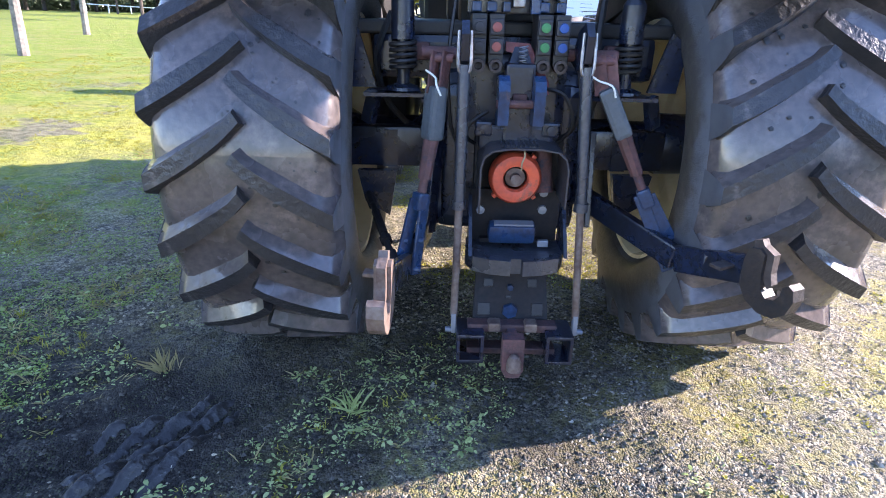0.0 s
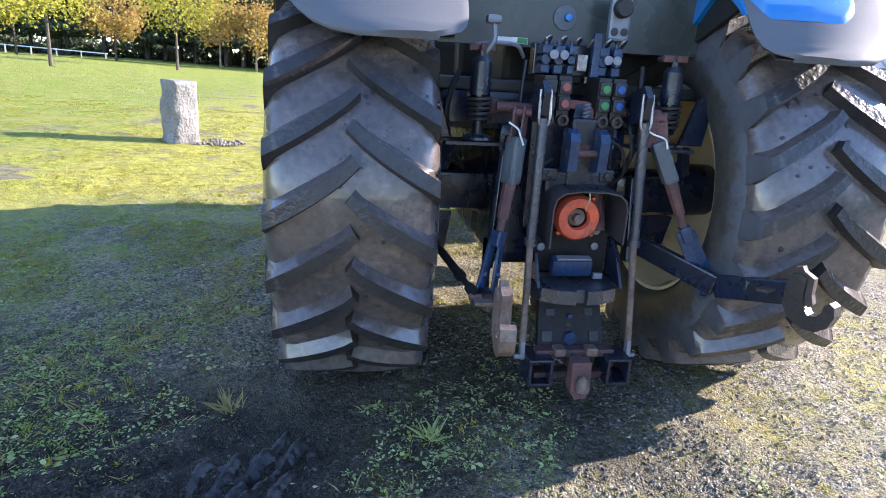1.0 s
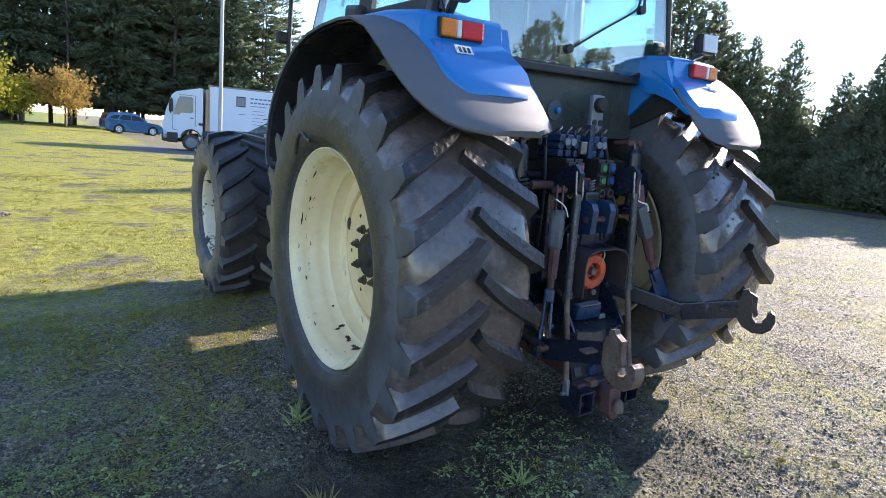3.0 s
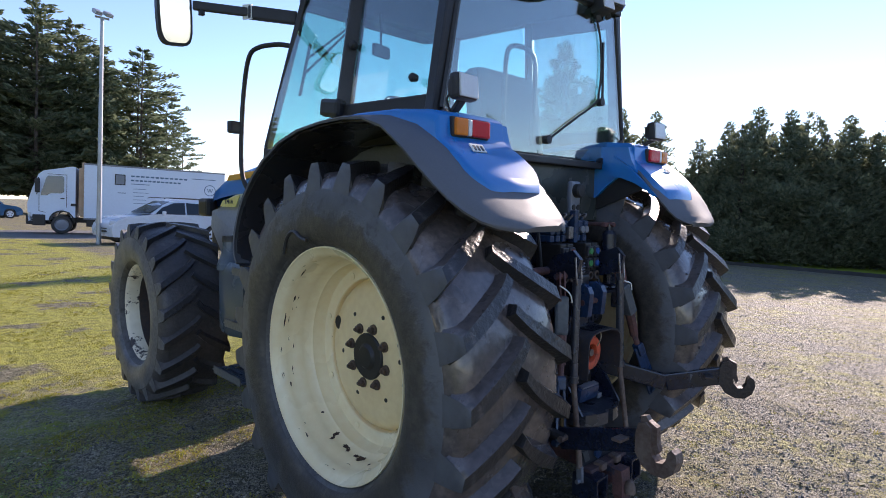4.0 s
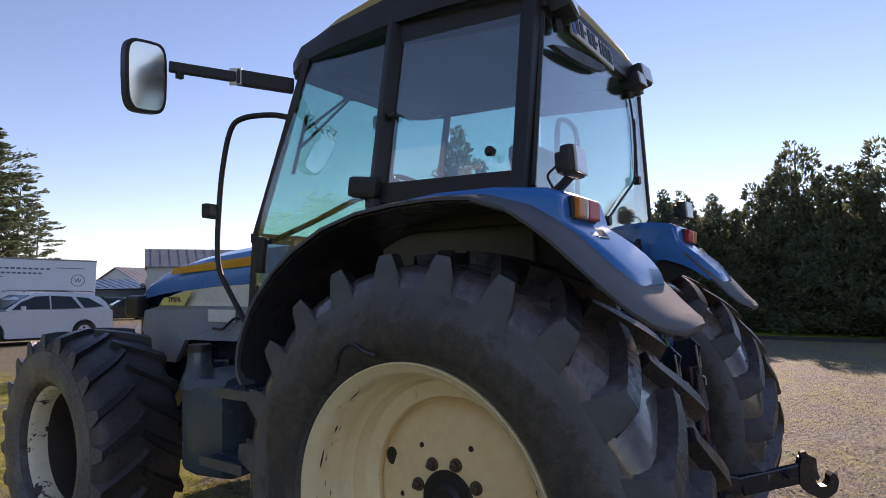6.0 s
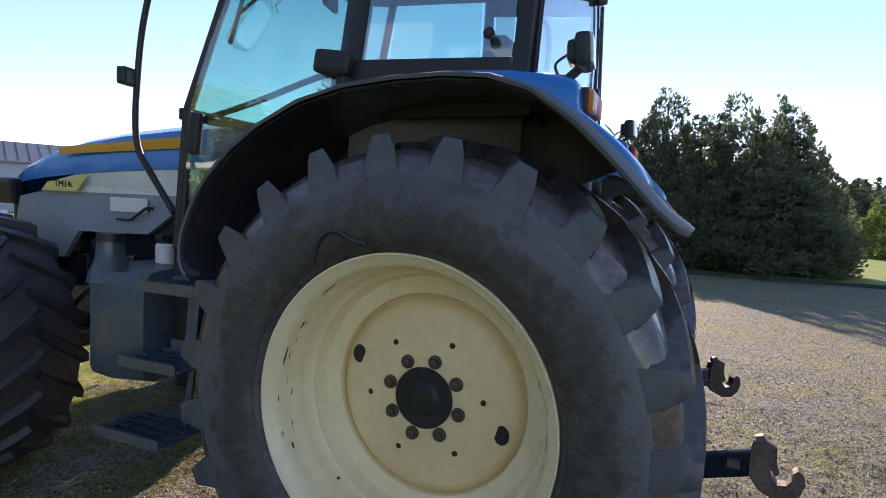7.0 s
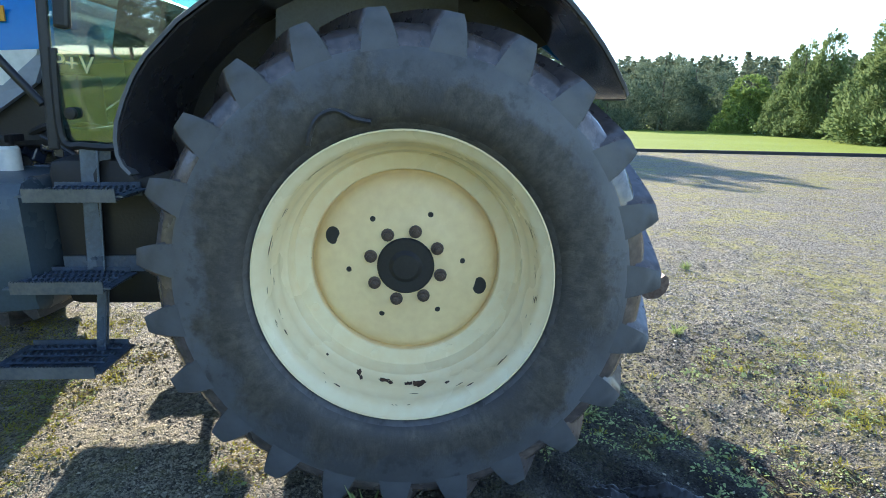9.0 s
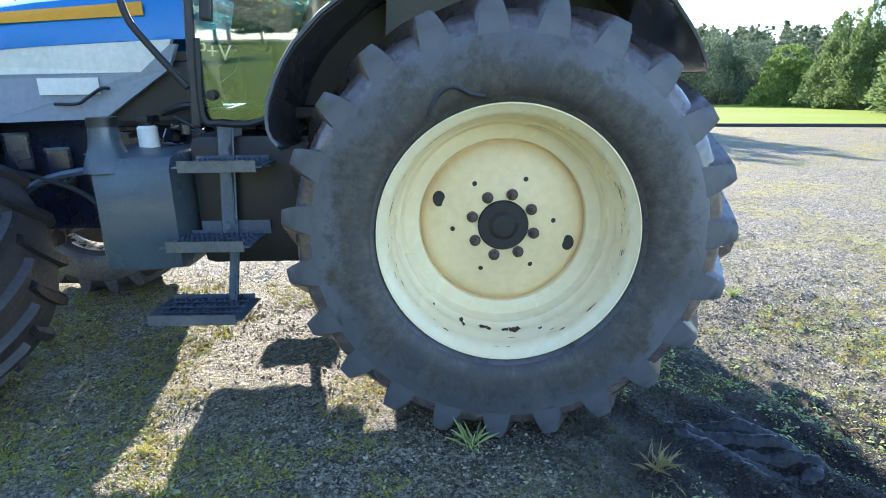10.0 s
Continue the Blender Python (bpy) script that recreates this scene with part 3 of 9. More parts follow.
    h = math_of("ADD", math_of("MULTIPLY", cells[0].outputs["Distance"], -0.4), math_of("ADD", math_of("MULTIPLY", cells[2].outputs["Distance"], -0.35), math_of("MULTIPLY", grit, 0.3)))
    h = math_of("ADD", h, math_of("MULTIPLY", fine, 1.2))
    b = N.new("ShaderNodeBump")
    b.inputs["Strength"].default_value, b.inputs["Distance"].default_value = 1.0, 0.035
    L.new(h, b.inputs["Height"])
    L.new(b.outputs[0], p.inputs["Normal"])
    return m


M["ground"] = ground_material()


def ruts(x, y):
    """Small unevenness, with wheel ruts behind the near wheel."""
    n = noise.fractal(Vector((x * 2.2, y * 2.2, 0)), 1.0, 2.0, 4) * 0.02 + noise.noise(Vector((x * 9, y * 9, 3))) * 0.007 + max(0.0, noise.fractal(Vector((x * 13, y * 13, 7)), 1.0, 2.0, 2) - 0.15) * 0.022
    d = math.hypot(x + 1.45, (y + 1.15) * 0.9)
    k = max(0.0, 1 - d / 1.0)
    a = (x + 1.45) * 0.5 - (y + 1.15) * 0.87
    n += k * (0.035 * math.sin(a * 26) + 0.02 * noise.noise(Vector((x * 14, y * 14, 9))) - 0.03)
    return n


def build_ground():
    bm = bm_new()
    xs = sorted({round(v, 3) for v in [*np.arange(-4.5, -3.4, 0.06), *np.arange(-3.4, 1.6, 0.035), *np.arange(1.6, 4.5, 0.06), *np.arange(-12, -4.5, 0.4), *np.arange(4.5, 26, 0.5), *np.linspace(-200, -12, 25), *np.linspace(26, 260, 25), -1500, 1800]})
    ys = sorted({round(v, 3) for v in [*np.arange(-3.6, -2.6, 0.06), *np.arange(-2.6, 2.6, 0.035), *np.arange(2.6, 4.5, 0.06), *np.arange(-12, -3.6, 0.4), *np.arange(4.5, 30, 0.5), *np.linspace(-200, -12, 25), *np.linspace(30, 220, 25), -1500, 1800]})
    rows = []
    for y in ys:
        row = []
        for x in xs:
            near = -4.6 < x < 4.6 and -3.7 < y < 4.6
            z = ground_z(x, y) + (ruts(x, y) if near else 0.0)
            for cx in (-0.86, 0.86):
                k = max(0.0, 1 - math.hypot((x - cx) / 0.5, y / 0.4))
                z -= 0.02 * k
            row.append(bm.verts.new((x, y, z)))
        rows.append(row)
    for a, b in zip(rows, rows[1:]):
        for i in range(len(xs) - 1):
            bm.faces.new((a[i], a[i + 1], b[i + 1], b[i]))
    return tagged(part("ground", bm, M["ground"], smooth=True), "gravel yard with muddy weedy patches and mown grass", "ground", kind="structure")


build_ground()


def lawn_material():
    return mat("mown_lawn", (0.225, 0.275, 0.022), 0.8, 0, (0.16, 0.2, 0.018), 0.15, 6, 0.6, 0.6, dist=0.05, spec=0.2)


M["lawn"] = lawn_material()
M["kerb"] = mat("dark_kerb", (0.05, 0.048, 0.045), 0.9, 0, amount=0.6, bump=0.5)
EDGE = [(34, 60), (25.5, 22), (22.4, 9), (21.3, 0), (22.0, -9), (18.5, -17), (8, -34), (-20, -60)]
bm = bm_new()
inner = [bm.verts.new((x, y, ground_z(x, y) + 0.1)) for x, y in EDGE]
outer = [bm.verts.new((x + 70, y - 26, ground_z(x + 70, y) + 0.1)) for x, y in EDGE]
foot = [bm.verts.new((x - 0.03, y, ground_z(x, y) - 0.1)) for x, y in EDGE]
for i in range(len(EDGE) - 1):
    bm.faces.new((inner[i], inner[i + 1], outer[i + 1], outer[i]))
    bm.faces.new((foot[i], foot[i + 1], inner[i + 1], inner[i]))
tagged(part("lawn", bm, M["lawn"]), "bright green mown lawn beyond the gravel yard", "lawn", kind="structure")
bm = bm_new()
for (xa, ya), (xb, yb) in zip(EDGE[1:-1], EDGE[2:]):
    za, zb = ground_z(xa, ya), ground_z(xb, yb)
    beam(bm, (xa - 0.08, ya, za + 0.06), (xb - 0.08, yb, zb + 0.06), 0.12, 0.14)
tagged(part("kerb", bm, M["kerb"]), "low dark kerb edging the lawn", "kerb", kind="structure")


# ---- trees ----
def sprays(name, pts, dirs, size, material, seed=0, aspect=2.4, fold=0.35):
    """Many small folded leaf sprays as one mesh: each is four points and two triangles."""
    rng = np.random.default_rng(seed)
    n = len(pts)
    pts, d = np.asarray(pts, float), np.asarray(dirs, float)
    d = d / (np.linalg.norm(d, axis=1, keepdims=True) + 1e-9)
    r = rng.normal(size=(n, 3))
    s = np.cross(d, r)
    s /= np.linalg.norm(s, axis=1, keepdims=True) + 1e-9
    u = np.cross(d, s)
    L = (np.asarray(size) * rng.uniform(0.6, 1.4, n))[:, None]
    W = L / aspect
    v = np.stack([pts - d * L * 0.5, pts + s * W * 0.5 - u * W * fold, pts + d * L * 0.5, pts - s * W * 0.5 - u * W * fold], 1).reshape(-1, 3)
    k = np.arange(n) * 4
    f = np.concatenate([np.stack([k, k + 1, k + 2], 1), np.stack([k, k + 2, k + 3], 1)])
    me = bpy.data.meshes.new(name)
    me.from_pydata(v.tolist(), [], f.tolist())
    me.materials.append(material)
    return me


def conifer(h, r, n, size, seed, material, base=0.06, power=0.9, droop=-0.1, ragged=0.35, label="tall dark green conifer", category="tree", group="", trunk_r=0.16, tiers=0, bare=0.0):
    """A conifer: tapered trunk and a crown of many sprays in uneven whorls."""
    rng = np.random.default_rng(seed)
    root = thing("conifer", label, category, group=group)
    bm = bm_new()
    rod(bm, (0, 0, -0.3), (0, 0, h * 0.93), trunk_r, 0.02, 9)
    for k in range(26):
        z = h * (0.08 + 0.8 * rng.random())
        a = rng.random() * 6.28
        l = r * (1 - z / h) ** 0.8 * 0.8 + 0.15
        rod(bm, (0, 0, z), (l * math.cos(a), l * math.sin(a), z + droop * l), 0.035, 0.01, 5)
    part("trunk", bm, M["bark"], root)
    t = rng.random(n)
    z = base + (1 - base) * (1 - np.sqrt(1 - t * 0.9995))
    if bare:
        z = bare + (1 - bare) * z
    ang = rng.random(n) * 2 * np.pi
    prof = np.clip(1 - z, 0.01, 1) ** power * np.minimum(1, (z - base + 0.05) / 0.1 + 0.35)
    lob = 1 + ragged * (0.6 * np.sin(ang * 3 + z * 17 + seed) + 0.5 * np.sin(ang * 7 - z * 41 + seed * 2) + 0.35 * np.sin(z * 90 + 3 * np.sin(ang * 2)))
    if tiers:
        lob *= 0.62 + 0.5 * ((z * tiers + 0.13 * np.sin(ang * 4 + seed)) % 1.0 < 0.5) + 0.1 * rng.random(n)
    rad = r * prof * lob * (0.5 + 0.5 * np.sqrt(rng.random(n)))
    p = np.stack([rad * np.cos(ang), rad * np.sin(ang), z * h + rng.normal(0, 0.02 * h / 8, n)], 1)
    d = np.stack([np.cos(ang), np.sin(ang), np.full(n, droop) + rng.normal(0, 0.35, n)], 1) + rng.normal(0, 0.3, (n, 3))
    crown = new("crown", sprays("crown", p, d, np.full(n, size), material, seed))
    crown.parent = root
    return root


def broadleaf(h, r, n, size, seed, material, bark, clear=0.35, label="", group="", trunk_r=0.09):
    """A small deciduous tree: trunk, forking limbs and clustered leaves with gaps."""
    rng = np.random.default_rng(seed)
    root = thing("deciduous_tree", label, "tree", group=group)
    bm = bm_new()
    rod(bm, (0, 0, -0.2), (0.03, 0.02, h * 0.55), trunk_r, trunk_r * 0.5, 9)
    rod(bm, (0.03, 0.02, h * 0.54), (0.0, 0.05, h * 0.9), trunk_r * 0.5, 0.015, 7)
    tips = []
    for k in range(16):
        a, z0 = rng.random() * 6.28, h * (clear + 0.5 * rng.random())
        l = r * (0.5 + 0.5 * rng.random()) * (1.0 if z0 < h * 0.65 else 0.6)
        e = (l * math.cos(a), l * math.sin(a), min(h * 0.95, z0 + l * (0.45 + 0.4 * rng.random())))
        rod(bm, (0, 0, z0), e, 0.03, 0.008, 6)
        tips += [(e, 0.33 * r), (tuple(0.6 * c for c in e[:2]) + (z0 + 0.6 * (e[2] - z0),), 0.3 * r)]
    tips.append(((0, 0, h * 0.93), 0.3 * r))
    part("trunk", bm, bark, root)
    c = np.array([t[0] for t in tips])
    s = np.array([t[1] for t in tips])
    pick = rng.integers(0, len(tips), n)
    p = c[pick] + rng.normal(0, 0.55, (n, 3)) * s[pick][:, None]
    p[:, 2] = np.maximum(p[:, 2], h * clear * 0.85)
    crown = new("crown", sprays("crown", p, rng.normal(0, 1, (n, 3)), np.full(n, size), material, seed, 1.5))
    crown.parent = root
    return root


def clumped_evergreen(h, r, clumps, per, seed, material, power, label, group, leaf=0.18):
    """A dense cypress: its crown is made of many small billowing clumps of sprays round a hidden trunk."""
    rng = np.random.default_rng(seed)
    root = thing("conifer", label, "tree", group=group)
    bm = bm_new()
    rod(bm, (0, 0, -0.3), (0, 0, h * 0.9), 0.16, 0.02, 9)
    part("trunk", bm, M["bark"], root)
    z = 1 - np.sqrt(1 - rng.random(clumps) * 0.995)
    a = rng.random(clumps) * 2 * np.pi
    prof = np.clip(1 - z, 0.02, 1) ** power * np.minimum(1, z / 0.08 * 0.3 + 0.72)
    lob = 1 + 0.16 * np.sin(a * 3 + z * 13 + seed) + 0.13 * np.sin(a * 5 - z * 23 + 2 * seed)
    rad = r * prof * lob * (0.74 + 0.26 * np.sqrt(rng.random(clumps)))
    c = np.stack([rad * np.cos(a), rad * np.sin(a), z * h * 0.985 + 0.1], 1)
    cr = r * 0.2 * (0.5 + 0.6 * (1 - z)) * rng.uniform(0.6, 1.3, clumps)
    out = np.stack([np.cos(a), np.sin(a), np.full(clumps, 0.5)], 1)
    d = rng.normal(size=(clumps, per, 3)) + out[:, None, :] * 0.9
    d /= np.linalg.norm(d, axis=2, keepdims=True)
    p = c[:, None, :] + d * cr[:, None, None] * (0.45 + 0.6 * rng.random((clumps, per, 1)) ** 0.5) * np.array([1, 1, 1.25])
    crown = new("crown", sprays("crown", p.reshape(-1, 3), (d + np.array([0, 0, 0.45])).reshape(-1, 3), np.full(clumps * per, leaf), material, seed, 2.0))
    crown.parent = root
    return root


def polar(az, d, eye=(-2.6, -1.0)):
    return eye[0] + d * math.sin(radians(az)), eye[1] + d * math.cos(radians(az))


def tiered_pine(h, r, seed, label, group):
    """A tall open conifer: bare mast with uneven level branches carrying flat sprays, gaps between them."""
    rng = np.random.default_rng(seed)
    root = thing("conifer", label, "tree", group=group)
    bm = bm_new()
    rod(bm, (0, 0, -0.3), (0, 0, h * 0.97), 0.22, 0.03, 9)
    P, D = [], []
    for k in range(92):
        z = h * (0.12 + 0.86 * ((k + rng.random()) / 92))
        t = z / h
        l = r * (1.0 - 0.1 * t) * min(1.0, (1.02 - t) * 3.6 + 0.05) * rng.uniform(0.45, 1.1)
        a = k * 2.4 + rng.normal(0, 0.5)
        c, d, up = math.cos(a), math.sin(a), rng.uniform(0.0, 0.36)
        rod(bm, (0, 0, z), (l * c, l * d, z + up * l), 0.045 * (1.1 - t), 0.012, 5)
        n = int(24 + 56 * l / r)
        s = 0.25 + 0.8 * rng.random(n) ** 0.8
        q = rng.normal(0, 0.13 * l + 0.08, n) * s
        P.append(np.stack([l * s * c - d * q, l * s * d + c * q, z + up * l * s - 0.1 * s + rng.normal(0, 0.1, n)], 1))
        D.append(np.stack([c - d * np.sign(q) * 0.6 + rng.normal(0, 0.2, n), d + c * np.sign(q) * 0.6 + rng.normal(0, 0.2, n), up + 0.12 + rng.normal(0, 0.22, n)], 1))
    part("trunk", bm, M["bark"], root)
    crown = new("crown", sprays("crown", np.concatenate(P), np.concatenate(D), 0.5, M["conifer"], seed, 3.0))
    crown.parent = root
    return root


# the shelter belt of tall conifers to the north
belt = [conifer(19, 3.3, 4200, 0.78, 11 + k, M["conifer"], base=0.02, power=0.55, ragged=0.5, bare=0.1, label="tall dark shelter-belt conifer with bare lower trunk", group="shelter belt conifers", trunk_r=0.24, tiers=9) for k in range(2)]
pines = [tiered_pine(19, 4.1, 301 + k, "tall open conifer with level tiered branches", "shelter belt conifers") for k in range(3)]
spots = [(-66 + 3.6 * k + 0.9 * math.sin(k * 2.1), 84 - 0.3 * k + 2.0 * math.sin(k * 1.3), 0.98 + 0.24 * math.sin(k * 3.7) ** 2) for k in range(25)]
spots += [(2.5 + 3.65 * k, 78 + 2.5 * math.sin(k * 2.0) + k * 0.4, s) for k, s in enumerate((1.12, 1.22, 1.3, 1.22, 1.14, 1.02, 0.88, 0.72))]
spots += [(3.0 + 4.1 * k, 83 + 1.5 * math.sin(k * 1.7), s) for k, s in enumerate((1.16, 1.2, 1.24, 1.16, 1.02, 0.86))]
spots += [(-62 - 3 * math.sin(k * 2.3), 78 - 3.1 * k, 0.86 + 0.2 * math.sin(k * 1.9)) for k in range(26)]
spots += [(-30.5 + 3.4 * k + 0.8 * math.sin(k * 2.7), 87 + 1.5 * math.sin(k * 1.9), 0.98 + 0.2 * math.sin(k * 2.9) ** 2) for k in range(14)]
for k, (x, y, s) in enumerate(spots):
    m = stand(x, y, 77 * k, s)
    clone(pines[k % 3] if 25 <= k < 39 or (12 <= k < 25 and k % 3 == 0) else belt[k % 2], m, USED)

# the young trees on the grass
for k, (x, y, h, r, mt, bk, lb) in enumerate([
    (-9.95, 11.3, 6.0, 1.8, "yellow_leaf", "bark_pale", "young tree with a pale trunk and yellow-green leaves"),
    (-13.8, 20.4, 6.0, 2.0, "yellow_leaf", "bark_pale", "young tree with a pale trunk and yellow-green leaves"),
    (-17.6, 32.5, 7.0, 2.6, "yellow_leaf", "bark", "young tree with thin yellow-green leaves on the grass"),
    (-14.6, 44.5, 8.4, 3.4, "yellow_leaf", "bark", "taller yellow-green tree on the grass"),
    (-15.5, 62.0, 6.4, 3.2, "orange_leaf", "bark_pale", "low spreading tree with orange autumn leaves"),
    (-11.6, 60.0, 6.4, 3.3, "orange_leaf", "bark_pale", "low spreading tree with orange autumn leaves"),
    (-8.0, 63.0, 6.3, 3.0, "yellow_leaf", "bark", "spreading tree with yellowing leaves"),
    (-5.0, 66.0, 4.4, 1.9, "yellow_leaf", "bark", "small tree with yellowing leaves"),
    (-1.6, 66.5, 5.4, 2.7, "orange_leaf", "bark", "round tree with gold and orange leaves"),
    (-24.0, 58.0, 6.2, 3.0, "orange_leaf", "bark", "spreading tree with gold and orange leaves"),
    (-31.0, 55.0, 6.8, 3.0, "yellow_leaf", "bark", "spreading tree with yellowing leaves"),
    (-13.5, 3.4, 6.0, 1.9, "yellow_leaf", "bark_pale", "young tree with a pale trunk and yellow-green leaves"),
    (-16.0, -3.0, 6.4, 2.1, "yellow_leaf", "bark_pale", "young tree with a pale trunk and yellow-green leaves")]):
    t = broadleaf(h, r, 2600 if y < 50 else 2200, 0.2 if y < 50 else 0.3, 40 + k, M[mt], M[bk], 0.3 if y < 50 else 0.22, lb, "young trees on the grass", 0.13 if y < 25 else 0.11)
    t.matrix_world = stand(x, y, 50 * k)

# the dense evergreens east of the yard: azimuth, distance, height, radius, kind
EAST = [
    (53, 36, 6.6, 1.9, 0), (56.9, 30, 10.9, 3.0, 2), (59.3, 31, 9.2, 2.4, 2), (61.0, 30, 7.6, 2.0, 2), (62.6, 30, 7.4, 1.7, 2), (64.2, 31, 6.4, 2.4, 1), (65.7, 30, 7.2, 1.6, 2), (67.6, 31, 4.9, 2.2, 0), (69.6, 30, 5.8, 1.5, 2), (70.9, 31, 4.8, 2.2, 0), (71.9, 30, 6.6, 1.6, 2),
    (73.2, 29, 6.2, 2.6, 0), (74.2, 30, 7.2, 1.9, 2), (75.4, 28.5, 6.2, 2.9, 0), (76.6, 30, 7.0, 1.6, 2), (77.9, 29.5, 6.8, 2.4, 1), (79.4, 28.5, 6.0, 3.0, 0), (80.8, 30, 6.6, 1.6, 2), (82.4, 29, 5.7, 2.8, 0), (84.6, 29.5, 7.0, 2.4, 1), (87.4, 29, 8.6, 2.5, 1), (86.2, 30, 7.6, 2.0, 1), (90.4, 28, 7.2, 2.8, 1),
    (93.0, 28.5, 7.0, 3.0, 0), (94.8, 28, 8.0, 2.9, 0), (96.2, 28.5, 6.6, 2.8, 1), (97.5, 29, 7.5, 2.3, 1), (98.8, 29.5, 5.6, 2.0, 0), (96.5, 27, 4.6, 2.8, 0), (90.0, 27, 4.8, 2.6, 0)]
# lower ones between and behind them close the row to one mass
for az, top in ((58.0, 6.0), (60.4, 5.6), (63.2, 5.0), (66.4, 4.4), (68.6, 4.0), (72.6, 5.2), (75.0, 5.6), (77.2, 5.6), (79.0, 5.6), (81.6, 5.2), (83.6, 5.4), (86.2, 5.8), (89.0, 6.2), (91.8, 6.2), (95.4, 6.2)):
    EAST.append((az, 32.0, top, 2.7, 3))
kinds = [clumped_evergreen(7.0, 2.3, 430, 28, 71, M["cypress"], 0.5, "dense dark evergreen beside the yard", "evergreens beside the yard"),
         clumped_evergreen(7.0, 2.3, 430, 28, 73, M["cypress"], 0.74, "dense dark evergreen beside the yard", "evergreens beside the yard"),
         conifer(7.0, 2.0, 13000, 0.2, 75, M["cypress"], base=0.0, power=0.72, ragged=0.42, droop=0.25, label="ragged evergreen with an open spiky top", group="evergreens beside the yard", tiers=13),
         clumped_evergreen(7.0, 2.3, 300, 22, 77, M["cypress"], 0.5, "dense dark evergreen beside the yard", "evergreens beside the yard")]
for k, (az, d, h, r, kd) in enumerate(EAST):
    x, y = polar(az, d)
    m = stand(x, y, 63 * k) @ Matrix.Diagonal((r / 2.3, r / 2.3, h / 7.0, 1))
    clone(kinds[kd], m, USED)

# rounder evergreens beyond the lawn
blob = clumped_evergreen(8.0, 3.6, 460, 24, 83, M["dark_conifer"], 0.42, "broad rounded evergreen at the lawn's far side", "evergreens beyond the lawn", 0.25)
spire = clumped_evergreen(8.0, 2.8, 420, 24, 85, M["light_conifer"], 0.62, "light green conifer at the lawn's far side", "evergreens beyond the lawn", 0.28)
cone = clumped_evergreen(8.0, 2.8, 620, 32, 87, M["mid_conifer"], 0.85, "pointed green conifer at the lawn's far side", "evergreens beyond the lawn", 0.2)
for k, (az, d, h, r, kd) in enumerate([(105.2, 60, 5.6, 2.4, 1), (107.6, 58, 6.6, 2.2, 0), (112.4, 56, 7.4, 3.6, 0), (115.0, 58, 6.8, 4.0, 0), (119.4, 50, 5.0, 2.3, 1), (123.2, 46, 6.7, 2.2, 2), (125.0, 44, 7.0, 2.3, 2), (130.2, 38, 8.6, 3.1, 2), (135.0, 35, 9.6, 3.6, 2), (139, 36, 8, 3.4, 0), (146, 38, 8, 3.4, 1), (154, 40, 8, 3.4, 0), (117.2, 62, 5.0, 2.4, 2)]):
    x, y = polar(az, d, (-2.9, -0.1))
    w = r / (3.6, 2.8, 2.8)[kd]
    clone((blob, spire, cone)[kd], stand(x, y, 63 * k) @ Matrix.Diagonal((w, w, h / 8.0, 1)), USED)


# the wooded hill far to the south-east
def far_wood():
    rng = np.random.default_rng(5)
    pts, dirs, size = [], [], []
    for k in range(420):
        az, d = rng.uniform(100, 132), rng.uniform(120, 200)
        x, y = polar(az, d)
        g = -1.8 + (d - 110) * 0.06
        h, r = rng.uniform(6, 11.5), rng.uniform(1.6, 3)
        n = 110
        z = rng.random(n)
        a = rng.random(n) * 6.28
        rad = r * (1 - z) ** 0.7
        pts.append(np.stack([x + rad * np.cos(a), y + rad * np.sin(a), g + z * h], 1))
        dirs.append(np.stack([np.cos(a), np.sin(a), rng.normal(0, 0.5, n)], 1))
        size.append(np.full(n, 1.3))
    ob = new("woodland", sprays("woodland", np.concatenate(pts), np.concatenate(dirs), np.concatenate(size), M["far_leaf"], 6))
    return tagged(ob, "distant mixed conifer wood on a low rise", "woodland", kind="stuff")


far_wood()
bm = bm_new()
for i in range(24):
    a0, a1 = 98 + i * 1.6, 98 + (i + 1) * 1.6
    q = []
    for az, d, z in ((a0, 105, -2.2), (a1, 105, -2.2), (a1, 215, 5.5), (a0, 215, 5.5)):
        q.append(bm.verts.new((*polar(az, d), z)))
    bm.faces.new(q)
tagged(part("hill", bm, M["lawn"]), "low green rise under the distant wood", "hill", kind="structure")

# ---- the tractor ----
tractor = thing("tractor", "blue farm tractor with cream rims, muddy tyres and glazed cab", "tractor")


def tyre_profile(R, rim, half, tread):
    """Half section of a carcass from bead to bead: x across, radius."""
    side = half + 0.02
    return [(-tread * 0.86, rim), (-tread * 0.98, rim + 0.03), (-side * 0.957, rim + 0.045), (-side * 0.982, rim + 0.06), (-side * 1.002, rim + 0.085), (-side * 1.014, rim + (R - rim) * 0.4), (-side * 1.01, rim + (R - rim) * 0.55), (-side * 0.978, R - 0.1), (-side * 0.968, R - 0.078), (-half * 0.98, R - 0.04), (-half * 0.9, R - 0.016), (-half * 0.78, R - 0.005), (-half * 0.45, R), (0, R + 0.004),
            (half * 0.45, R), (half * 0.78, R - 0.005), (half * 0.9, R - 0.016), (half * 0.98, R - 0.04), (side * 0.968, R - 0.078), (side * 0.978, R - 0.1), (side * 1.01, rim + (R - rim) * 0.55), (side * 1.014, rim + (R - rim) * 0.4), (side * 1.002, rim + 0.085), (side * 0.982, rim + 0.06), (side * 0.957, rim + 0.045), (tread * 0.98, rim + 0.03), (tread * 0.86, rim)]


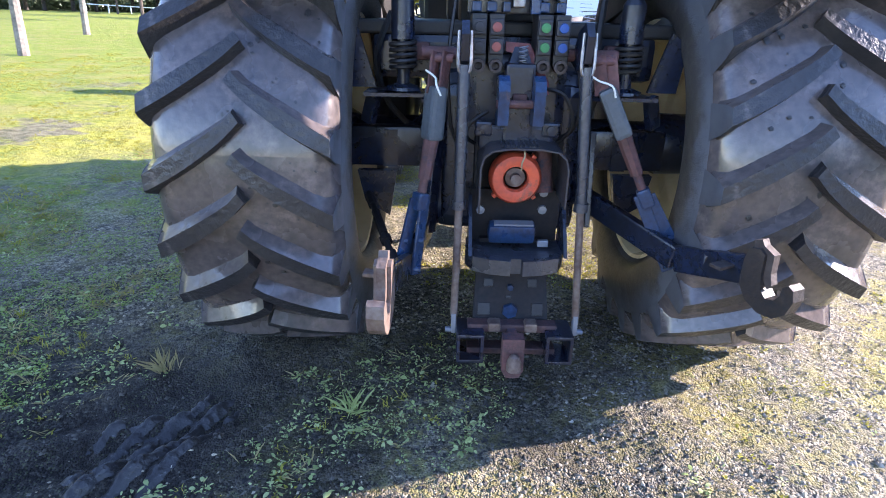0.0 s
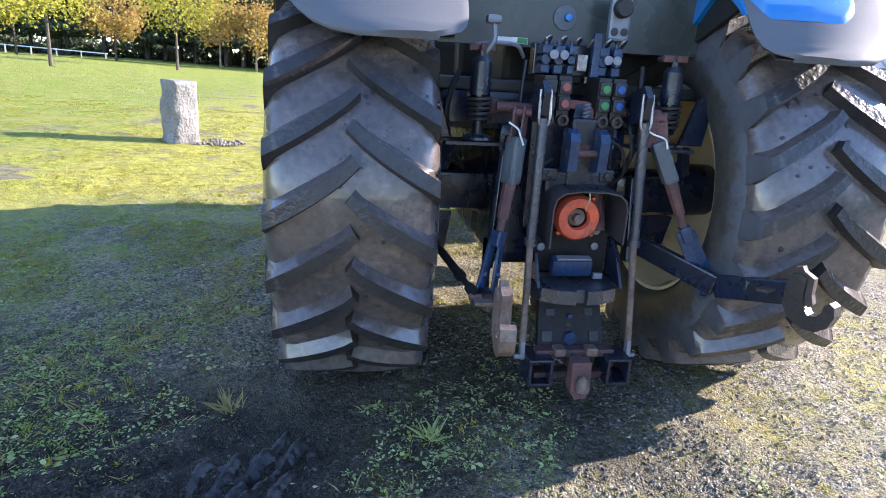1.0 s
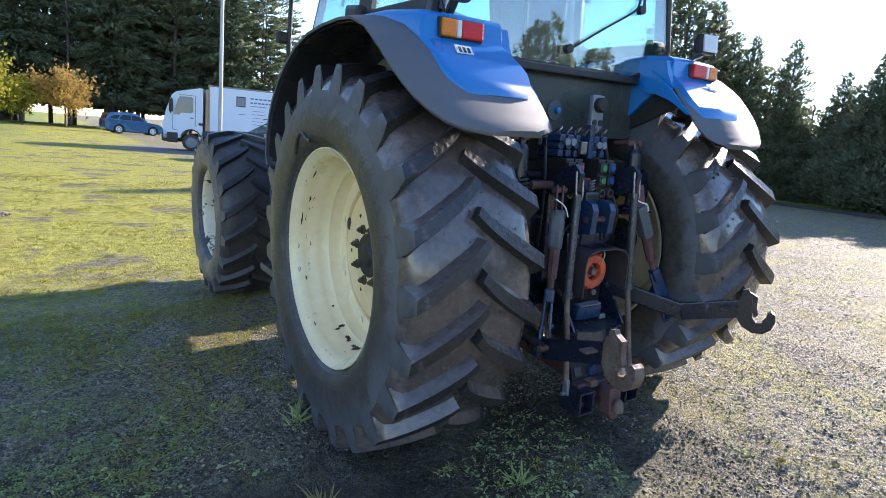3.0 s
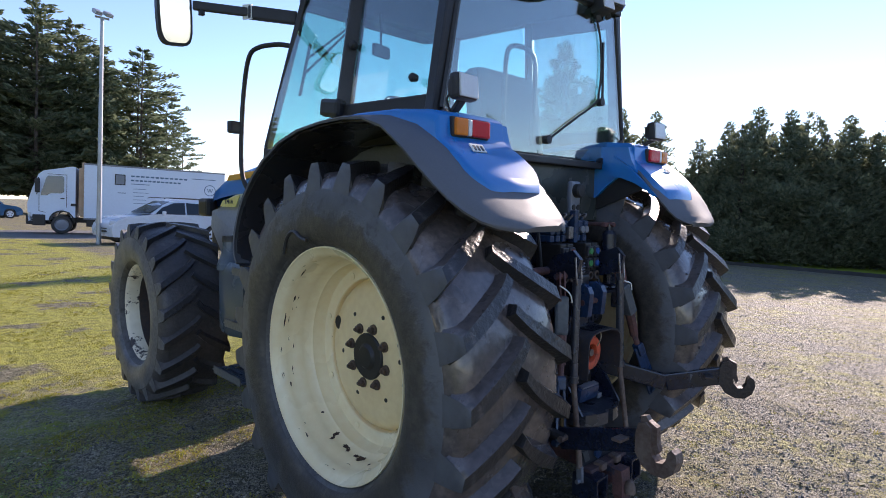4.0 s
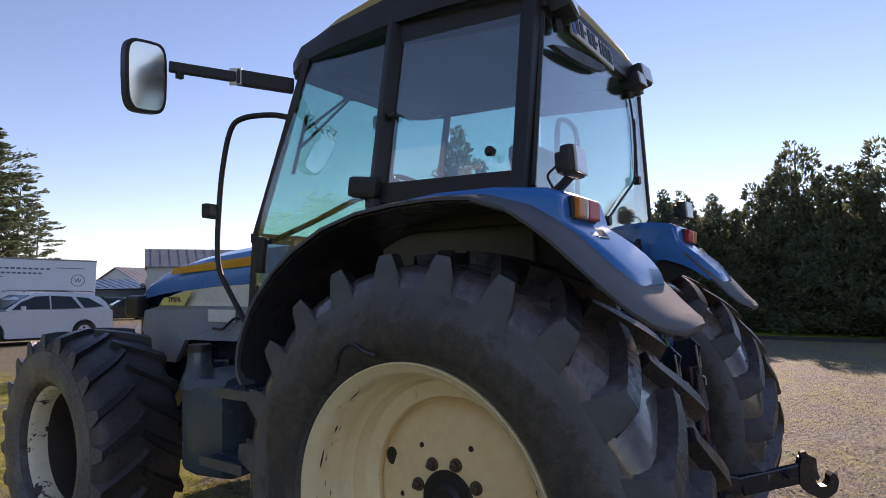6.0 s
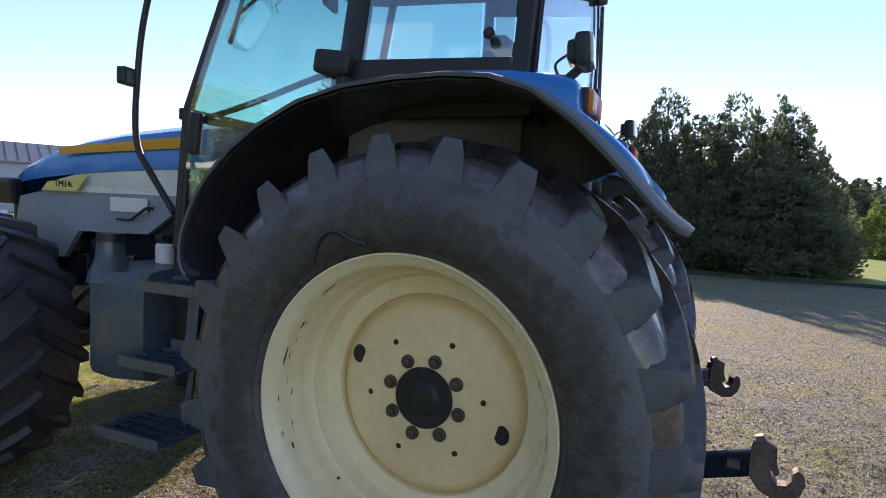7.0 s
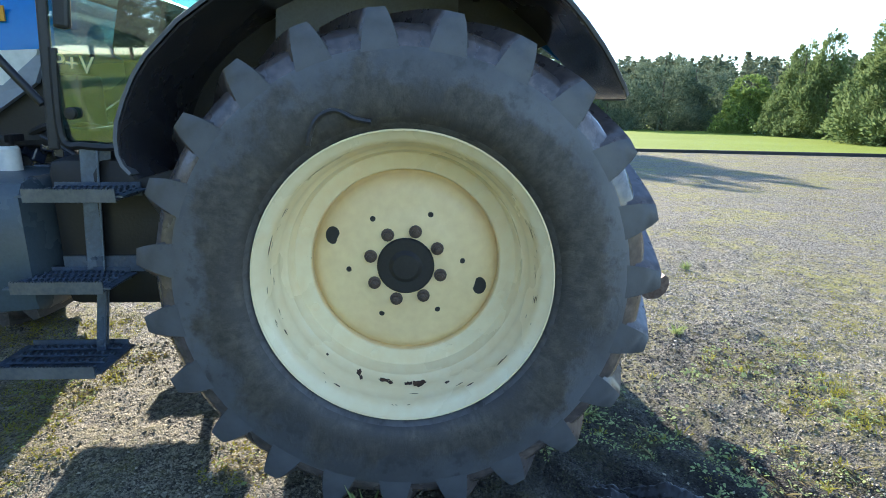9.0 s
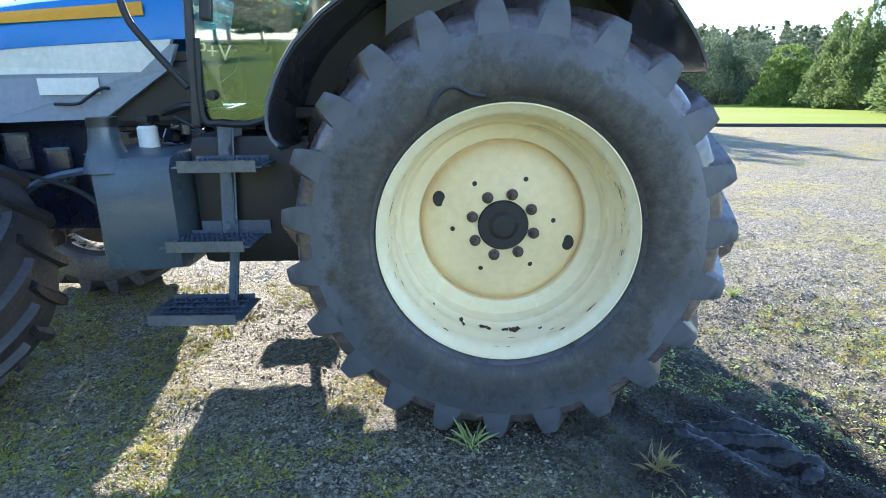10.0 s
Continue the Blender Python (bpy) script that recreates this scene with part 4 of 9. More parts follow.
def lug_mesh(R, top, half, sweep, w0, w1):
    """One curved tread bar, from the middle of the tread over the shoulder to the sidewall."""
    bm = bm_new()
    rows = []
    steps = [(-0.012 + (half + 0.012) * s, s) for s in np.linspace(0, 1, 9)] + [(half + 0.003, 1.04), (half + 0.006, 1.08), (half + 0.011, 1.12), (half + 0.013, 1.17)]
    for u, s in steps:
        over = min(1.45, max(0.0, s - 1) / 0.12)
        th = -radians(sweep) * (min(s, 1) ** 0.8)
        w = w0 + (w1 - w0) * min(s, 1)
        crown = 0.017 * (u / half) ** 2
        rt = top - crown - 0.1 * over ** 1.3
        rb = R - 0.035 - crown - 0.115 * over
        e = 0.024 + 0.008 * min(s, 1)
        row = []
        wt = w * (0.46 - 0.17 * min(s, 1) ** 2) + 0.031 * over
        for rr, dw in ((rb, w * 0.5 + e * (1.7 - 1.1 * min(s, 1) ** 2)), (rt, wt), (rt, -wt), (rb, -w * 0.5 - e * (0.3 + 0.2 * min(s, 1)))):
            nose = max(0.0, 1 - s / 0.16)
            a = th + dw / R * (1 + 0.1 * s) * (1 - 0.33 * nose)
            row.append(bm.verts.new((u + 0.47 * dw * nose, -rr * math.cos(a), rr * math.sin(a))))
        rows.append(row)
    for j, (a, b) in enumerate(zip(rows, rows[1:])):
        for k in range(3):
            fc = bm.faces.new((a[k], a[k + 1], b[k + 1], b[k]))
            # one flank is black, the other takes the tread floor's colour
            fc.material_index = 3 if k == 1 and j > 7 else 1 if k == 2 else 2 if k == 0 else 0
    bm.faces.new(rows[0])
    bm.faces.new(rows[-1][::-1]).material_index = 3
    bmesh.ops.bevel(bm, geom=[e for e in bm.edges if len(e.link_faces) == 2 and e.calc_face_angle(0) > 0.9], offset=0.006, segments=1, affect="EDGES")
    return bm


def wheel(cx, cy, cz, side, R, top, half, rim, nlug, sweep, first, kind, turn=0.0):
    """Tyre with its lugs, and rim with hub and nuts. side: -1 for the tractor's left, +1 for its right."""
    at = pose(cx, cy, cz, 0, 0, turn)
    bm = bm_new()
    lathe(bm, tyre_profile(R, rim, half, half), 72, closed=True)
    for fc in bm.faces:
        c = fc.calc_center_median()
        r = math.hypot(c.y, c.z)
        fc.material_index = 1 if r > R - 0.085 else 2 if r < rim + 0.015 else 0
    tyre = part(kind + "_tyre", bm, [M["sidewall"] if kind == "rear" else M["rubber"], M["tread_floor"] if kind == "rear" else M["front_tread"], M["scuffed"]], tractor, "muddy black tyre with chevron lugs", smooth=50, at=at)
    lugs = {}
    for sx in (-1, 1):
        b = lug_mesh(R, top, half, sweep, 0.046 * R / 0.83, 0.08 * R / 0.83)
        if sx < 0:
            bmesh.ops.transform(b, matrix=Matrix.Diagonal((-1, 1, 1, 1)), verts=b.verts)
        lugs[sx] = b
    step = 360 / nlug
    for sx in (-1, 1):
        ob = None
        off = first + (0 if sx == -1 else step / 2)
        for k in range(nlug):
            m = pose(0, 0, 0, -(off + k * step), 0, 0)
            if ob is None:
                ob = part("lug", lugs[sx], [M["tread"], M["lug_side"], M["tread_floor"] if kind == "rear" else M["front_tread"], M["sidewall"] if kind == "rear" else M["rubber"]], tyre, smooth=48, at=m)
            else:
                again(ob, m, tyre)
    if kind == "rear":
        # bits of dried mud that stick between the tread bars
        rng = np.random.default_rng(50 + side)
        bm = bm_new()
        for _ in range(230):
            a, x, q = rng.random() * 6.283, rng.normal(0.1, 0.13) * -side, 0.003 + 0.006 * rng.random() ** 2
            if abs(x) > half * 0.9:
                continue
            r = R + 0.004 - 0.006 * max(0.0, abs(x) / half - 0.45) / 0.41
            bmesh.ops.create_icosphere(bm, subdivisions=1, radius=q, matrix=Matrix.Translation((x, r * math.cos(a), r * math.sin(a))) @ pose(0, 0, 0, math.degrees(a), 0, 0) @ Matrix.Diagonal((1.3, 0.28, rng.uniform(0.7, 1.8), 1)))
        tagged(part("dried_mud", bm, M["lug_side"], tyre, smooth=60), "small dark bits of mud stuck in the tread", kind="stuff")
    return tyre


def rear_rim(cx, side, hub_x):
    """Deep cream rim: flanged barrel, stepped well and a dished disc with holes, hub and eight nuts."""
    bm = bm_new()
    o = side  # outward
    fl, hx = 1.118 - 0.86, hub_x - 0.86
    inner = [(-0.02, 0.344), (0.006, 0.346), (0.012, 0.35), (0.014, 0.358), (0.014, 0.392), (0.016, 0.406), (0.04, 0.416), (0.075, 0.42), (0.085, 0.43), (0.12, 0.438), (0.15, 0.44), (0.165, 0.449), (0.2, 0.453), (fl - 0.03, 0.458), (fl - 0.016, 0.47), (fl - 0.004, 0.487), (fl + 0.006, 0.493), (fl + 0.006, 0.498), (fl - 0.012, 0.499), (fl - 0.05, 0.475)]
    lathe(bm, [(o * x, r) for x, r in [(-0.262, 0.5), (-0.258, 0.485), (-0.2, 0.455), (-0.08, 0.44), (-0.03, 0.42), (-0.014, 0.36)] + inner], 96, caps=False)
    # the dished disc as a ring with openings
    seg, rings = 96, []
    prof = [(-0.02, 0.346), (-0.016, 0.338), (-0.006, 0.332), (0.008, 0.325), (0.02, 0.305), (0.03, 0.28), (0.034, 0.255), (0.036, 0.215), (hx - 0.003, 0.19), (hx, 0.18), (hx + 0.001, 0.1)]
    for x, r in prof:
        rings.append([bm.verts.new((o * x, -r * math.cos(2 * math.pi * k / seg), r * math.sin(2 * math.pi * k / seg))) for k in range(seg)])
    for a, b in zip(rings, rings[1:]):
        for k in range(seg):
            bm.faces.new((a[k], a[(k + 1) % seg], b[(k + 1) % seg], b[k]))
    for fc in bm.faces:
        c = fc.calc_center_median()
        fc.material_index = 1 if math.hypot(c.y, c.z) < 0.347 else 0
    # the disc's own thickness, with paint on its back
    lathe(bm, [(o * (x - 0.009), r) for x, r in prof], 96, caps=False)
    rim = part("rear_rim", bm, [M["rim"], M["rim_dish"]], tractor, "cream painted rim with chipped rusty edges", smooth=35, at=pose(cx, 0, 0.847))
    bm = bm_new()
    lathe(bm, [(o * x, r) for x, r in ((hx - 0.05, 0.104), (hx + 0.006, 0.104), (hx + 0.012, 0.098), (hx + 0.012, 0.06), (hx + 0.024, 0.045), (hx + 0.026, 0.0001))], 40)
    part("hub", bm, M["black"], rim, "black hub flange", smooth=35)
    nut = None
    for k in range(8):
        a = radians(74 + 45 * k)
        m = pose(o * (hx + 0.001), -0.131 * math.cos(a), 0.131 * math.sin(a))
        if nut is None:
            b = bm_new()
            lathe(b, [(0, 0.024), (o * 0.008, 0.023), (o * 0.009, 0.016)], 12)
            lathe(b, [(o * 0.009, 0.016), (o * 0.024, 0.015), (o * 0.026, 0.008), (o * 0.034, 0.008), (o * 0.035, 0.0001)], 6)
            nut = part("wheel_nut", b, M["nut"], rim, "rusty brown wheel nut", at=m)
        else:
            again(nut, m, rim)
    hole = None
    for k in range(6):
        a = radians(4 + 60 * k)
        m = pose(o * 0.0365, -0.207 * math.cos(a), 0.207 * math.sin(a))
        if hole is None:
            b = bm_new()
            lathe(b, [(-0.001, 0.0105), (o * 0.0035, 0.0095), (o * 0.0035, 0.0001)], 14)
            hole = part("bolt_hole", b, M["black"], rim, at=m)
        else:
            again(hole, m, rim)
    for a in (radians(-17), radians(157)):
        b = bm_new()
        lathe(b, [(-0.002, 0.033), (o * 0.004, 0.031), (o * 0.004, 0.0001)], 22, m=Matrix.Diagonal((1, 0.8, 1, 1)))
        part("vent_hole", b, M["black"], rim, at=pose(o * 0.0285, -0.283 * math.cos(a), 0.283 * math.sin(a)))
    plug = None
    for k in range(8):
        a = radians(71 + 45 * k)
        m = pose(o * 0.011, -0.377 * math.cos(a), 0.377 * math.sin(a))
        if plug is None:
            b = bm_new()
            lathe(b, [(-0.01, 0.017), (o * 0.006, 0.016), (o * 0.008, 0.011), (o * 0.004, 0.0001)], 14)
            plug = part("rivet", b, M["rim"], rim, at=m)
        else:
            again(plug, m, rim)
    # places where the paint has flaked from the barrel down to rust
    if side < 0:
        chip_rng = np.random.default_rng(3)
        line = [(0.02, 0.408), (0.04, 0.4155), (0.075, 0.4195), (0.085, 0.4295), (0.12, 0.4375), (0.15, 0.4395), (0.165, 0.4485), (0.2, 0.4525), (0.228, 0.4575)]
        for a0, u0, wa, wu in ((246, 0.1, 1.6, 0.022), (247.5, 0.125, 1.0, 0.016), (259, 0.105, 3.4, 0.012), (262, 0.112, 1.5, 0.012), (271, 0.115, 2.2, 0.012), (275, 0.12, 3.0, 0.024), (278, 0.115, 1.6, 0.016), (228, 0.1, 1.0, 0.008), (290, 0.15, 1.4, 0.006), (205, 0.2, 2.0, 0.005), (150, 0.19, 3.0, 0.005), (318, 0.21, 4.0, 0.004), (20, 0.2, 4.0, 0.004), (165, 0.215, 5.0, 0.004), (128, 0.21, 4.0, 0.004), (238, 0.215, 2.0, 0.004), (300, 0.21, 2.0, 0.004), (350, 0.205, 2.0, 0.004)):
            b = bm_new()
            ring = []
            for q in range(14):
                t = 2 * math.pi * q / 14
                f = 0.55 + 0.6 * chip_rng.random()
                aa, uu = radians(a0 + wa * f * math.cos(t)), u0 + wu * f * math.sin(t)
                rr = float(np.interp(uu, [p_[0] for p_ in line], [p_[1] for p_ in line])) - 0.0008
                ring.append(b.verts.new((o * uu, -rr * math.cos(aa), rr * math.sin(aa))))
            b.faces.new(ring)
            part("rust_chip", b, M["rust_flat"], rim)
        # thin scratches worn through the paint towards the flange
        for k in range(46):
            a0 = chip_rng.choice((chip_rng.normal(10, 26), chip_rng.normal(178, 26), chip_rng.uniform(0, 360)))
            u0, wa = chip_rng.uniform(0.165, 0.238), chip_rng.uniform(0.8, 4.5)
            b = bm_new()
            top, low = [], []
            for q in range(6):
                aa = radians(a0 + wa * (q / 5 - 0.5))
                h = 0.0018 * (1 - abs(q / 2.5 - 1) ** 2) * chip_rng.uniform(0.5, 1.6)
                for side_, row in ((1, top), (-1, low)):
                    uu = u0 + side_ * h + 0.0015 * math.sin(q + k)
                    rr = float(np.interp(uu, [p_[0] for p_ in line], [p_[1] for p_ in line])) - 0.0008
                    row.append(b.verts.new((o * uu, -rr * math.cos(aa), rr * math.sin(aa))))
            for q in range(5):
                b.faces.new((top[q], top[q + 1], low[q + 1], low[q]))
            part("scratch", b, M["rust_flat"], rim)
    return rim


for s in (-1, 1):
    wheel(s * 0.86, 0, 0.847, s, 0.814, 0.863, 0.28, 0.488, 23, 13.3, -1.5, "rear")
    rear_rim(s * 0.86, s, 0.905)

# a dark scuff on the near tyre's sidewall
bm = bm_new()
tube(bm, [(-1.165, 0.281, 1.296), (-1.165, 0.268, 1.345), (-1.164, 0.25, 1.375), (-1.164, 0.225, 1.393), (-1.164, 0.19, 1.398), (-1.165, 0.14, 1.375), (-1.166, 0.09, 1.366)], 0.0085, 6)
part("scuff_mark", bm, M["lug_side"], tractor, "black rubbed scuff on the tyre wall", smooth=50)

FY, FZ = 2.68, 0.672


def front_rim(cx, side):
    bm = bm_new()
    o = side
    lathe(bm, [(o * x, r) for x, r in [(-0.2, 0.375), (-0.19, 0.355), (-0.12, 0.33), (0.02, 0.32), (0.1, 0.33), (0.17, 0.34), (0.19, 0.352), (0.2, 0.372), (0.21, 0.376), (0.205, 0.382), (0.15, 0.37)]], 64, caps=False)
    for fc in bm.faces:
        fc.material_index = 1 if abs(fc.calc_center_median().x) < 0.13 else 0
    rim = part("front_rim", bm, [M["rim_chipped"], M["rim_dark"]], tractor, "cream painted front rim, dusty and chipped", smooth=35, at=pose(cx, FY, FZ))
    b = bm_new()
    lathe(b, [(o * x, r) for x, r in ((-0.12, 0.328), (-0.105, 0.31), (-0.085, 0.24), (-0.075, 0.2), (-0.075, 0.0001))], 40)
    part("disc", b, M["rim_dark"], rim, "dark rusty wheel disc", smooth=35)
    b = bm_new()
    lathe(b, [(o * x, r) for x, r in ((-0.076, 0.13), (-0.02, 0.125), (-0.01, 0.1), (0.02, 0.095), (0.03, 0.08), (0.034, 0.0001))], 40)
    part("hub", b, M["rim_chipped"], rim, "dusty cream front hub", smooth=35)
    nut = None
    for k in range(8):
        a = radians(45 * k)
        m = pose(o * -0.075, -0.165 * math.cos(a), 0.165 * math.sin(a))
        if nut is None:
            b = bm_new()
            lathe(b, [(0, 0.02), (o * 0.02, 0.018), (o * 0.03, 0.008), (o * 0.031, 0.0001)], 6)
            nut = part("wheel_nut", b, M["rust"], rim, at=m)
        else:
            again(nut, m, rim)
    return rim


for s in (-1, 1):
    wheel(s * 0.87, FY, FZ, s, 0.65, 0.687, 0.235, 0.365, 20, 15, 3.0, "front")
    front_rim(s * 0.87, s)


# ---- fenders ----
def strip(bm, stations):
    """A skin through rows of points."""
    rows = [[bm.verts.new(Vector(p)) for p in r] for r in stations]
    for a, b in zip(rows, rows[1:]):
        for k in range(len(a) - 1):
            bm.faces.new((a[k], a[k + 1], b[k + 1], b[k]))
    return rows


def thicken(bm, t):
    bmesh.ops.recalc_face_normals(bm, faces=bm.faces)
    bmesh.ops.solidify(bm, geom=list(bm.faces), thickness=t)
    return bm


ARC = [(0.836, 1.2), (0.858, 1.226), (0.87, 1.262), (0.871, 1.31), (0.86, 1.365), (0.83, 1.435), (0.795, 1.5), (0.75, 1.56), (0.65, 1.655), (0.54, 1.73), (0.38, 1.805), (0.22, 1.845), (0.05, 1.862), (-0.12, 1.866), (-0.25, 1.855), (-0.37, 1.815), (-0.44, 1.768), (-0.5, 1.722), (-0.56, 1.663), (-0.62, 1.6), (-0.665, 1.55), (-0.7, 1.511), (-0.735, 1.479), (-0.765, 1.458), (-0.785, 1.443)]
TAIL = {-0.5: (1.132, 0.53), -0.56: (1.122, 0.51), -0.62: (1.1, 0.5), -0.665: (1.072, 0.497), -0.7: (1.035, 0.5), -0.735: (0.99, 0.51), -0.765: (0.93, 0.535), -0.785: (0.84, 0.6)}


def fender(s):
    # dark skin with rolled outer lip
    bm = bm_new()
    rows = []
    for i, (y, z) in enumerate(ARC):
        k = i / (len(ARC) - 1)
        xo, xi = TAIL.get(y, (1.135, 0.56))
        a, b = ARC[max(i - 1, 0)], ARC[min(i + 1, len(ARC) - 1)]
        n = Vector((0, -(b[1] - a[1]), b[0] - a[0])).normalized()
        if n.y * y + n.z * (z - 0.847) < 0:
            n = -n
        P = Vector((0, y, z))
        lip = 0.016
        rows.append([(s * xo, *(P - n * lip).yz), (s * (xo + 0.004), *(P - n * lip * 0.4).yz), (s * (xo - 0.012), *P.yz), (s * (xo - 0.09), *(P + n * 0.012).yz), (s * (xo - 0.2), *(P + n * 0.016).yz), (s * (xi + 0.03), *(P + n * 0.014).yz), (s * xi, *P.yz)])
    # the tail turns under in a rounded edge
    rows.append([(x * 0.97 + s * 0.02, -0.778, 1.432) for x, _, _ in rows[-1]])
    strip(bm, rows)
    thicken(bm, 0.01)
    f = part("fender", bm, [M["grey_plastic"]], tractor, "grey plastic fender skirt round the wheel", smooth=40)
    # liner below the skin
    bm = bm_new()
    strip(bm, [[(s * min(1.128, TAIL.get(y, (1.128, 0))[0] - 0.012), y * 0.993, z - 0.016), (s * 0.55, y * 0.993, z - 0.016)] for y, z in ARC[:-1]])
    thicken(bm, 0.006)
    part("fender_liner", bm, M["liner"], tractor, "black dusty underside of the fender", smooth=40)
    # inner wall of the wheel arch
    bm = bm_new()
    slab(bm, [(s * 0.565, y - 0.01, z - 0.012) for y, z in ARC[2:-6]] + [(s * 0.565, -0.45, 1.6), (s * 0.565, -0.2, 1.5), (s * 0.565, 0.75, 1.3), (s * 0.565, 0.82, 1.25)], (-s * 0.02, 0, 0))
    part("arch_panel", bm, M["black"], tractor, "black inner wheel arch panel")
    bm = bm_new()
    slab(bm, [(s * 0.562, y, z) for y, z in ((0.0, 1.57), (-0.1, 1.545), (-0.19, 1.555), (-0.25, 1.59), (-0.31, 1.645), (-0.37, 1.69), (-0.43, 1.715), (-0.5, 1.72), (-0.46, 1.79), (-0.44, 1.86), (-0.2, 1.875), (-0.06, 1.72))], (-s * 0.04, 0, 0))
    slab(bm, [(s * 0.494, y, z) for y, z in ((-0.34, 1.7), (-0.42, 1.69), (-0.5, 1.66), (-0.56, 1.625), (-0.61, 1.588), (-0.632, 1.588), (-0.56, 1.657), (-0.5, 1.716), (-0.44, 1.764), (-0.37, 1.81), (-0.34, 1.815))], (s * 0.02, 0, 0))
    part("inner_skirt", bm, M["blue"], tractor, "blue inner side of the fender")
    # the painted blue cover with its lamp step
    prof = [(0.66, 1.66), (0.5, 1.765), (0.34, 1.84), (0.15, 1.885), (-0.05, 1.9), (-0.25, 1.9), (-0.41, 1.885), (-0.445, 1.87), (-0.455, 1.855), (-0.462, 1.79), (-0.48, 1.77), (-0.52, 1.741), (-0.56, 1.708), (-0.595, 1.675), (-0.62, 1.648), (-0.638, 1.627), (-0.652, 1.607), (-0.66, 1.59), (-0.664, 1.572)]
    bm = bm_new()
    rows = []
    for i, (y, z) in enumerate(prof):
        xo = 1.01 if y > -0.1 else 1.01 - 0.085 * min(1, (-0.1 - y) / 0.45)
        end = max(0.0, (-0.56 - y) / 0.104)
        xo -= 0.085 * end ** 3
        xi = 0.58 if y > -0.4 else 0.58 - 0.05 * min(1, (-0.4 - y) / 0.2)
        xi += 0.05 * end ** 3
        skin = float(np.interp(-y, [-a[0] for a in ARC[6:]], [a[1] for a in ARC[6:]])) + 0.008
        skin = min(skin, z - 0.004)
        rows.append([(s * (xo + 0.014), y + 0.004, skin), (s * (xo + 0.01), y, z * 0.55 + skin * 0.45), (s * xo, y, z * 0.85 + skin * 0.15), (s * (xo - 0.02), y, z), (s * 0.75, y, z + 0.006), (s * xi, y, z + 0.004), (s * (xi - 0.012), y + 0.004, max(skin, z - 0.05))])
    strip(bm, rows)
    thicken(bm, 0.01)
    cover = part("fender_cover", bm, M["blue"], tractor, "glossy blue fender cover", smooth=40)
    # tail lamp
    x0, x1 = (-0.868, -0.678) if s < 0 else (0.69, 0.9)
    xm = x0 + (x1 - x0) * (0.4 if s < 0 else 0.6)
    bm = bm_new()
    box(bm, ((x0 + x1) / 2, -0.45, 1.823), (abs(x1 - x0) + 0.014, 0.05, 0.078), bevel=0.008)
    lamp = part("tail_lamp", bm, M["black"], tractor, "orange and red tail lamp")
    ob_ = (x0, xm - 0.012) if s < 0 else (xm + 0.012, x1)
    rb_ = (xm + 0.012, x1) if s < 0 else (x0, xm - 0.012)
    for (a, b), mt, nm in ((ob_, "tail_orange", "orange_lens"), (rb_, "tail_red", "red_lens"), ((xm - 0.011, xm + 0.011), "lamp_lens", "clear_strip")):
        bm = bm_new()
        box(bm, ((a + b) / 2, -0.478, 1.823), (b - a, 0.024, 0.066), bevel=0.007)
        part(nm, bm, M[mt], lamp)
    bm = bm_new()
    box(bm, (s * 0.8, -0.535, 1.742), (0.075, 0.004, 0.04), (-40, 0, 0))
    part("warning_label", bm, M["white_label"], tractor)
    bm = bm_new()
    for k in range(3):
        box(bm, (s * 0.8 - 0.02 + 0.02 * k, -0.5375, 1.741), (0.012, 0.004, 0.026), (-40, 0, 0))
    part("label_print", bm, M["ink"], tractor)


for s in (-1, 1):
    fender(s)


# ---- cab ----
def pillar(name, pts, w, d, label=""):
    bm = bm_new()
    for a, b in zip(pts, pts[1:]):
        beam(bm, a, b, w, d, 0.008)
    return part(name, bm, M["black"], tractor, label or "black cab pillar")


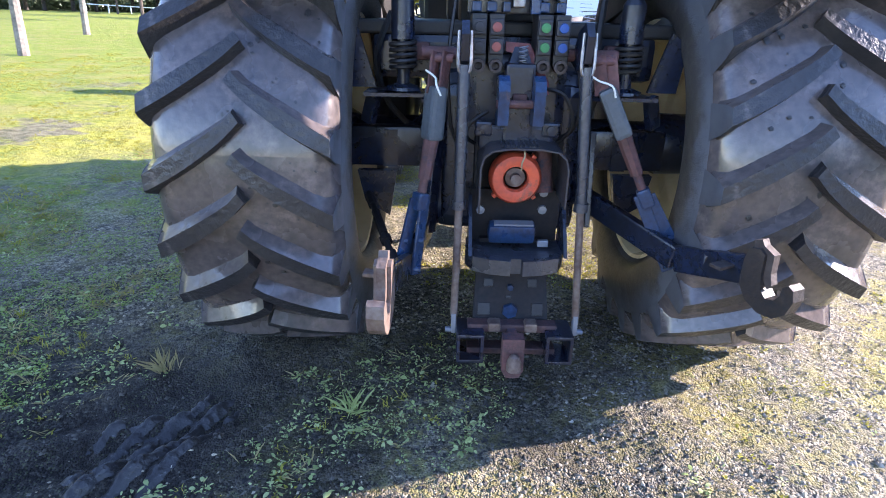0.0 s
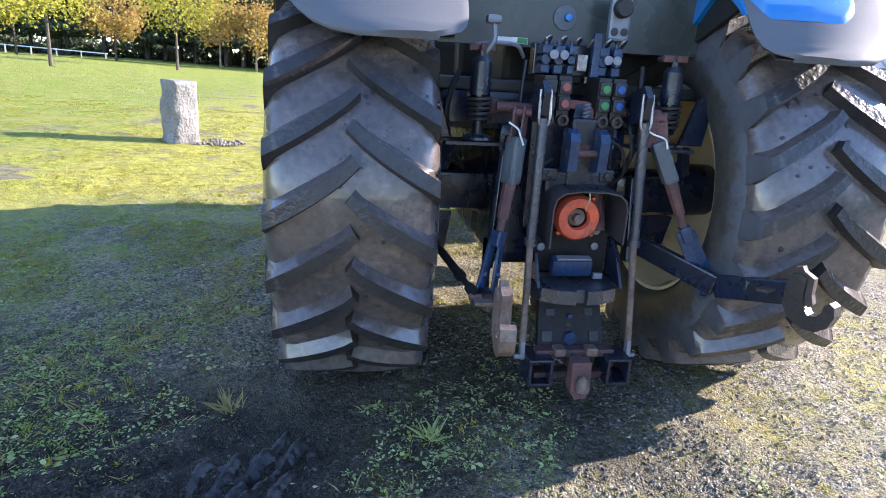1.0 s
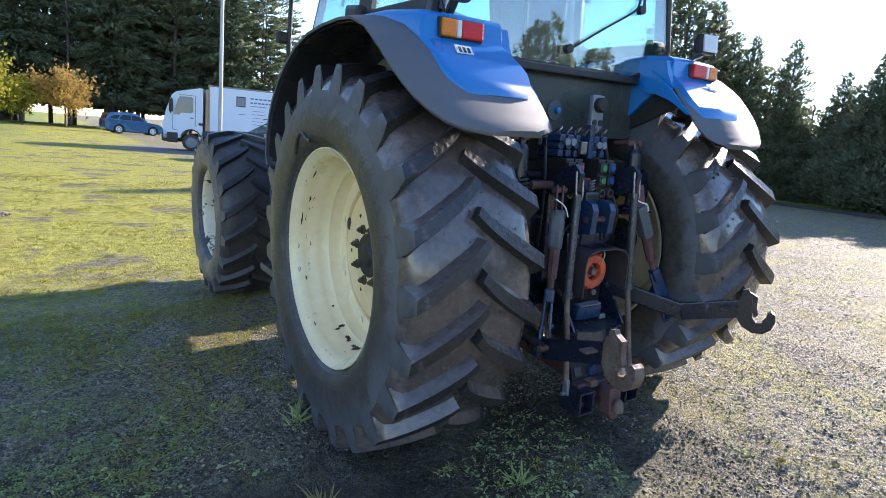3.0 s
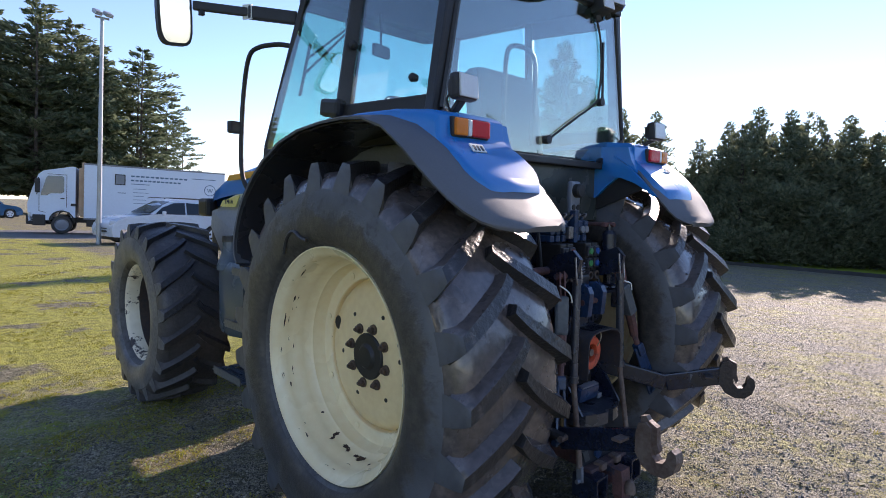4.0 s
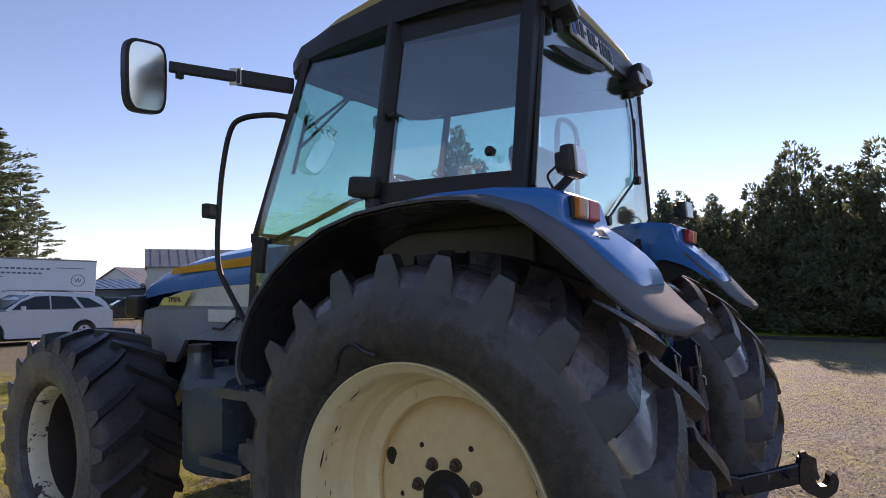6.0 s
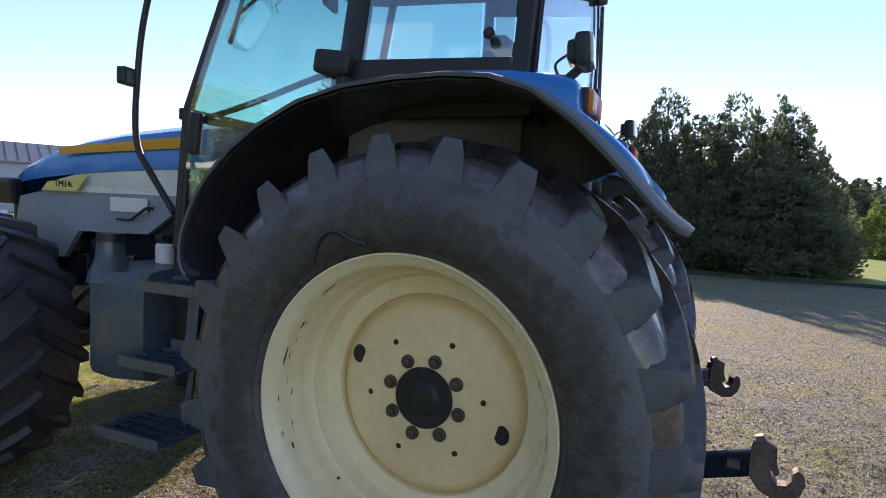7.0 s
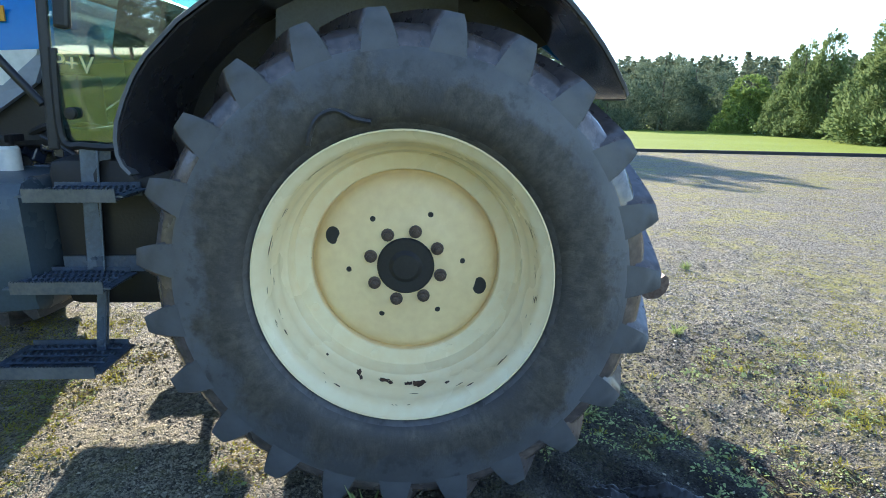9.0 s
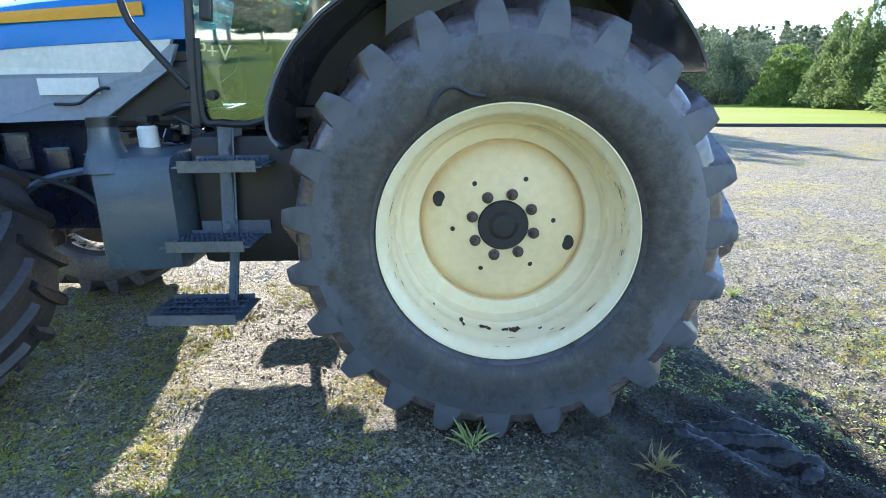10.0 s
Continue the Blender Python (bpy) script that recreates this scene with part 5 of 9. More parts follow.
A0, A1, A2 = (0.765, 1.268, 1.25), (0.748, 1.235, 1.85), (0.622, 1.0, 2.73)
B0, B1 = (0.77, 0.43, 1.86), (0.668, 0.38, 2.72)
C0, C1 = (0.755, -0.235, 1.86), (0.636, -0.245, 2.66)
for s in (-1, 1):
    f = lambda p: (s * p[0], p[1], p[2])  # noqa: E731
    pillar("front_pillar", [f(A0), f(A1), f(A2)], 0.04, 0.036)
    pillar("middle_pillar", [f(B0), f(B1)], 0.05, 0.085)
    pillar("rear_pillar", [f(C0), f(C1)], 0.06, 0.075)
    # door: glass with frame
    bm = bm_new()
    rows = []
    for z, y0, y1 in ((1.27, 1.24, 1.02), (1.34, 1.238, 0.92), (1.5, 1.232, 0.82), (1.66, 1.222, 0.72), (1.76, 1.212, 0.6), (1.86, 1.2, 0.47), (1.98, 1.17, 0.465), (2.12, 1.132, 0.458), (2.3, 1.08, 0.447), (2.45, 1.038, 0.438), (2.58, 1.0, 0.43), (2.71, 0.985, 0.422)):
        x = 0.75 + 0.02 * math.sin((z - 1.27) / 0.62 * math.pi / 2) if z < 1.89 else 0.77 - 0.098 * ((z - 1.85) / 0.73) ** 1.5
        rows.append([f((x - 0.02 * t * max(0.0, (z - 1.86) / 0.72), y1 + (y0 - y1) * t, z)) for t in (0.0, 0.33, 0.67, 1.0)])
    strip(bm, rows)
    thicken(bm, 0.005)
    door = part("door", bm, M["door_glass"] if s < 0 else M["screen_glass"], tractor, "tall glass cab door with a black frame", smooth=30)
    door.visible_shadow = False
    bm = bm_new()
    tube(bm, [f((0.765, 1.22, 1.6)), f((0.768, 1.235, 1.3)), f((0.768, 1.16, 1.265)), f((0.768, 1.02, 1.265)), f((0.775, 0.92, 1.335)), f((0.778, 0.72, 1.655)), f((0.775, 0.47, 1.86))], 0.014, 6)
    part("door_seal", bm, M["black"], door)
    bm = bm_new()
    lathe(bm, [(0, 0.022), (s * 0.014, 0.02), (s * 0.016, 0.0001)], 14, m=Matrix.Translation((s * 0.768, 1.187, 1.378)))
    part("hinge_boss", bm, M["black"], door)
    bm = bm_new()
    beam(bm, f((0.785, 1.165, 1.66)), f((0.782, 1.145, 1.835)), 0.035, 0.05, 0.012)
    part("door_handle", bm, M["black"], door, "black door handle")
    # rear side window
    bm = bm_new()
    slab(bm, [f((0.753, 0.38, 2.0)), f((0.742, -0.19, 1.98)), f((0.652, -0.2, 2.612)), f((0.68, 0.34, 2.625))], (-s * 0.006, 0, 0))
    w = part("side_window", bm, M["glass"], tractor, "rear side window of the cab")
    w.visible_shadow = False
    bm = bm_new()
    beam(bm, f((0.763, 0.42, 1.97)), f((0.752, -0.2, 1.95)), 0.03, 0.085, 0.008)
    part("window_frame", bm, M["black"], w)
    # round knobs that hold the window
    for at in ((s * 0.752, -0.12, 2.07), (s * 0.725, 0.36, 2.3)):
        bm = bm_new()
        lathe(bm, [(0, 0.016), (s * 0.025, 0.02), (s * 0.035, 0.012), (s * 0.036, 0.0001)], 12, m=Matrix.Translation(at))
        part("window_knob", bm, M["black"], w)
    # moulded latch block at the door's rear foot
    bm = bm_new()
    box(bm, (s * 0.79, 0.47, 2.0), (0.06, 0.16, 0.09), (8, 0, 0), 0.02)
    part("door_latch", bm, M["black"], tractor, "black door latch block")
    # sill under the window down to the fender
    bm = bm_new()
    slab(bm, [f((0.76, 0.5, 1.8)), f((0.76, -0.27, 1.8)), f((0.755, -0.27, 1.95)), f((0.762, 0.5, 1.96))], (-s * 0.05, 0, 0))
    part("cab_sill", bm, M["black"], tractor, "black lower cab sill")
# rear window and its frame
RW = [(-0.74, 1.93), (-0.5, 1.79), (0.5, 1.79), (0.74, 1.93), (0.62, 2.6), (-0.62, 2.6)]
bm = bm_new()
slab(bm, [(x, -0.275, z) for x, z in RW], (0, 0.006, 0))
rear = part("rear_window", bm, M["glass"], tractor, "large rear window")
rear.visible_shadow = False
bm = bm_new()
tube(bm, [(x * 1.005, -0.272, z) for x, z in RW[3:] + RW[:1]][:1] + [(0.62, -0.272, 2.6)], 0.014, 6)
tube(bm, [(-0.745, -0.272, 1.93), (-0.62, -0.272, 2.6)], 0.014, 6)
beam(bm, (-0.5, -0.27, 1.76), (0.5, -0.27, 1.76), 0.055, 0.035, 0.006)
beam(bm, (0.5, -0.27, 1.775), (0.75, -0.27, 1.92), 0.03, 0.035, 0.006)
beam(bm, (-0.5, -0.27, 1.775), (-0.75, -0.27, 1.92), 0.03, 0.035, 0.006)
part("window_frame", bm, M["black"], rear)
bm = bm_new()
tube(bm, [(-0.03, -0.285, 1.85), (0.2, -0.287, 1.98), (0.42, -0.287, 2.1), (0.455, -0.285, 2.16), (0.47, -0.285, 2.3), (0.45, -0.285, 2.45), (0.41, -0.285, 2.54)], 0.006, 6)
beam(bm, (0.49, -0.288, 2.1), (0.475, -0.288, 2.44), 0.008, 0.014)
part("window_wiper", bm, M["black"], rear, "black rear wiper")
for x, z in ((-0.03, 1.86), (0.46, 2.11)):
    bm = bm_new()
    lathe(bm, [(0, 0.022), (0.03, 0.022), (0.031, 0.0001)], 14, m=pose(x, -0.28, z, 0, 0, -90))
    part("window_knob", bm, M["black"], rear)
# lower rear wall of the cab
bm = bm_new()
slab(bm, [(-0.56, -0.235, 1.455), (0.56, -0.235, 1.455), (0.56, -0.235, 1.8), (0.5, -0.235, 1.79), (-0.5, -0.235, 1.79), (-0.56, -0.235, 1.8)], (0, 0.05, 0))
part("rear_panel", bm, M["dark_panel"], tractor, "dark glossy lower rear cab panel")
# windscreen
bm = bm_new()
slab(bm, [(-0.74, 1.27, 1.85), (0.74, 1.27, 1.85), (0.615, 1.02, 2.72), (-0.615, 1.02, 2.72)], (0, -0.006, 0))
ws = part("windscreen", bm, M["screen_glass"], tractor, "curved front windscreen")
ws.visible_shadow = False
bm = bm_new()
beam(bm, (-0.74, 1.28, 1.84), (0.74, 1.28, 1.84), 0.04, 0.05, 0.006)
part("window_frame", bm, M["black"], ws)
# twin-armed wiper hung from the roof's front edge
bm = bm_new()
beam(bm, (-0.25, 1.068, 2.64), (-0.54, 1.15, 2.32), 0.01, 0.014)
beam(bm, (-0.27, 1.068, 2.64), (-0.54, 1.13, 2.4), 0.01, 0.014)
box(bm, (-0.26, 1.07, 2.655), (0.08, 0.03, 0.05), bevel=0.008)
arms = part("window_wiper", bm, M["black"], ws)
bm = bm_new()
beam(bm, (-0.558, 1.19, 2.18), (-0.535, 1.105, 2.485), 0.012, 0.016)
part("blade", bm, M["black"], arms)


def roof():
    # stations along the roof: y, eave height, half width, rise
    ys = [(-0.28, 2.655, 0.655, 0.06), (-0.25, 2.662, 0.68, 0.11), (-0.12, 2.685, 0.695, 0.17), (0.1, 2.703, 0.7, 0.22), (0.45, 2.716, 0.69, 0.23), (0.8, 2.723, 0.655, 0.18), (1.05, 2.72, 0.615, 0.12), (1.18, 2.715, 0.55, 0.06), (1.22, 2.715, 0.5, 0.03)]
    bm = bm_new()
    rows = []
    for y, z, w, h in ys:
        z += 0.045
        rows.append([(-w, y, z), (-w, y, z + 0.25 * h), (-w * 0.92, y, z + h * 0.7), (-w * 0.6, y, z + h * 0.95), (0, y, z + h), (w * 0.6, y, z + h * 0.95), (w * 0.92, y, z + h * 0.7), (w, y, z + 0.25 * h), (w, y, z)])
    R = strip(bm, rows)
    bm.faces.new(R[0])
    bm.faces.new(R[-1])
    part("cab_roof", bm, [M["roof_cream"]], tractor, "cab roof with a pale ochre top", smooth=40)
    # the black moulding round the roof's edge
    bm = bm_new()
    for k in (-1, 1):
        strip(bm, [[(k * (w - 0.03), y, z + 0.02), (k * (w - 0.01), y, z), (k * (w + 0.012), y, z), (k * (w + 0.014), y, z + 0.05), (k * (w + 0.008), y, z + 0.05 + 0.3 * h), (k * (w - 0.02), y, z + 0.055 + 0.3 * h)] for y, z, w, h in ys])
    for y, z, w, h in (ys[0], ys[-1]):
        box(bm, (0, y, z + 0.03), (2 * w + 0.02, 0.03, 0.07), bevel=0.008)
    part("roof_rim", bm, M["black"], tractor, "black lower roof moulding", smooth=40)
    # cloth ceiling under the roof
    bm = bm_new()
    strip(bm, [[(-w + 0.012, y, z + 0.012), (-w * 0.8, y, z + 0.03), (0, y, z + 0.04), (w * 0.8, y, z + 0.03), (w - 0.012, y, z + 0.012)] for y, z, w, h in ys[1:-1]])
    part("headlining", bm, M["headlining"], tractor, "dark grey cab headlining", smooth=40)
    # headers over the side windows and the rear window
    for k in (-1, 1):
        bm = bm_new()
        slab(bm, [(k * 0.682, 0.4, 2.62), (k * 0.65, -0.24, 2.56), (k * 0.652, -0.24, 2.67), (k * 0.68, 0.4, 2.722)], (-k * 0.02, 0, 0))
        part("window_header", bm, M["black"], tractor)
    bm = bm_new()
    beam(bm, (-0.64, -0.262, 2.63), (0.64, -0.262, 2.63), 0.075, 0.03, 0.006)
    part("window_header", bm, M["black"], tractor)


M["roof_cream"] = mat("roof_paint", (0.5, 0.34, 0.06), 0.5, 0, (0.34, 0.23, 0.05), 2, 30, 0.5, 0.05)
roof()

# ---- hood and front ----
bm = bm_new()
rows = []
for y, zt, zb, w in ((1.4, 1.875, 1.62, 0.43), (1.7, 1.865, 1.615, 0.425), (2.1, 1.84, 1.6, 0.415), (2.45, 1.8, 1.58, 0.4), (2.75, 1.745, 1.555, 0.38), (2.98, 1.68, 1.53, 0.35), (3.1, 1.62, 1.5, 0.32), (3.16, 1.54, 1.45, 0.29)):
    rows.append([(-w - 0.01, y, zb), (-w, y, (zb + zt) / 2), (-w * 0.93, y, zt - 0.05), (-w * 0.7, y, zt - 0.01), (0, y, zt + 0.015), (w * 0.7, y, zt - 0.01), (w * 0.93, y, zt - 0.05), (w, y, (zb + zt) / 2), (w + 0.01, y, zb)])
R = strip(bm, rows)
for r in (R[0], R[-1]):
    bm.faces.new(r)
hood = part("hood", bm, M["blue"], tractor, "sloping blue engine hood", smooth=40)
for s in (-1, 1):
    bm = bm_new()
    slab(bm, [(s * 0.432, 1.58, 1.724), (s * 0.43, 1.58, 1.782), (s * 0.405, 2.55, 1.735), (s * 0.41, 2.58, 1.69)], (s * 0.008, 0, 0))
    part("yellow_stripe", bm, M["yellow"], hood, "yellow stripe along the hood")
for s in (-1, 1):
    bm = bm_new()
    slab(bm, [(s * 0.44, 1.47, 1.62), (s * 0.42, 2.1, 1.6), (s * 0.40, 2.45, 1.58), (s * 0.385, 2.68, 1.535), (s * 0.39, 2.74, 1.48), (s * 0.44, 1.632, 1.48), (s * 0.44, 1.48, 1.598)], (-s * 0.03, 0, 0))
    pan = part("side_panel", bm, M["side_white"], tractor, "pale upper side panel of the engine bay")
    bm = bm_new()
    slab(bm, [(s * 0.442, 2.28, 1.574), (s * 0.405, 2.68, 1.532), (s * 0.405, 2.735, 1.482), (s * 0.425, 2.4, 1.482)], (s * 0.006, 0, 0))
    part("model_plate", bm, M["yellow_pale"], pan, "pale yellow end of the side panel")
    bm = bm_new()
    slab(bm, [(s * 0.44, 1.48, 1.598), (s * 0.44, 1.632, 1.48), (s * 0.39, 2.74, 1.48), (s * 0.37, 3.0, 1.44), (s * 0.36, 3.05, 1.3), (s * 0.38, 2.8, 1.1), (s * 0.4, 2.55, 1.1), (s * 0.42, 2.4, 1.26), (s * 0.44, 1.835, 1.273), (s * 0.44, 1.5, 1.49), (s * 0.44, 1.45, 1.6)], (-s * 0.03, 0, 0))
    low = part("lower_side_panel", bm, M["side_grey"], tractor, "grey lower side panel of the engine bay")
    bm = bm_new()
    slab(bm, [(s * 0.446, 1.83, 1.46), (s * 0.435, 2.12, 1.46), (s * 0.435, 2.12, 1.385), (s * 0.446, 1.83, 1.385)], (s * 0.004, 0, 0))
    part("side_label", bm, M["white_label"], low, "blank white label")
    bm = bm_new()
    tube(bm, [(s * 0.45, 1.78, 1.41), (s * 0.47, 1.81, 1.41), (s * 0.472, 1.88, 1.37), (s * 0.47, 1.93, 1.345), (s * 0.45, 2.05, 1.345)], 0.008, 6)
    part("panel_handle", bm, M["black"], low, "black grab handle")
# nose with grille
bm = bm_new()
box(bm, (0, 3.08, 1.28), (0.62, 0.22, 0.4), bevel=0.05)
part("grille", bm, M["black"], tractor, "black front grille")
for s in (-1, 1):
    bm = bm_new()
    box(bm, (s * 0.36, 3.12, 1.47), (0.1, 0.2, 0.16), bevel=0.03)
    part("headlamp_housing", bm, M["black"], tractor)
# engine, gearbox and front axle
bm = bm_new()
box(bm, (0, 2.2, 1.0), (0.5, 1.7, 0.62), bevel=0.03)
engine = part("engine", bm, M["navy"], tractor, "dark oily engine block")
for k in range(7):
    bm = bm_new()
    box(bm, (-0.27, 1.6 + 0.2 * k, 1.05 + 0.06 * math.sin(k * 2)), (0.08, 0.12, 0.2), (0, 0, 8 * k), 0.015)
    part("engine_cover", bm, M["navy"], engine)
bm = bm_new()
box(bm, (0, 0.6, 0.85), (0.56, 1.8, 0.62), bevel=0.05)
box(bm, (0, 0.5, 1.2), (1.05, 1.5, 0.16), bevel=0.03)
part("gearbox", bm, M["navy"], tractor, "navy gearbox casting")
bm = bm_new()
beam(bm, (-0.62, FY, 0.62), (0.62, FY, 0.62), 0.16, 0.2, 0.04)
box(bm, (0, FY, 0.66), (0.3, 0.34, 0.3), bevel=0.06)
for s in (-1, 1):
    lathe(bm, [(s * 0.6, 0.12), (s * 0.74, 0.17), (s * 0.84, 0.16)], 20, m=Matrix.Translation((0, FY, FZ)))
part("front_axle", bm, M["navy"], tractor, "driven front axle", smooth=40)

# ---- cab roof fittings, lamps and mirrors ----
def work_lamp(at, foot, rx=0, rz=0):
    bm = bm_new()
    box(bm, (0, 0.02, 0), (0.125, 0.05, 0.105), bevel=0.018)
    box(bm, (0, 0.05, 0), (0.09, 0.04, 0.075), bevel=0.018)
    lamp = part("work_lamp", bm, M["black"], tractor, "black square work lamp", at=pose(*at, rx, 0, rz))
    bm = bm_new()
    box(bm, (0, -0.007, 0), (0.108, 0.01, 0.088), bevel=0.004)
    part("lens", bm, M["lamp_lens"], lamp, "ribbed clear lens")
    bm = bm_new()
    d = Vector(foot) - Vector(at)
    inv = pose(*at, rx, 0, rz).inverted()
    beam(bm, inv @ Vector(foot), (0, 0.03, -0.045), 0.035, 0.02, 0.005)
    part("stalk", bm, M["black"], lamp)
    bm = bm_new()
    tube(bm, [(0, 0.07, 0.0), (0, 0.11, -0.03), (0, 0.09, -0.09), inv @ (Vector(foot) + Vector((0, 0.02, 0)))], 0.005, 5)
    part("cable", bm, M["black"], lamp)


work_lamp((-0.785, -0.46, 1.985), (-0.77, -0.36, 1.885), -4, 4)
work_lamp((0.835, -0.46, 1.975), (0.8, -0.36, 1.885), -4, -4)
for x, z, k in ((-0.53, 2.665, 1.35), (0.4, 2.615, 0.9), (0.49, 2.67, 1.2)):
    bm = bm_new()
    box(bm, (0, 0.02, 0), (0.115 * k, 0.085, 0.088 * k), bevel=0.018)
    box(bm, (0, 0.055, 0), (0.085 * k, 0.05, 0.066 * k), bevel=0.018)
    lamp = part("roof_lamp", bm, M["black"], tractor, "black roof work lamp", smooth=40, at=pose(x, -0.335, z, -12, 0, 10 if x < 0 else -6))
    bm = bm_new()
    box(bm, (0, -0.025, 0), (0.098 * k, 0.008, 0.072 * k), bevel=0.003)
    part("lens", bm, M["lamp_lens"], lamp)
    bm = bm_new()
    box(bm, (0, 0.08, -0.01), (0.05, 0.08, 0.05), bevel=0.006)
    beam(bm, (0, 0.05, -0.03 * k), (0.01, 0.06, -0.075 * k), 0.03, 0.03, 0.006)
    part("bracket", bm, M["black"], lamp)
# number plate, with plain bars for its characters
bm = bm_new()
box(bm, (-0.15, -0.295, 2.645), (0.52, 0.012, 0.112), (-8, 0, 0), 0.004)
plate = part("number_plate", bm, M["white_label"], tractor, "white number plate with dark bars")
bm = bm_new()
box(bm, (-0.387, -0.3025, 2.645), (0.036, 0.004, 0.1), (-8, 0, 0))
part("blue_band", bm, M["blue_cap"], plate)
for k, (x, w) in enumerate(((-0.31, 0.035), (-0.265, 0.035), (-0.228, 0.016), (-0.185, 0.04), (-0.135, 0.04), (-0.098, 0.016), (-0.062, 0.02), (-0.022, 0.035), (0.022, 0.035), (0.064, 0.035))):
    bm = bm_new()
    box(bm, ((x + 0.02) * 1.1 - 0.02, -0.3025, 2.645), (w * 0.95, 0.004, 0.07 if w > 0.018 else 0.012), (-8, 0, 0))
    part("bar", bm, M["ink"], plate)
bm = bm_new()
box(bm, (-0.03, -0.275, 2.66), (0.98, 0.03, 0.1), bevel=0.01)
part("plate_carrier", bm, M["black"], tractor)
# pull handle on the rear window
bm = bm_new()
slab(bm, [(-0.62, -0.288, 2.47), (-0.4, -0.288, 2.525), (-0.2, -0.288, 2.55), (-0.04, -0.288, 2.565), (-0.03, -0.288, 2.545), (-0.14, -0.288, 2.515), (-0.3, -0.288, 2.49), (-0.45, -0.288, 2.475)], (0, -0.025, 0))
part("rear_handle", bm, M["black"], tractor, "black folded handle on the rear window", smooth=40)
# mirror on its long arm
bm = bm_new()
beam(bm, (-0.62, 1.11, 2.615), (-0.86, 1.25, 2.625), 0.045, 0.075, 0.01)
beam(bm, (-0.86, 1.25, 2.625), (-1.12, 1.4, 2.635), 0.032, 0.05, 0.008)
arm = part("mirror_arm", bm, M["black"], tractor, "long black mirror arm")
bm = bm_new()
box(bm, (-0.865, 1.247, 2.626), (0.012, 0.06, 0.082), (0, 0, 31))
part("clamp", bm, M["white_label"], arm)
bm = bm_new()
box(bm, (-1.08, 1.375, 2.6), (0.03, 0.03, 0.035), bevel=0.005)
part("pivot", bm, M["black"], arm)
def rounded(hx, hz, y, n=28, p=0.42):
    """A rounded rectangle in the x-z plane."""
    out = []
    for k in range(n):
        c, d = math.cos(2 * math.pi * k / n), math.sin(2 * math.pi * k / n)
        out.append((math.copysign(abs(c) ** p, c) * hx * (1 - 0.1 * (d < 0) * abs(d)), y, math.copysign(abs(d) ** p, d) * hz))
    return out


bm = bm_new()
slab(bm, rounded(0.094, 0.165, -0.006), (0, 0.05, 0))
soften(bm, 0.012, 2, 50)
mir = part("wing_mirror", bm, M["black"], tractor, "tall black wing mirror", smooth=40, at=pose(-1.205, 1.44, 2.57, 7, -4, -4))
bm = bm_new()
slab(bm, rounded(0.08, 0.15, -0.012), (0, 0.008, 0))
part("mirror_glass", bm, M["mirror"], mir, "mirror glass")
# grab rail with its small mirror
bm = bm_new()
tube(bm, [(-0.655, 1.09, 2.44), (-0.7, 1.2, 2.465), (-0.765, 1.34, 2.455), (-0.79, 1.4, 2.39), (-0.795, 1.455, 2.2), (-0.8, 1.478, 1.98), (-0.8, 1.488, 1.8), (-0.8, 1.468, 1.68), (-0.79, 1.415, 1.59), (-0.78, 1.275, 1.41)], 0.0145, 8)
rail = part("grab_rail", bm, M["black"], tractor, "bent black tubular grab rail", smooth=50)
bm = bm_new()
box(bm, (-0.835, 1.49, 1.985), (0.095, 0.045, 0.075), (0, 0, 12), 0.012)
part("marker_lamp", bm, M["black"], rail, "small black marker lamp")


def words(name, text, size, m, material, parent, label=""):
    c = bpy.data.curves.new(name, "FONT")
    c.body, c.size, c.extrude, c.align_x, c.align_y = text, size, 0.0015, "CENTER", "CENTER"
    o = bpy.data.objects.new(name, c)
    scene.collection.objects.link(o)
    me = bpy.data.meshes.new_from_object(o.evaluated_get(bpy.context.evaluated_depsgraph_get()))
    bpy.data.objects.remove(o)
    me.materials.append(material)
    ob = new(name, me)
    ob.matrix_world = m
    ob.parent = parent
    if label:
        ob["label"] = label
    return ob


side_text = Matrix(((0, 0, -1, 0), (-1, 0, 0, 0), (0, 1, 0, 0), (0, 0, 0, 1)))
words("lettering", "TM140", 0.052, Matrix.Translation((-0.4345, 2.5, 1.52)) @ pose(0, 0, 0, 0, 0, 5.2) @ side_text, M["ink"], tractor, "dark model lettering")
words("chalk_marks", "P+V", 0.085, Matrix.Translation((-0.762, 1.16, 1.545)) @ side_text @ pose(0, 0, 0, 0, 0, -6), M["chalk"], tractor, "hand-drawn yellow paint marks on the door glass")
bm = bm_new()
for k, (x, z) in enumerate(((-0.52, 2.46), (-0.475, 2.45), (-0.43, 2.44), (-0.385, 2.43), (-0.34, 2.42))):
    yy = 1.27 - (z - 1.85) * 0.293 + 0.012
    tube(bm, [(x, yy, z + 0.03), (x + 0.03, yy, z + 0.025), (x + 0.005, yy + 0.006, z - 0.005), (x + 0.03, yy + 0.01, z - 0.03)], 0.0035, 4)
part("screen_marks", bm, M["chalk"], tractor, "hand-drawn marks on the windscreen")

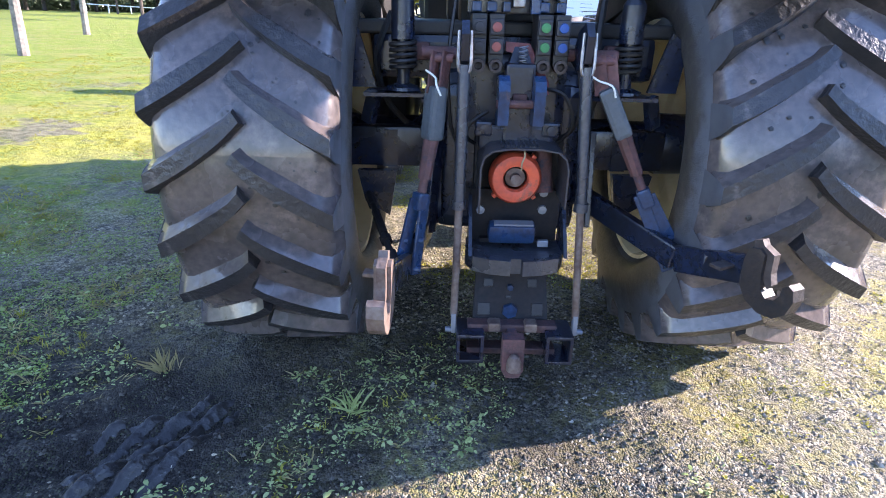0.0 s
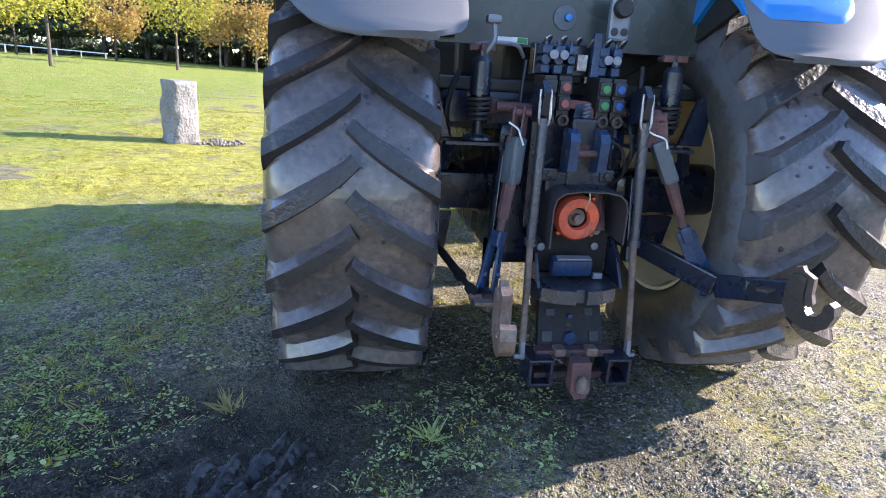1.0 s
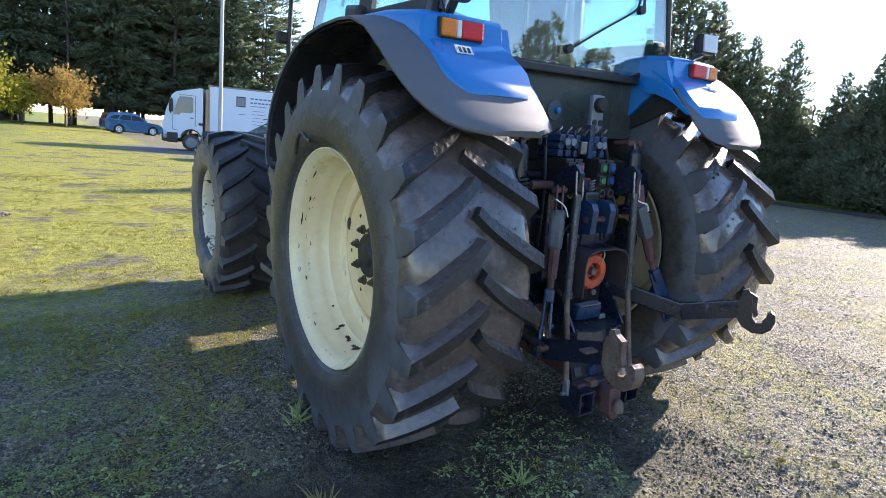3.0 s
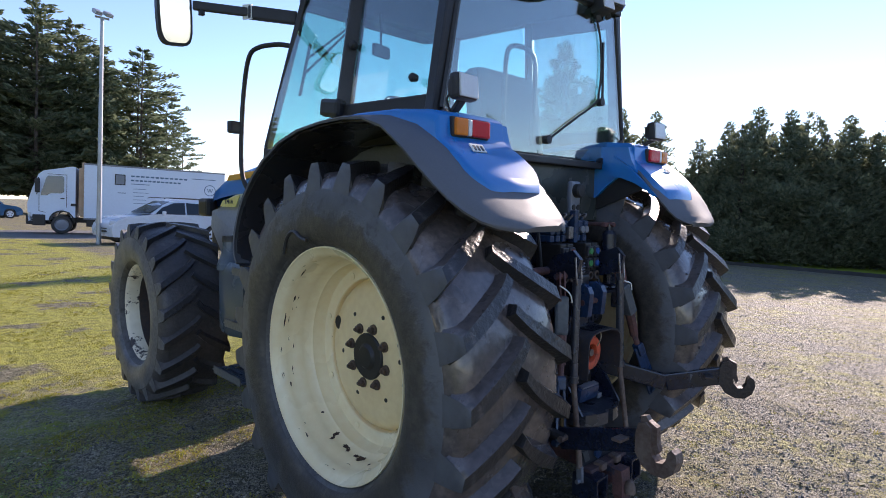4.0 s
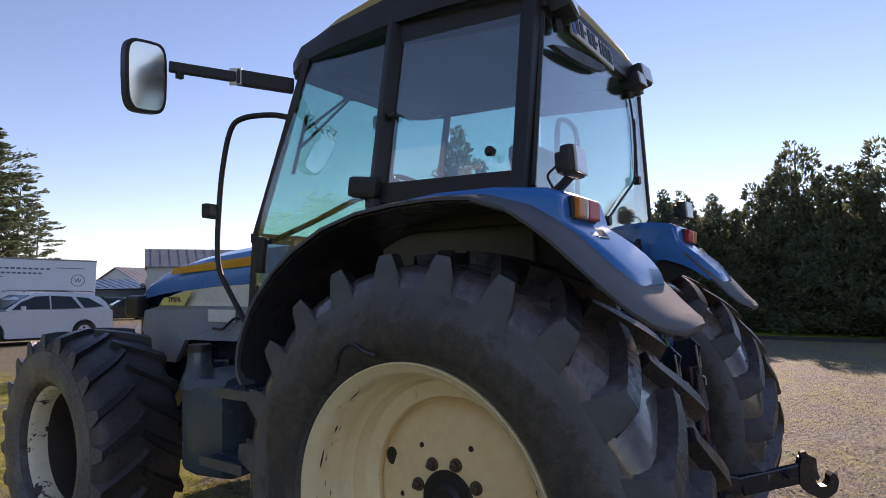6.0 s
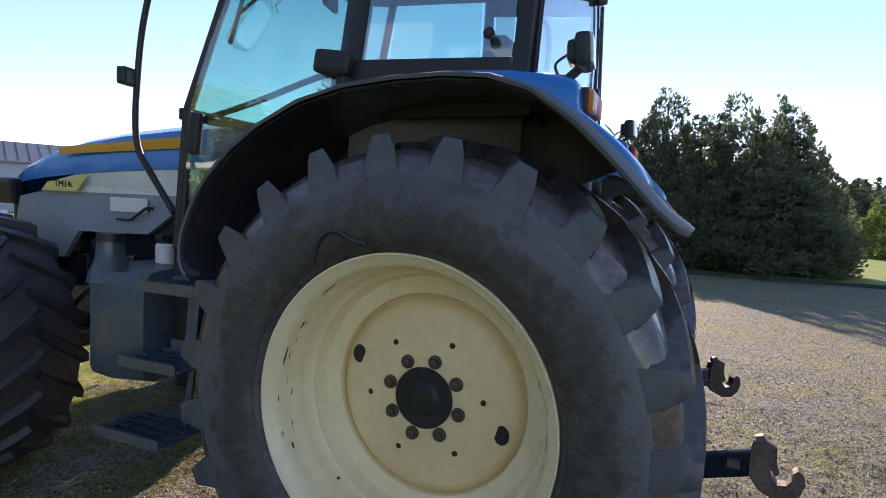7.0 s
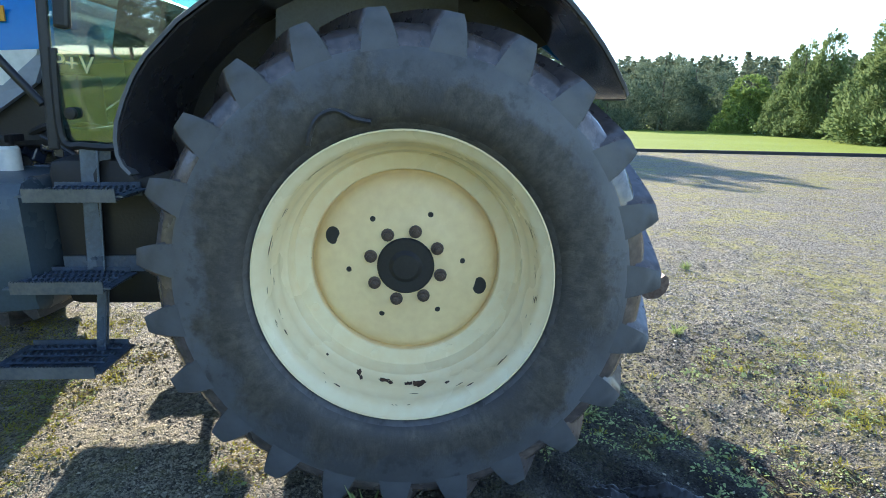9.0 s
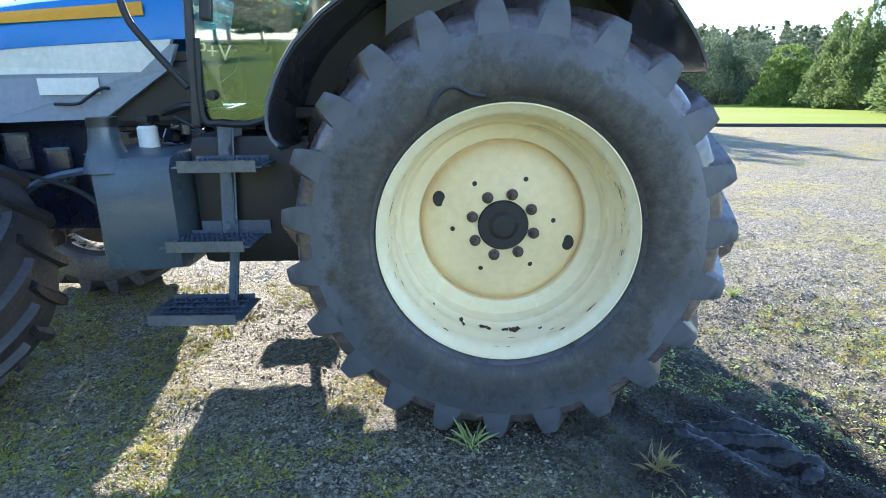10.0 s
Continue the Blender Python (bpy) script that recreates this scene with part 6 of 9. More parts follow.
# ---- inside the cab ----
bm = bm_new()
box(bm, (0.0, 0.22, 1.66), (0.52, 0.5, 0.14), bevel=0.05)
seat = part("seat", bm, M["seat"], tractor, "dark cloth driver's seat")
bm = bm_new()
box(bm, (0.0, 0.0, 1.96), (0.52, 0.12, 0.56), (-9, 0, 0), 0.055)
part("backrest", bm, M["seat"], seat)
bm = bm_new()
box(bm, (0.0, 0.25, 1.45), (0.4, 0.4, 0.3), bevel=0.03)
part("pedestal", bm, M["black"], seat)
for s in (-1, 1):
    bm = bm_new()
    box(bm, (s * 0.31, 0.2, 1.82), (0.07, 0.32, 0.05), bevel=0.02)
    part("armrest", bm, M["seat"], seat)
bm = bm_new()
tube(bm, [(-0.14, -0.1, 1.85), (-0.16, -0.12, 2.2), (-0.12, -0.12, 2.33), (0.05, -0.12, 2.33), (0.09, -0.12, 2.2), (0.09, -0.1, 1.85)], 0.013, 7)
part("seat_frame", bm, M["black"], seat, smooth=40)
bm = bm_new()
rod(bm, (0, 1.02, 1.55), (0, 0.75, 2.08), 0.04)
col = part("steering_column", bm, M["black"], tractor)
bm = bm_new()
wheel_m = pose(0, 0.74, 2.1, 33, 0, 0)
tube(bm, [wheel_m @ Vector((0.2 * math.cos(a), 0.2 * math.sin(a), 0)) for a in np.linspace(0, 2 * math.pi, 17)], 0.014, 7)
for a in (0.3, 2.4, 4.5):
    rod(bm, wheel_m @ Vector((0, 0, -0.02)), wheel_m @ Vector((0.2 * math.cos(a), 0.2 * math.sin(a), 0)), 0.012, seg=6)
part("steering_wheel", bm, M["black"], col, smooth=40)
bm = bm_new()
box(bm, (0, 1.14, 1.72), (0.6, 0.2, 0.3), (15, 0, 0), 0.05)
box(bm, (0.05, 1.15, 1.48), (0.62, 0.18, 0.34), bevel=0.04)
part("dashboard", bm, M["black"], tractor)
bm = bm_new()
box(bm, (0.47, 0.25, 1.65), (0.26, 0.7, 0.36), bevel=0.05)
part("side_console", bm, M["cab_grey"], tractor)
# added panel: hides the sunlit ground beyond the far door's lower glass
bm = bm_new()
slab(bm, [(0.72, 0.4, 1.3), (0.72, 1.24, 1.3), (0.71, 1.22, 1.74), (0.71, 0.4, 1.8)], (0.015, 0, 0))
part("sight_block", bm, M["black"], tractor, "added black panel blocking the bright view through the far door")
bm = bm_new()
box(bm, (0, 0.5, 1.3), (1.46, 1.5, 0.05), bevel=0.01)
part("cab_floor", bm, M["black"], tractor)
for s in (-1, 1):
    bm = bm_new()
    slab(bm, [(s * 0.66, 0.5, 1.3), (s * 0.6, -0.2, 1.3), (s * 0.6, -0.2, 1.9), (s * 0.7, 0.45, 1.86)], (-s * 0.02, 0, 0))
    part("wheel_arch_trim", bm, M["cab_grey"], tractor)
bm = bm_new()
box(bm, (-0.1, 0.97, 2.5), (0.16, 0.03, 0.08), (0, 0, 10), 0.02)
rod(bm, (-0.1, 0.97, 2.53), (-0.1, 0.98, 2.735), 0.008)
part("inner_mirror", bm, M["black"], tractor)

# slanting bar inside the door glass
bm = bm_new()
tube(bm, [(-0.7, 1.15, 1.83), (-0.7, 0.9, 1.89), (-0.7, 0.62, 1.97), (-0.69, 0.5, 1.99)], 0.013, 7)
part("door_bar", bm, M["black"], tractor, "black slanting bar inside the door", smooth=40)

# ---- steps and tanks ----
def step_tread(name, x0, x1, y0, y1, z):
    bm = bm_new()
    for a, b in (((x1, y0), (x1, y1)), ((x0, y0), (x1, y0)), ((x0, y1), (x1, y1))):
        beam(bm, (*a, z), (*b, z), 0.006 if a[0] == b[0] else 0.05, 0.05 if a[0] == b[0] else 0.006)
    t = part(name, bm, M["steel_blue"], tractor, "dark steel step tread with serrated bars")
    bm = bm_new()
    beam(bm, (x0, y0, z + 0.002), (x0, y1, z + 0.002), 0.007, 0.044, 0.002)
    for j in range(30):
        rod(bm, (x0 - 0.004, y0 + (y1 - y0) * (j + 0.5) / 30, z + 0.024), (x0 + 0.004, y0 + (y1 - y0) * (j + 0.5) / 30, z + 0.024), 0.0045, seg=6)
    part("front_rail", bm, M["step_zinc"], t, "pale toothed steel rail")
    bm = bm_new()
    box(bm, ((x0 + x1) / 2, (y0 + y1) / 2, z - 0.014), (abs(x1 - x0) - 0.012, y1 - y0 - 0.01, 0.005))
    part("pan", bm, M["steel_blue"], t)
    bar = None
    for k in range(4):
        x = x0 + (x1 - x0) * (k + 0.5) / 4
        m = pose(x, (y0 + y1) / 2, z + 0.004)
        if bar is None:
            bm = bm_new()
            box(bm, (0, 0, 0), (0.022, y1 - y0 - 0.012, 0.006))
            for j in range(14):
                box(bm, (0, (j / 13 - 0.5) * (y1 - y0 - 0.04), 0.006), (0.02, 0.008, 0.01))
            bar = part("tread_bar", bm, M["steel_blue"], t, at=m)
        else:
            again(bar, m, t)


M["steel_blue"] = mat("step_steel", (0.11, 0.145, 0.195), 0.36, 0.35, (0.08, 0.088, 0.098), 8, 60, 0.7, 0.3, spots=(0.2, 0.2, 0.2), spot_scale=16, spot_at=0.6, band=0.1)
M["tank"] = mat("tank_plastic", (0.07, 0.092, 0.108), 0.27, 0, (0.048, 0.062, 0.074), 4, 80, 0.6, 0.08, spots=(0.12, 0.12, 0.12), spot_scale=4, spot_at=0.6, band=0.2)
step_tread("step", -0.955, -0.77, 0.975, 1.285, 1.108)
step_tread("step", -0.965, -0.77, 1.055, 1.375, 0.785)
step_tread("step", -0.99, -0.74, 1.115, 1.485, 0.475)
bm = bm_new()
beam(bm, (-0.735, 1.14, 1.27), (-0.752, 1.17, 0.76), 0.014, 0.1, 0.003)
beam(bm, (-0.75, 1.125, 1.27), (-0.765, 1.155, 0.78), 0.05, 0.008, 0.002)
beam(bm, (-0.75, 1.165, 0.8), (-0.768, 1.205, 0.46), 0.014, 0.042, 0.003)
beam(bm, (-0.762, 1.15, 0.8), (-0.78, 1.19, 0.46), 0.026, 0.008, 0.002)
box(bm, (-0.76, 1.15, 0.82), (0.012, 0.3, 0.06))
part("step_bracket", bm, M["steel_blue"], tractor, "blue steel step bracket")
bm = bm_new()
rows = []
for y, x0, x1, z0, z1 in ((1.345, -0.78, -0.45, 0.68, 1.12), (1.37, -0.85, -0.43, 0.65, 1.15), (1.55, -0.88, -0.42, 0.645, 1.15), (1.68, -0.87, -0.42, 0.65, 1.16), (1.715, -0.82, -0.45, 0.69, 1.13)):
    rows.append([(x0, y, z0 + 0.05), (x0, y, z1 - 0.06), (x0 + 0.03, y, z1 - 0.015), (x0 + 0.1, y, z1), (x1, y, z1), (x1, y, z0), (x0 + 0.06, y, z0), (x0 + 0.015, y, z0 + 0.015), (x0, y, z0 + 0.05)])
R = strip(bm, rows)
for r in (R[0], R[-1]):
    bm.faces.new(r[:-1])
bmesh.ops.remove_doubles(bm, verts=bm.verts, dist=0.0005)
fuel = part("fuel_tank", bm, M["tank"], tractor, "dark moulded fuel tank with a raised filler neck", smooth=40)
bm = bm_new()
neck = [(1.08, 0.1), (1.12, 0.09), (1.15, 0.078), (1.18, 0.067), (1.22, 0.06), (1.265, 0.057)]
lathe(bm, [(z, r) for z, r in neck], 24, m=Matrix.Translation((-0.8, 1.64, 0)) @ Matrix(((0, 0, 1, 0), (0, 1, 0, 0), (1, 0, 0, 0), (0, 0, 0, 1))))
part("filler_neck", bm, M["tank"], fuel, smooth=50)
bm = bm_new()
rod(bm, (-0.8, 1.64, 1.262), (-0.8, 1.64, 1.3), 0.06, 0.058, 20)
part("filler_cap", bm, M["black"], fuel, "black filler cap", smooth=40)
bm = bm_new()
box(bm, (-0.6, 1.0, 0.93), (0.3, 0.66, 0.58), bevel=0.06)
part("step_tank", bm, M["black"], tractor, "black moulded tank behind the steps", smooth=40)
bm = bm_new()
box(bm, (0.63, 1.43, 0.885), (0.38, 0.56, 0.57), bevel=0.07)
part("right_tank", bm, M["tank"], tractor, "black moulded tank", smooth=40)
# the same kind of steps hang on the other side
step_tread("step", 0.99, 0.74, 1.115, 1.485, 0.475)
step_tread("step", 0.965, 0.77, 1.055, 1.375, 0.785)
bm = bm_new()
beam(bm, (0.75, 1.17, 0.95), (0.768, 1.215, 0.46), 0.014, 0.055, 0.003)
beam(bm, (0.735, 1.14, 1.27), (0.752, 1.17, 0.76), 0.014, 0.1, 0.003)
part("step_bracket", bm, M["steel_blue"], tractor, "blue steel step bracket")
bm = bm_new()
rod(bm, (-0.55, 1.585, 1.1), (-0.55, 1.585, 1.235), 0.044, seg=24)
rod(bm, (-0.55, 1.585, 1.235), (-0.55, 1.585, 1.247), 0.044, 0.036, seg=24)
oilf = part("oil_filter", bm, M["white_label"], tractor, "white oil filter canister", smooth=40)
bm = bm_new()
rod(bm, (-0.55, 1.585, 1.245), (-0.55, 1.585, 1.285), 0.03, seg=16)
box(bm, (-0.53, 1.585, 1.275), (0.12, 0.05, 0.03), bevel=0.006)
part("filter_head", bm, M["black"], oilf, "black casting the filter screws into", smooth=40)
# pipes and hoses between the engine and the cab
for k, pts in enumerate(([(-0.42, 2.3, 1.02), (-0.5, 2.0, 0.95), (-0.55, 1.8, 0.85), (-0.5, 1.6, 0.8)], [(-0.4, 2.5, 0.8), (-0.45, 2.2, 0.98), (-0.4, 1.9, 1.04), (-0.36, 1.5, 1.1)], [(-0.3, 1.75, 1.24), (-0.36, 1.55, 1.22), (-0.42, 1.4, 1.26), (-0.45, 1.3, 1.22)], [(-0.3, 1.8, 1.18), (-0.4, 1.55, 1.3), (-0.48, 1.38, 1.33), (-0.4, 1.25, 1.3)], [(-0.46, 1.5, 1.28), (-0.5, 1.4, 1.24), (-0.52, 1.3, 1.18), (-0.46, 1.22, 1.1)], [(-0.66, 1.24, 1.27), (-0.68, 1.2, 1.2), (-0.66, 1.14, 1.16), (-0.6, 1.12, 1.2)])):
    bm = bm_new()
    tube(bm, pts, (0.014, 0.02, 0.012, 0.016, 0.009, 0.008)[k], 7)
    part("hose", bm, M["black"] if k != 1 else M["steel_blue"], tractor, smooth=40)
bm = bm_new()
for k in range(5):
    box(bm, (-0.4 + 0.02 * k, 1.42 + 0.06 * k, 1.19 + 0.025 * ((k * 7) % 3)), (0.06, 0.05, 0.06), (8 * k, 0, 14 * k), 0.008)
part("valve_block", bm, M["navy"], tractor)
bm = bm_new()
box(bm, (-0.3, 1.6, 1.38), (0.2, 0.5, 0.3), bevel=0.03)
part("air_box", bm, M["black"], tractor)
# steering ram, hub casing and a hose at the front axle
for s in (-1, 1):
    bm = bm_new()
    rod(bm, (s * 0.2, FY - 0.2, 0.66), (s * 0.62, FY - 0.18, 0.66), 0.022)
    part("steering_ram", bm, M["steel"], tractor, smooth=40)

# ---- rear axle, hitch and linkage ----
bm = bm_new()
box(bm, (0, -0.02, 0.84), (0.52, 0.62, 0.56), bevel=0.05)
box(bm, (0, -0.3, 0.98), (0.36, 0.22, 0.5), bevel=0.04)
part("rear_housing", bm, M["navy"], tractor, "navy rear transmission housing")
for s in (-1, 1):
    bm = bm_new()
    lathe(bm, [(s * 0.24, 0.16), (s * 0.3, 0.13), (s * 0.36, 0.1), (s * 0.6, 0.093), (s * 0.66, 0.13), (s * 0.86, 0.125)], 24, m=Matrix.Translation((0, 0, 0.847)))
    box(bm, (s * 0.47, -0.09, 0.835), (0.38, 0.08, 0.165), bevel=0.015)
    part("axle_housing", bm, M["navy"], tractor, "navy rear axle trumpet housing", smooth=35)
    bm = bm_new()
    box(bm, (s * 0.47, -0.138, 0.83), (0.06, 0.012, 0.15))
    part("axle_strap", bm, M["navy"], tractor)
    bm = bm_new()
    slab(bm, [(s * 0.44, -0.2, 0.75), (s * 0.6, -0.2, 0.75), (s * 0.57, -0.2, 0.62), (s * 0.47, -0.2, 0.56)], (0, 0.04, 0))
    part("stabiliser_bracket", bm, M["navy"], tractor)
    # cab spring and damper standing on its bracket
    sx = -0.395 if s < 0 else 0.37
    bm = bm_new()
    rod(bm, (sx, -0.43, 1.265), (sx, -0.43, 1.385), 0.04, 0.038, 20)
    rod(bm, (sx, -0.43, 1.385), (sx, -0.43, 1.405), 0.038, 0.026, 16)
    rod(bm, (sx, -0.43, 1.4), (sx, -0.43, 1.44), 0.016, seg=10)
    rod(bm, (sx, -0.43, 1.08), (sx, -0.43, 1.27), 0.022, seg=12)
    damp = part("cab_damper", bm, M["navy"], tractor, "dark cab suspension damper", smooth=35)
    bm = bm_new()
    n = 5.5
    tube(bm, [(sx + 0.042 * math.cos(a), -0.43 + 0.042 * math.sin(a), 1.165 + 0.1 * a / (n * 2 * math.pi)) for a in np.linspace(0, n * 2 * math.pi, 56)], 0.0075, 6)
    part("coil_spring", bm, M["black"], damp, smooth=40)
    bm = bm_new()
    slab(bm, [(sx - 0.13, -0.5, 1.095), (sx + 0.1, -0.5, 1.095), (sx + 0.08, -0.34, 1.095), (sx - 0.13, -0.34, 1.095)], (0, 0, -0.012))
    lathe(bm, [(0, 0.06), (0.01, 0.058), (0.02, 0.03)], 20, m=pose(sx, -0.43, 1.1, 0, -90, 0))
    part("spring_plate", bm, M["navy"], damp)
    bm = bm_new()
    beam(bm, (sx - 0.1 * (1 if s < 0 else -1), -0.42, 1.09), (sx + s * 0.13, -0.4, 0.98), 0.03, 0.05, 0.004)
    slab(bm, [(sx + s * 0.16, -0.38, 1.3), (sx + s * 0.1, -0.38, 1.1), (sx + s * 0.2, -0.38, 1.1), (sx + s * 0.22, -0.38, 1.26)], (0, 0.02, 0))
    part("spring_bracket", bm, M["navy"], damp)
    bm = bm_new()
    beam(bm, (sx - 0.05, -0.42, 1.435), (sx + 0.05, -0.42, 1.435), 0.026, 0.026, 0.005)
    rod(bm, (sx, -0.46, 1.435), (sx, -0.3, 1.435), 0.012)
    part("top_mount", bm, M["rust"], damp)
    # rockshaft end and lift arm
    bm = bm_new()
    rod(bm, (s * 0.14, -0.44, 1.225), (s * 0.33, -0.44, 1.225), 0.02, seg=16)
    box(bm, (s * 0.35, -0.36, 1.225), (0.09, 0.06, 0.06), bevel=0.012)
    part("rock_shaft", bm, M["rust"], tractor, "rusty red lift shaft", smooth=35)
    lx = -0.19 if s < 0 else 0.195
    bm = bm_new()
    slab(bm, [(lx - 0.011, -0.6, 1.21), (lx - 0.011, -0.62, 1.29), (lx - 0.011, -0.58, 1.33), (lx - 0.011, -0.48, 1.3), (lx - 0.011, -0.4, 1.2), (lx - 0.011, -0.5, 1.18)], (0.024, 0, 0))
    soften(bm, 0.006)
    part("lift_arm", bm, M["navy"], tractor, "dark curved lift arm")
    bm = bm_new()
    tube(bm, [(lx - 0.018, -0.6, 1.3), (lx - 0.02, -0.61, 1.2), (lx - 0.01, -0.61, 1.175), (lx + 0.01, -0.61, 1.175), (lx + 0.02, -0.61, 1.2), (lx + 0.018, -0.6, 1.3)], 0.0055, 7)
    part("shackle", bm, M["steel"], tractor, "grey steel shackle", smooth=40)
    # long hitch lift rod, thick above and thin below
    bx = -0.2 if s < 0 else 0.238
    mx = -0.192 if s < 0 else 0.226
    bm = bm_new()
    rod(bm, (lx, -0.6, 1.2), (mx, -0.6, 0.74), 0.0195, seg=18)
    rod(bm, (mx, -0.6, 0.755), (mx, -0.6, 0.725), 0.025, seg=18)
    upper = part("hitch_lift_rod", bm, M["steel_dark"], tractor, "long steel hitch lift rod", smooth=35)
    bm = bm_new()
    rod(bm, (mx, -0.6, 0.73), (bx, -0.655, 0.34), 0.0135, seg=14)
    part("rod_end", bm, M["hook"], upper, "thin worn rod", smooth=35)
    bm = bm_new()
    beam(bm, (bx, -0.655, 0.35), (bx, -0.66, 0.275), 0.018, 0.03, 0.004)
    rod(bm, (bx - 0.03, -0.66, 0.285), (bx + 0.03, -0.66, 0.285), 0.01, seg=10)
    part("rod_eye", bm, M["zinc"], upper)

# levelling links: clevis, grey sleeve, rusty barrel and forked foot
for s, pts in ((-1, ((-0.262, -0.56, 1.215), (-0.277, -0.58, 1.115), (-0.29, -0.59, 0.965), (-0.312, -0.61, 0.83), (-0.324, -0.62, 0.765), (-0.37, -0.66, 0.5))), (1, ((0.255, -0.56, 1.215), (0.278, -0.57, 1.12), (0.345, -0.58, 0.985), (0.408, -0.58, 0.855), (0.44, -0.59, 0.785), (0.585, -0.62, 0.52)))):
    P = [Vector(p) for p in pts]
    bm = bm_new()
    rod(bm, P[2], P[3], 0.026, 0.022, 8)
    rod(bm, P[3], P[4] + (P[4] - P[3]) * 0.2, 0.015, seg=12)
    link = part("levelling_link", bm, M["rust"], tractor, "rusty red levelling link", smooth=30)
    bm = bm_new()
    for d in (-0.018, 0.018):
        beam(bm, P[0] + Vector((d, 0, 0.02)), P[1] + Vector((d, 0, -0.01)), 0.008, 0.045, 0.003)
    rod(bm, P[0] + Vector((-0.035, 0, 0)), P[0] + Vector((0.035, 0, 0)), 0.014, seg=12)
    part("clevis", bm, M["rust"], link)
    bm = bm_new()
    beam(bm, P[1] + (P[1] - P[2]) * 0.1, P[2] - (P[1] - P[2]) * 0.05, 0.062, 0.058, 0.014)
    part("sleeve", bm, M["sleeve"], link, "grey plastic sleeve")
    bm = bm_new()
    tube(bm, [P[0] + Vector((-0.05, -0.03, -0.035)), P[0] + Vector((-0.02, -0.045, -0.055)), P[1] + Vector((0.0, -0.045, 0.025)), P[1] + Vector((0.015, -0.045, -0.01))], 0.0035, 5)
    part("tie_strap", bm, M["white_label"], link, "pale plastic tie strap")
    bm = bm_new()
    for d in (-0.022, 0.022):
        beam(bm, P[4] + Vector((d * 0.7, 0, 0)), P[5] + Vector((d * 1.35, 0, 0)), 0.011, 0.044, 0.003)
        q = P[4].lerp(P[5], 0.55) + Vector((d * 1.2, 0, 0))
        rod(bm, q - Vector((0.011, 0, 0)), q + Vector((0.011, 0, 0)), 0.012, seg=8)
    beam(bm, P[4] + (P[3] - P[4]) * 0.3, P[4] + (P[5] - P[4]) * 0.15, 0.045, 0.045, 0.008)
    rod(bm, P[5] + Vector((-0.05, 0, 0.02)), P[5] + Vector((0.05, 0, 0.02)), 0.014, seg=12)
    part("fork", bm, M["navy_light"], link, "worn blue forked foot")

# lower arms with claw hooks
CLAW = [(0.0, 0.045), (0.012, 0.09), (0.05, 0.1), (0.07, 0.085), (0.072, 0.02), (0.082, -0.035), (0.105, -0.06), (0.135, -0.055), (0.152, -0.03), (0.155, 0.0), (0.172, 0.016), (0.192, 0.004), (0.2, -0.035), (0.185, -0.085), (0.145, -0.118), (0.09, -0.122), (0.035, -0.095), (0.0, -0.045)]
for s, pts, m_hook in ((-1, ((-0.27, -0.2, 0.6), (-0.37, -0.66, 0.53), (-0.4, -1.03, 0.645)), "hook"), (1, ((0.24, -0.25, 0.72), (0.54, -0.7, 0.6), (0.655, -0.93, 0.665)), "navy_dark")):
    P = [Vector(p) for p in pts]
    bm = bm_new()
    beam(bm, P[0], P[1], 0.035, 0.085, 0.008)
    beam(bm, P[1], P[2] + (P[2] - P[1]).normalized() * 0.03, 0.032, 0.09, 0.008)
    arm = part("lower_link", bm, M["navy"], tractor, "dark steel lower link arm")
    d = (P[2] - P[1])
    d.z = 0
    d.normalize()
    side = d.cross(Vector((0, 0, 1)))
    bm = bm_new()
    c = P[2] - side * 0.024
    slab(bm, [c + d * 0.84 * u + Vector((0, 0, 0.84 * v)) for u, v in CLAW], side * 0.048)
    soften(bm, 0.007)
    part("claw_hook", bm, M[m_hook], arm, "worn steel claw hook")
    bm = bm_new()
    c2 = P[2] - side * 0.013
    slab(bm, [c2 + d * u + Vector((0, 0, v)) for u, v in ((0.015, 0.07), (0.012, 0.1), (0.035, 0.108), (0.045, 0.092), (0.08, 0.075), (0.082, 0.02), (0.092, -0.012), (0.08, -0.028), (0.062, 0.0), (0.06, 0.06))], side * 0.026)
    soften(bm, 0.004)
    part("hook_latch", bm, M["hook"] if s < 0 else M["hook_dark"], arm, "worn steel latch")
    bm = bm_new()
    beam(bm, c - d * 0.05 + side * 0.03, c - d * 0.05 + side * 0.1, 0.04, 0.012, 0.003)
    part("latch_lug", bm, M["hook"] if s < 0 else M["hook_dark"], arm)
# check chain and stabiliser on the near side
bm = bm_new()
A, B = Vector((-0.55, -0.25, 0.67)), Vector((-0.405, -0.7, 0.552))
rod(bm, A, B, 0.012, seg=10)
for k0, k1, r in ((0.05, 0.2, 0.02), (0.3, 0.62, 0.017), (0.66, 0.72, 0.022), (0.86, 1.0, 0.021)):
    rod(bm, A.lerp(B, k0), A.lerp(B, k1), r, seg=8)
stab = part("stabiliser", bm, M["matt_black"], tractor, "black threaded stabiliser bar", smooth=40)
bm = bm_new()
rod(bm, B + Vector((-0.03, 0, 0)), B + Vector((0.035, 0, 0)), 0.013, seg=10)
part("pin", bm, M["hook"], stab)
bm = bm_new()
beam(bm, (-0.26, -0.34, 1.05), (-0.3, -0.4, 0.56), 0.02, 0.06, 0.004)
part("side_plate", bm, M["navy"], tractor)
bm = bm_new()
beam(bm, (0.3, -0.34, 0.95), (0.3, -0.4, 0.6), 0.02, 0.06, 0.004)
part("side_plate", bm, M["navy"], tractor)

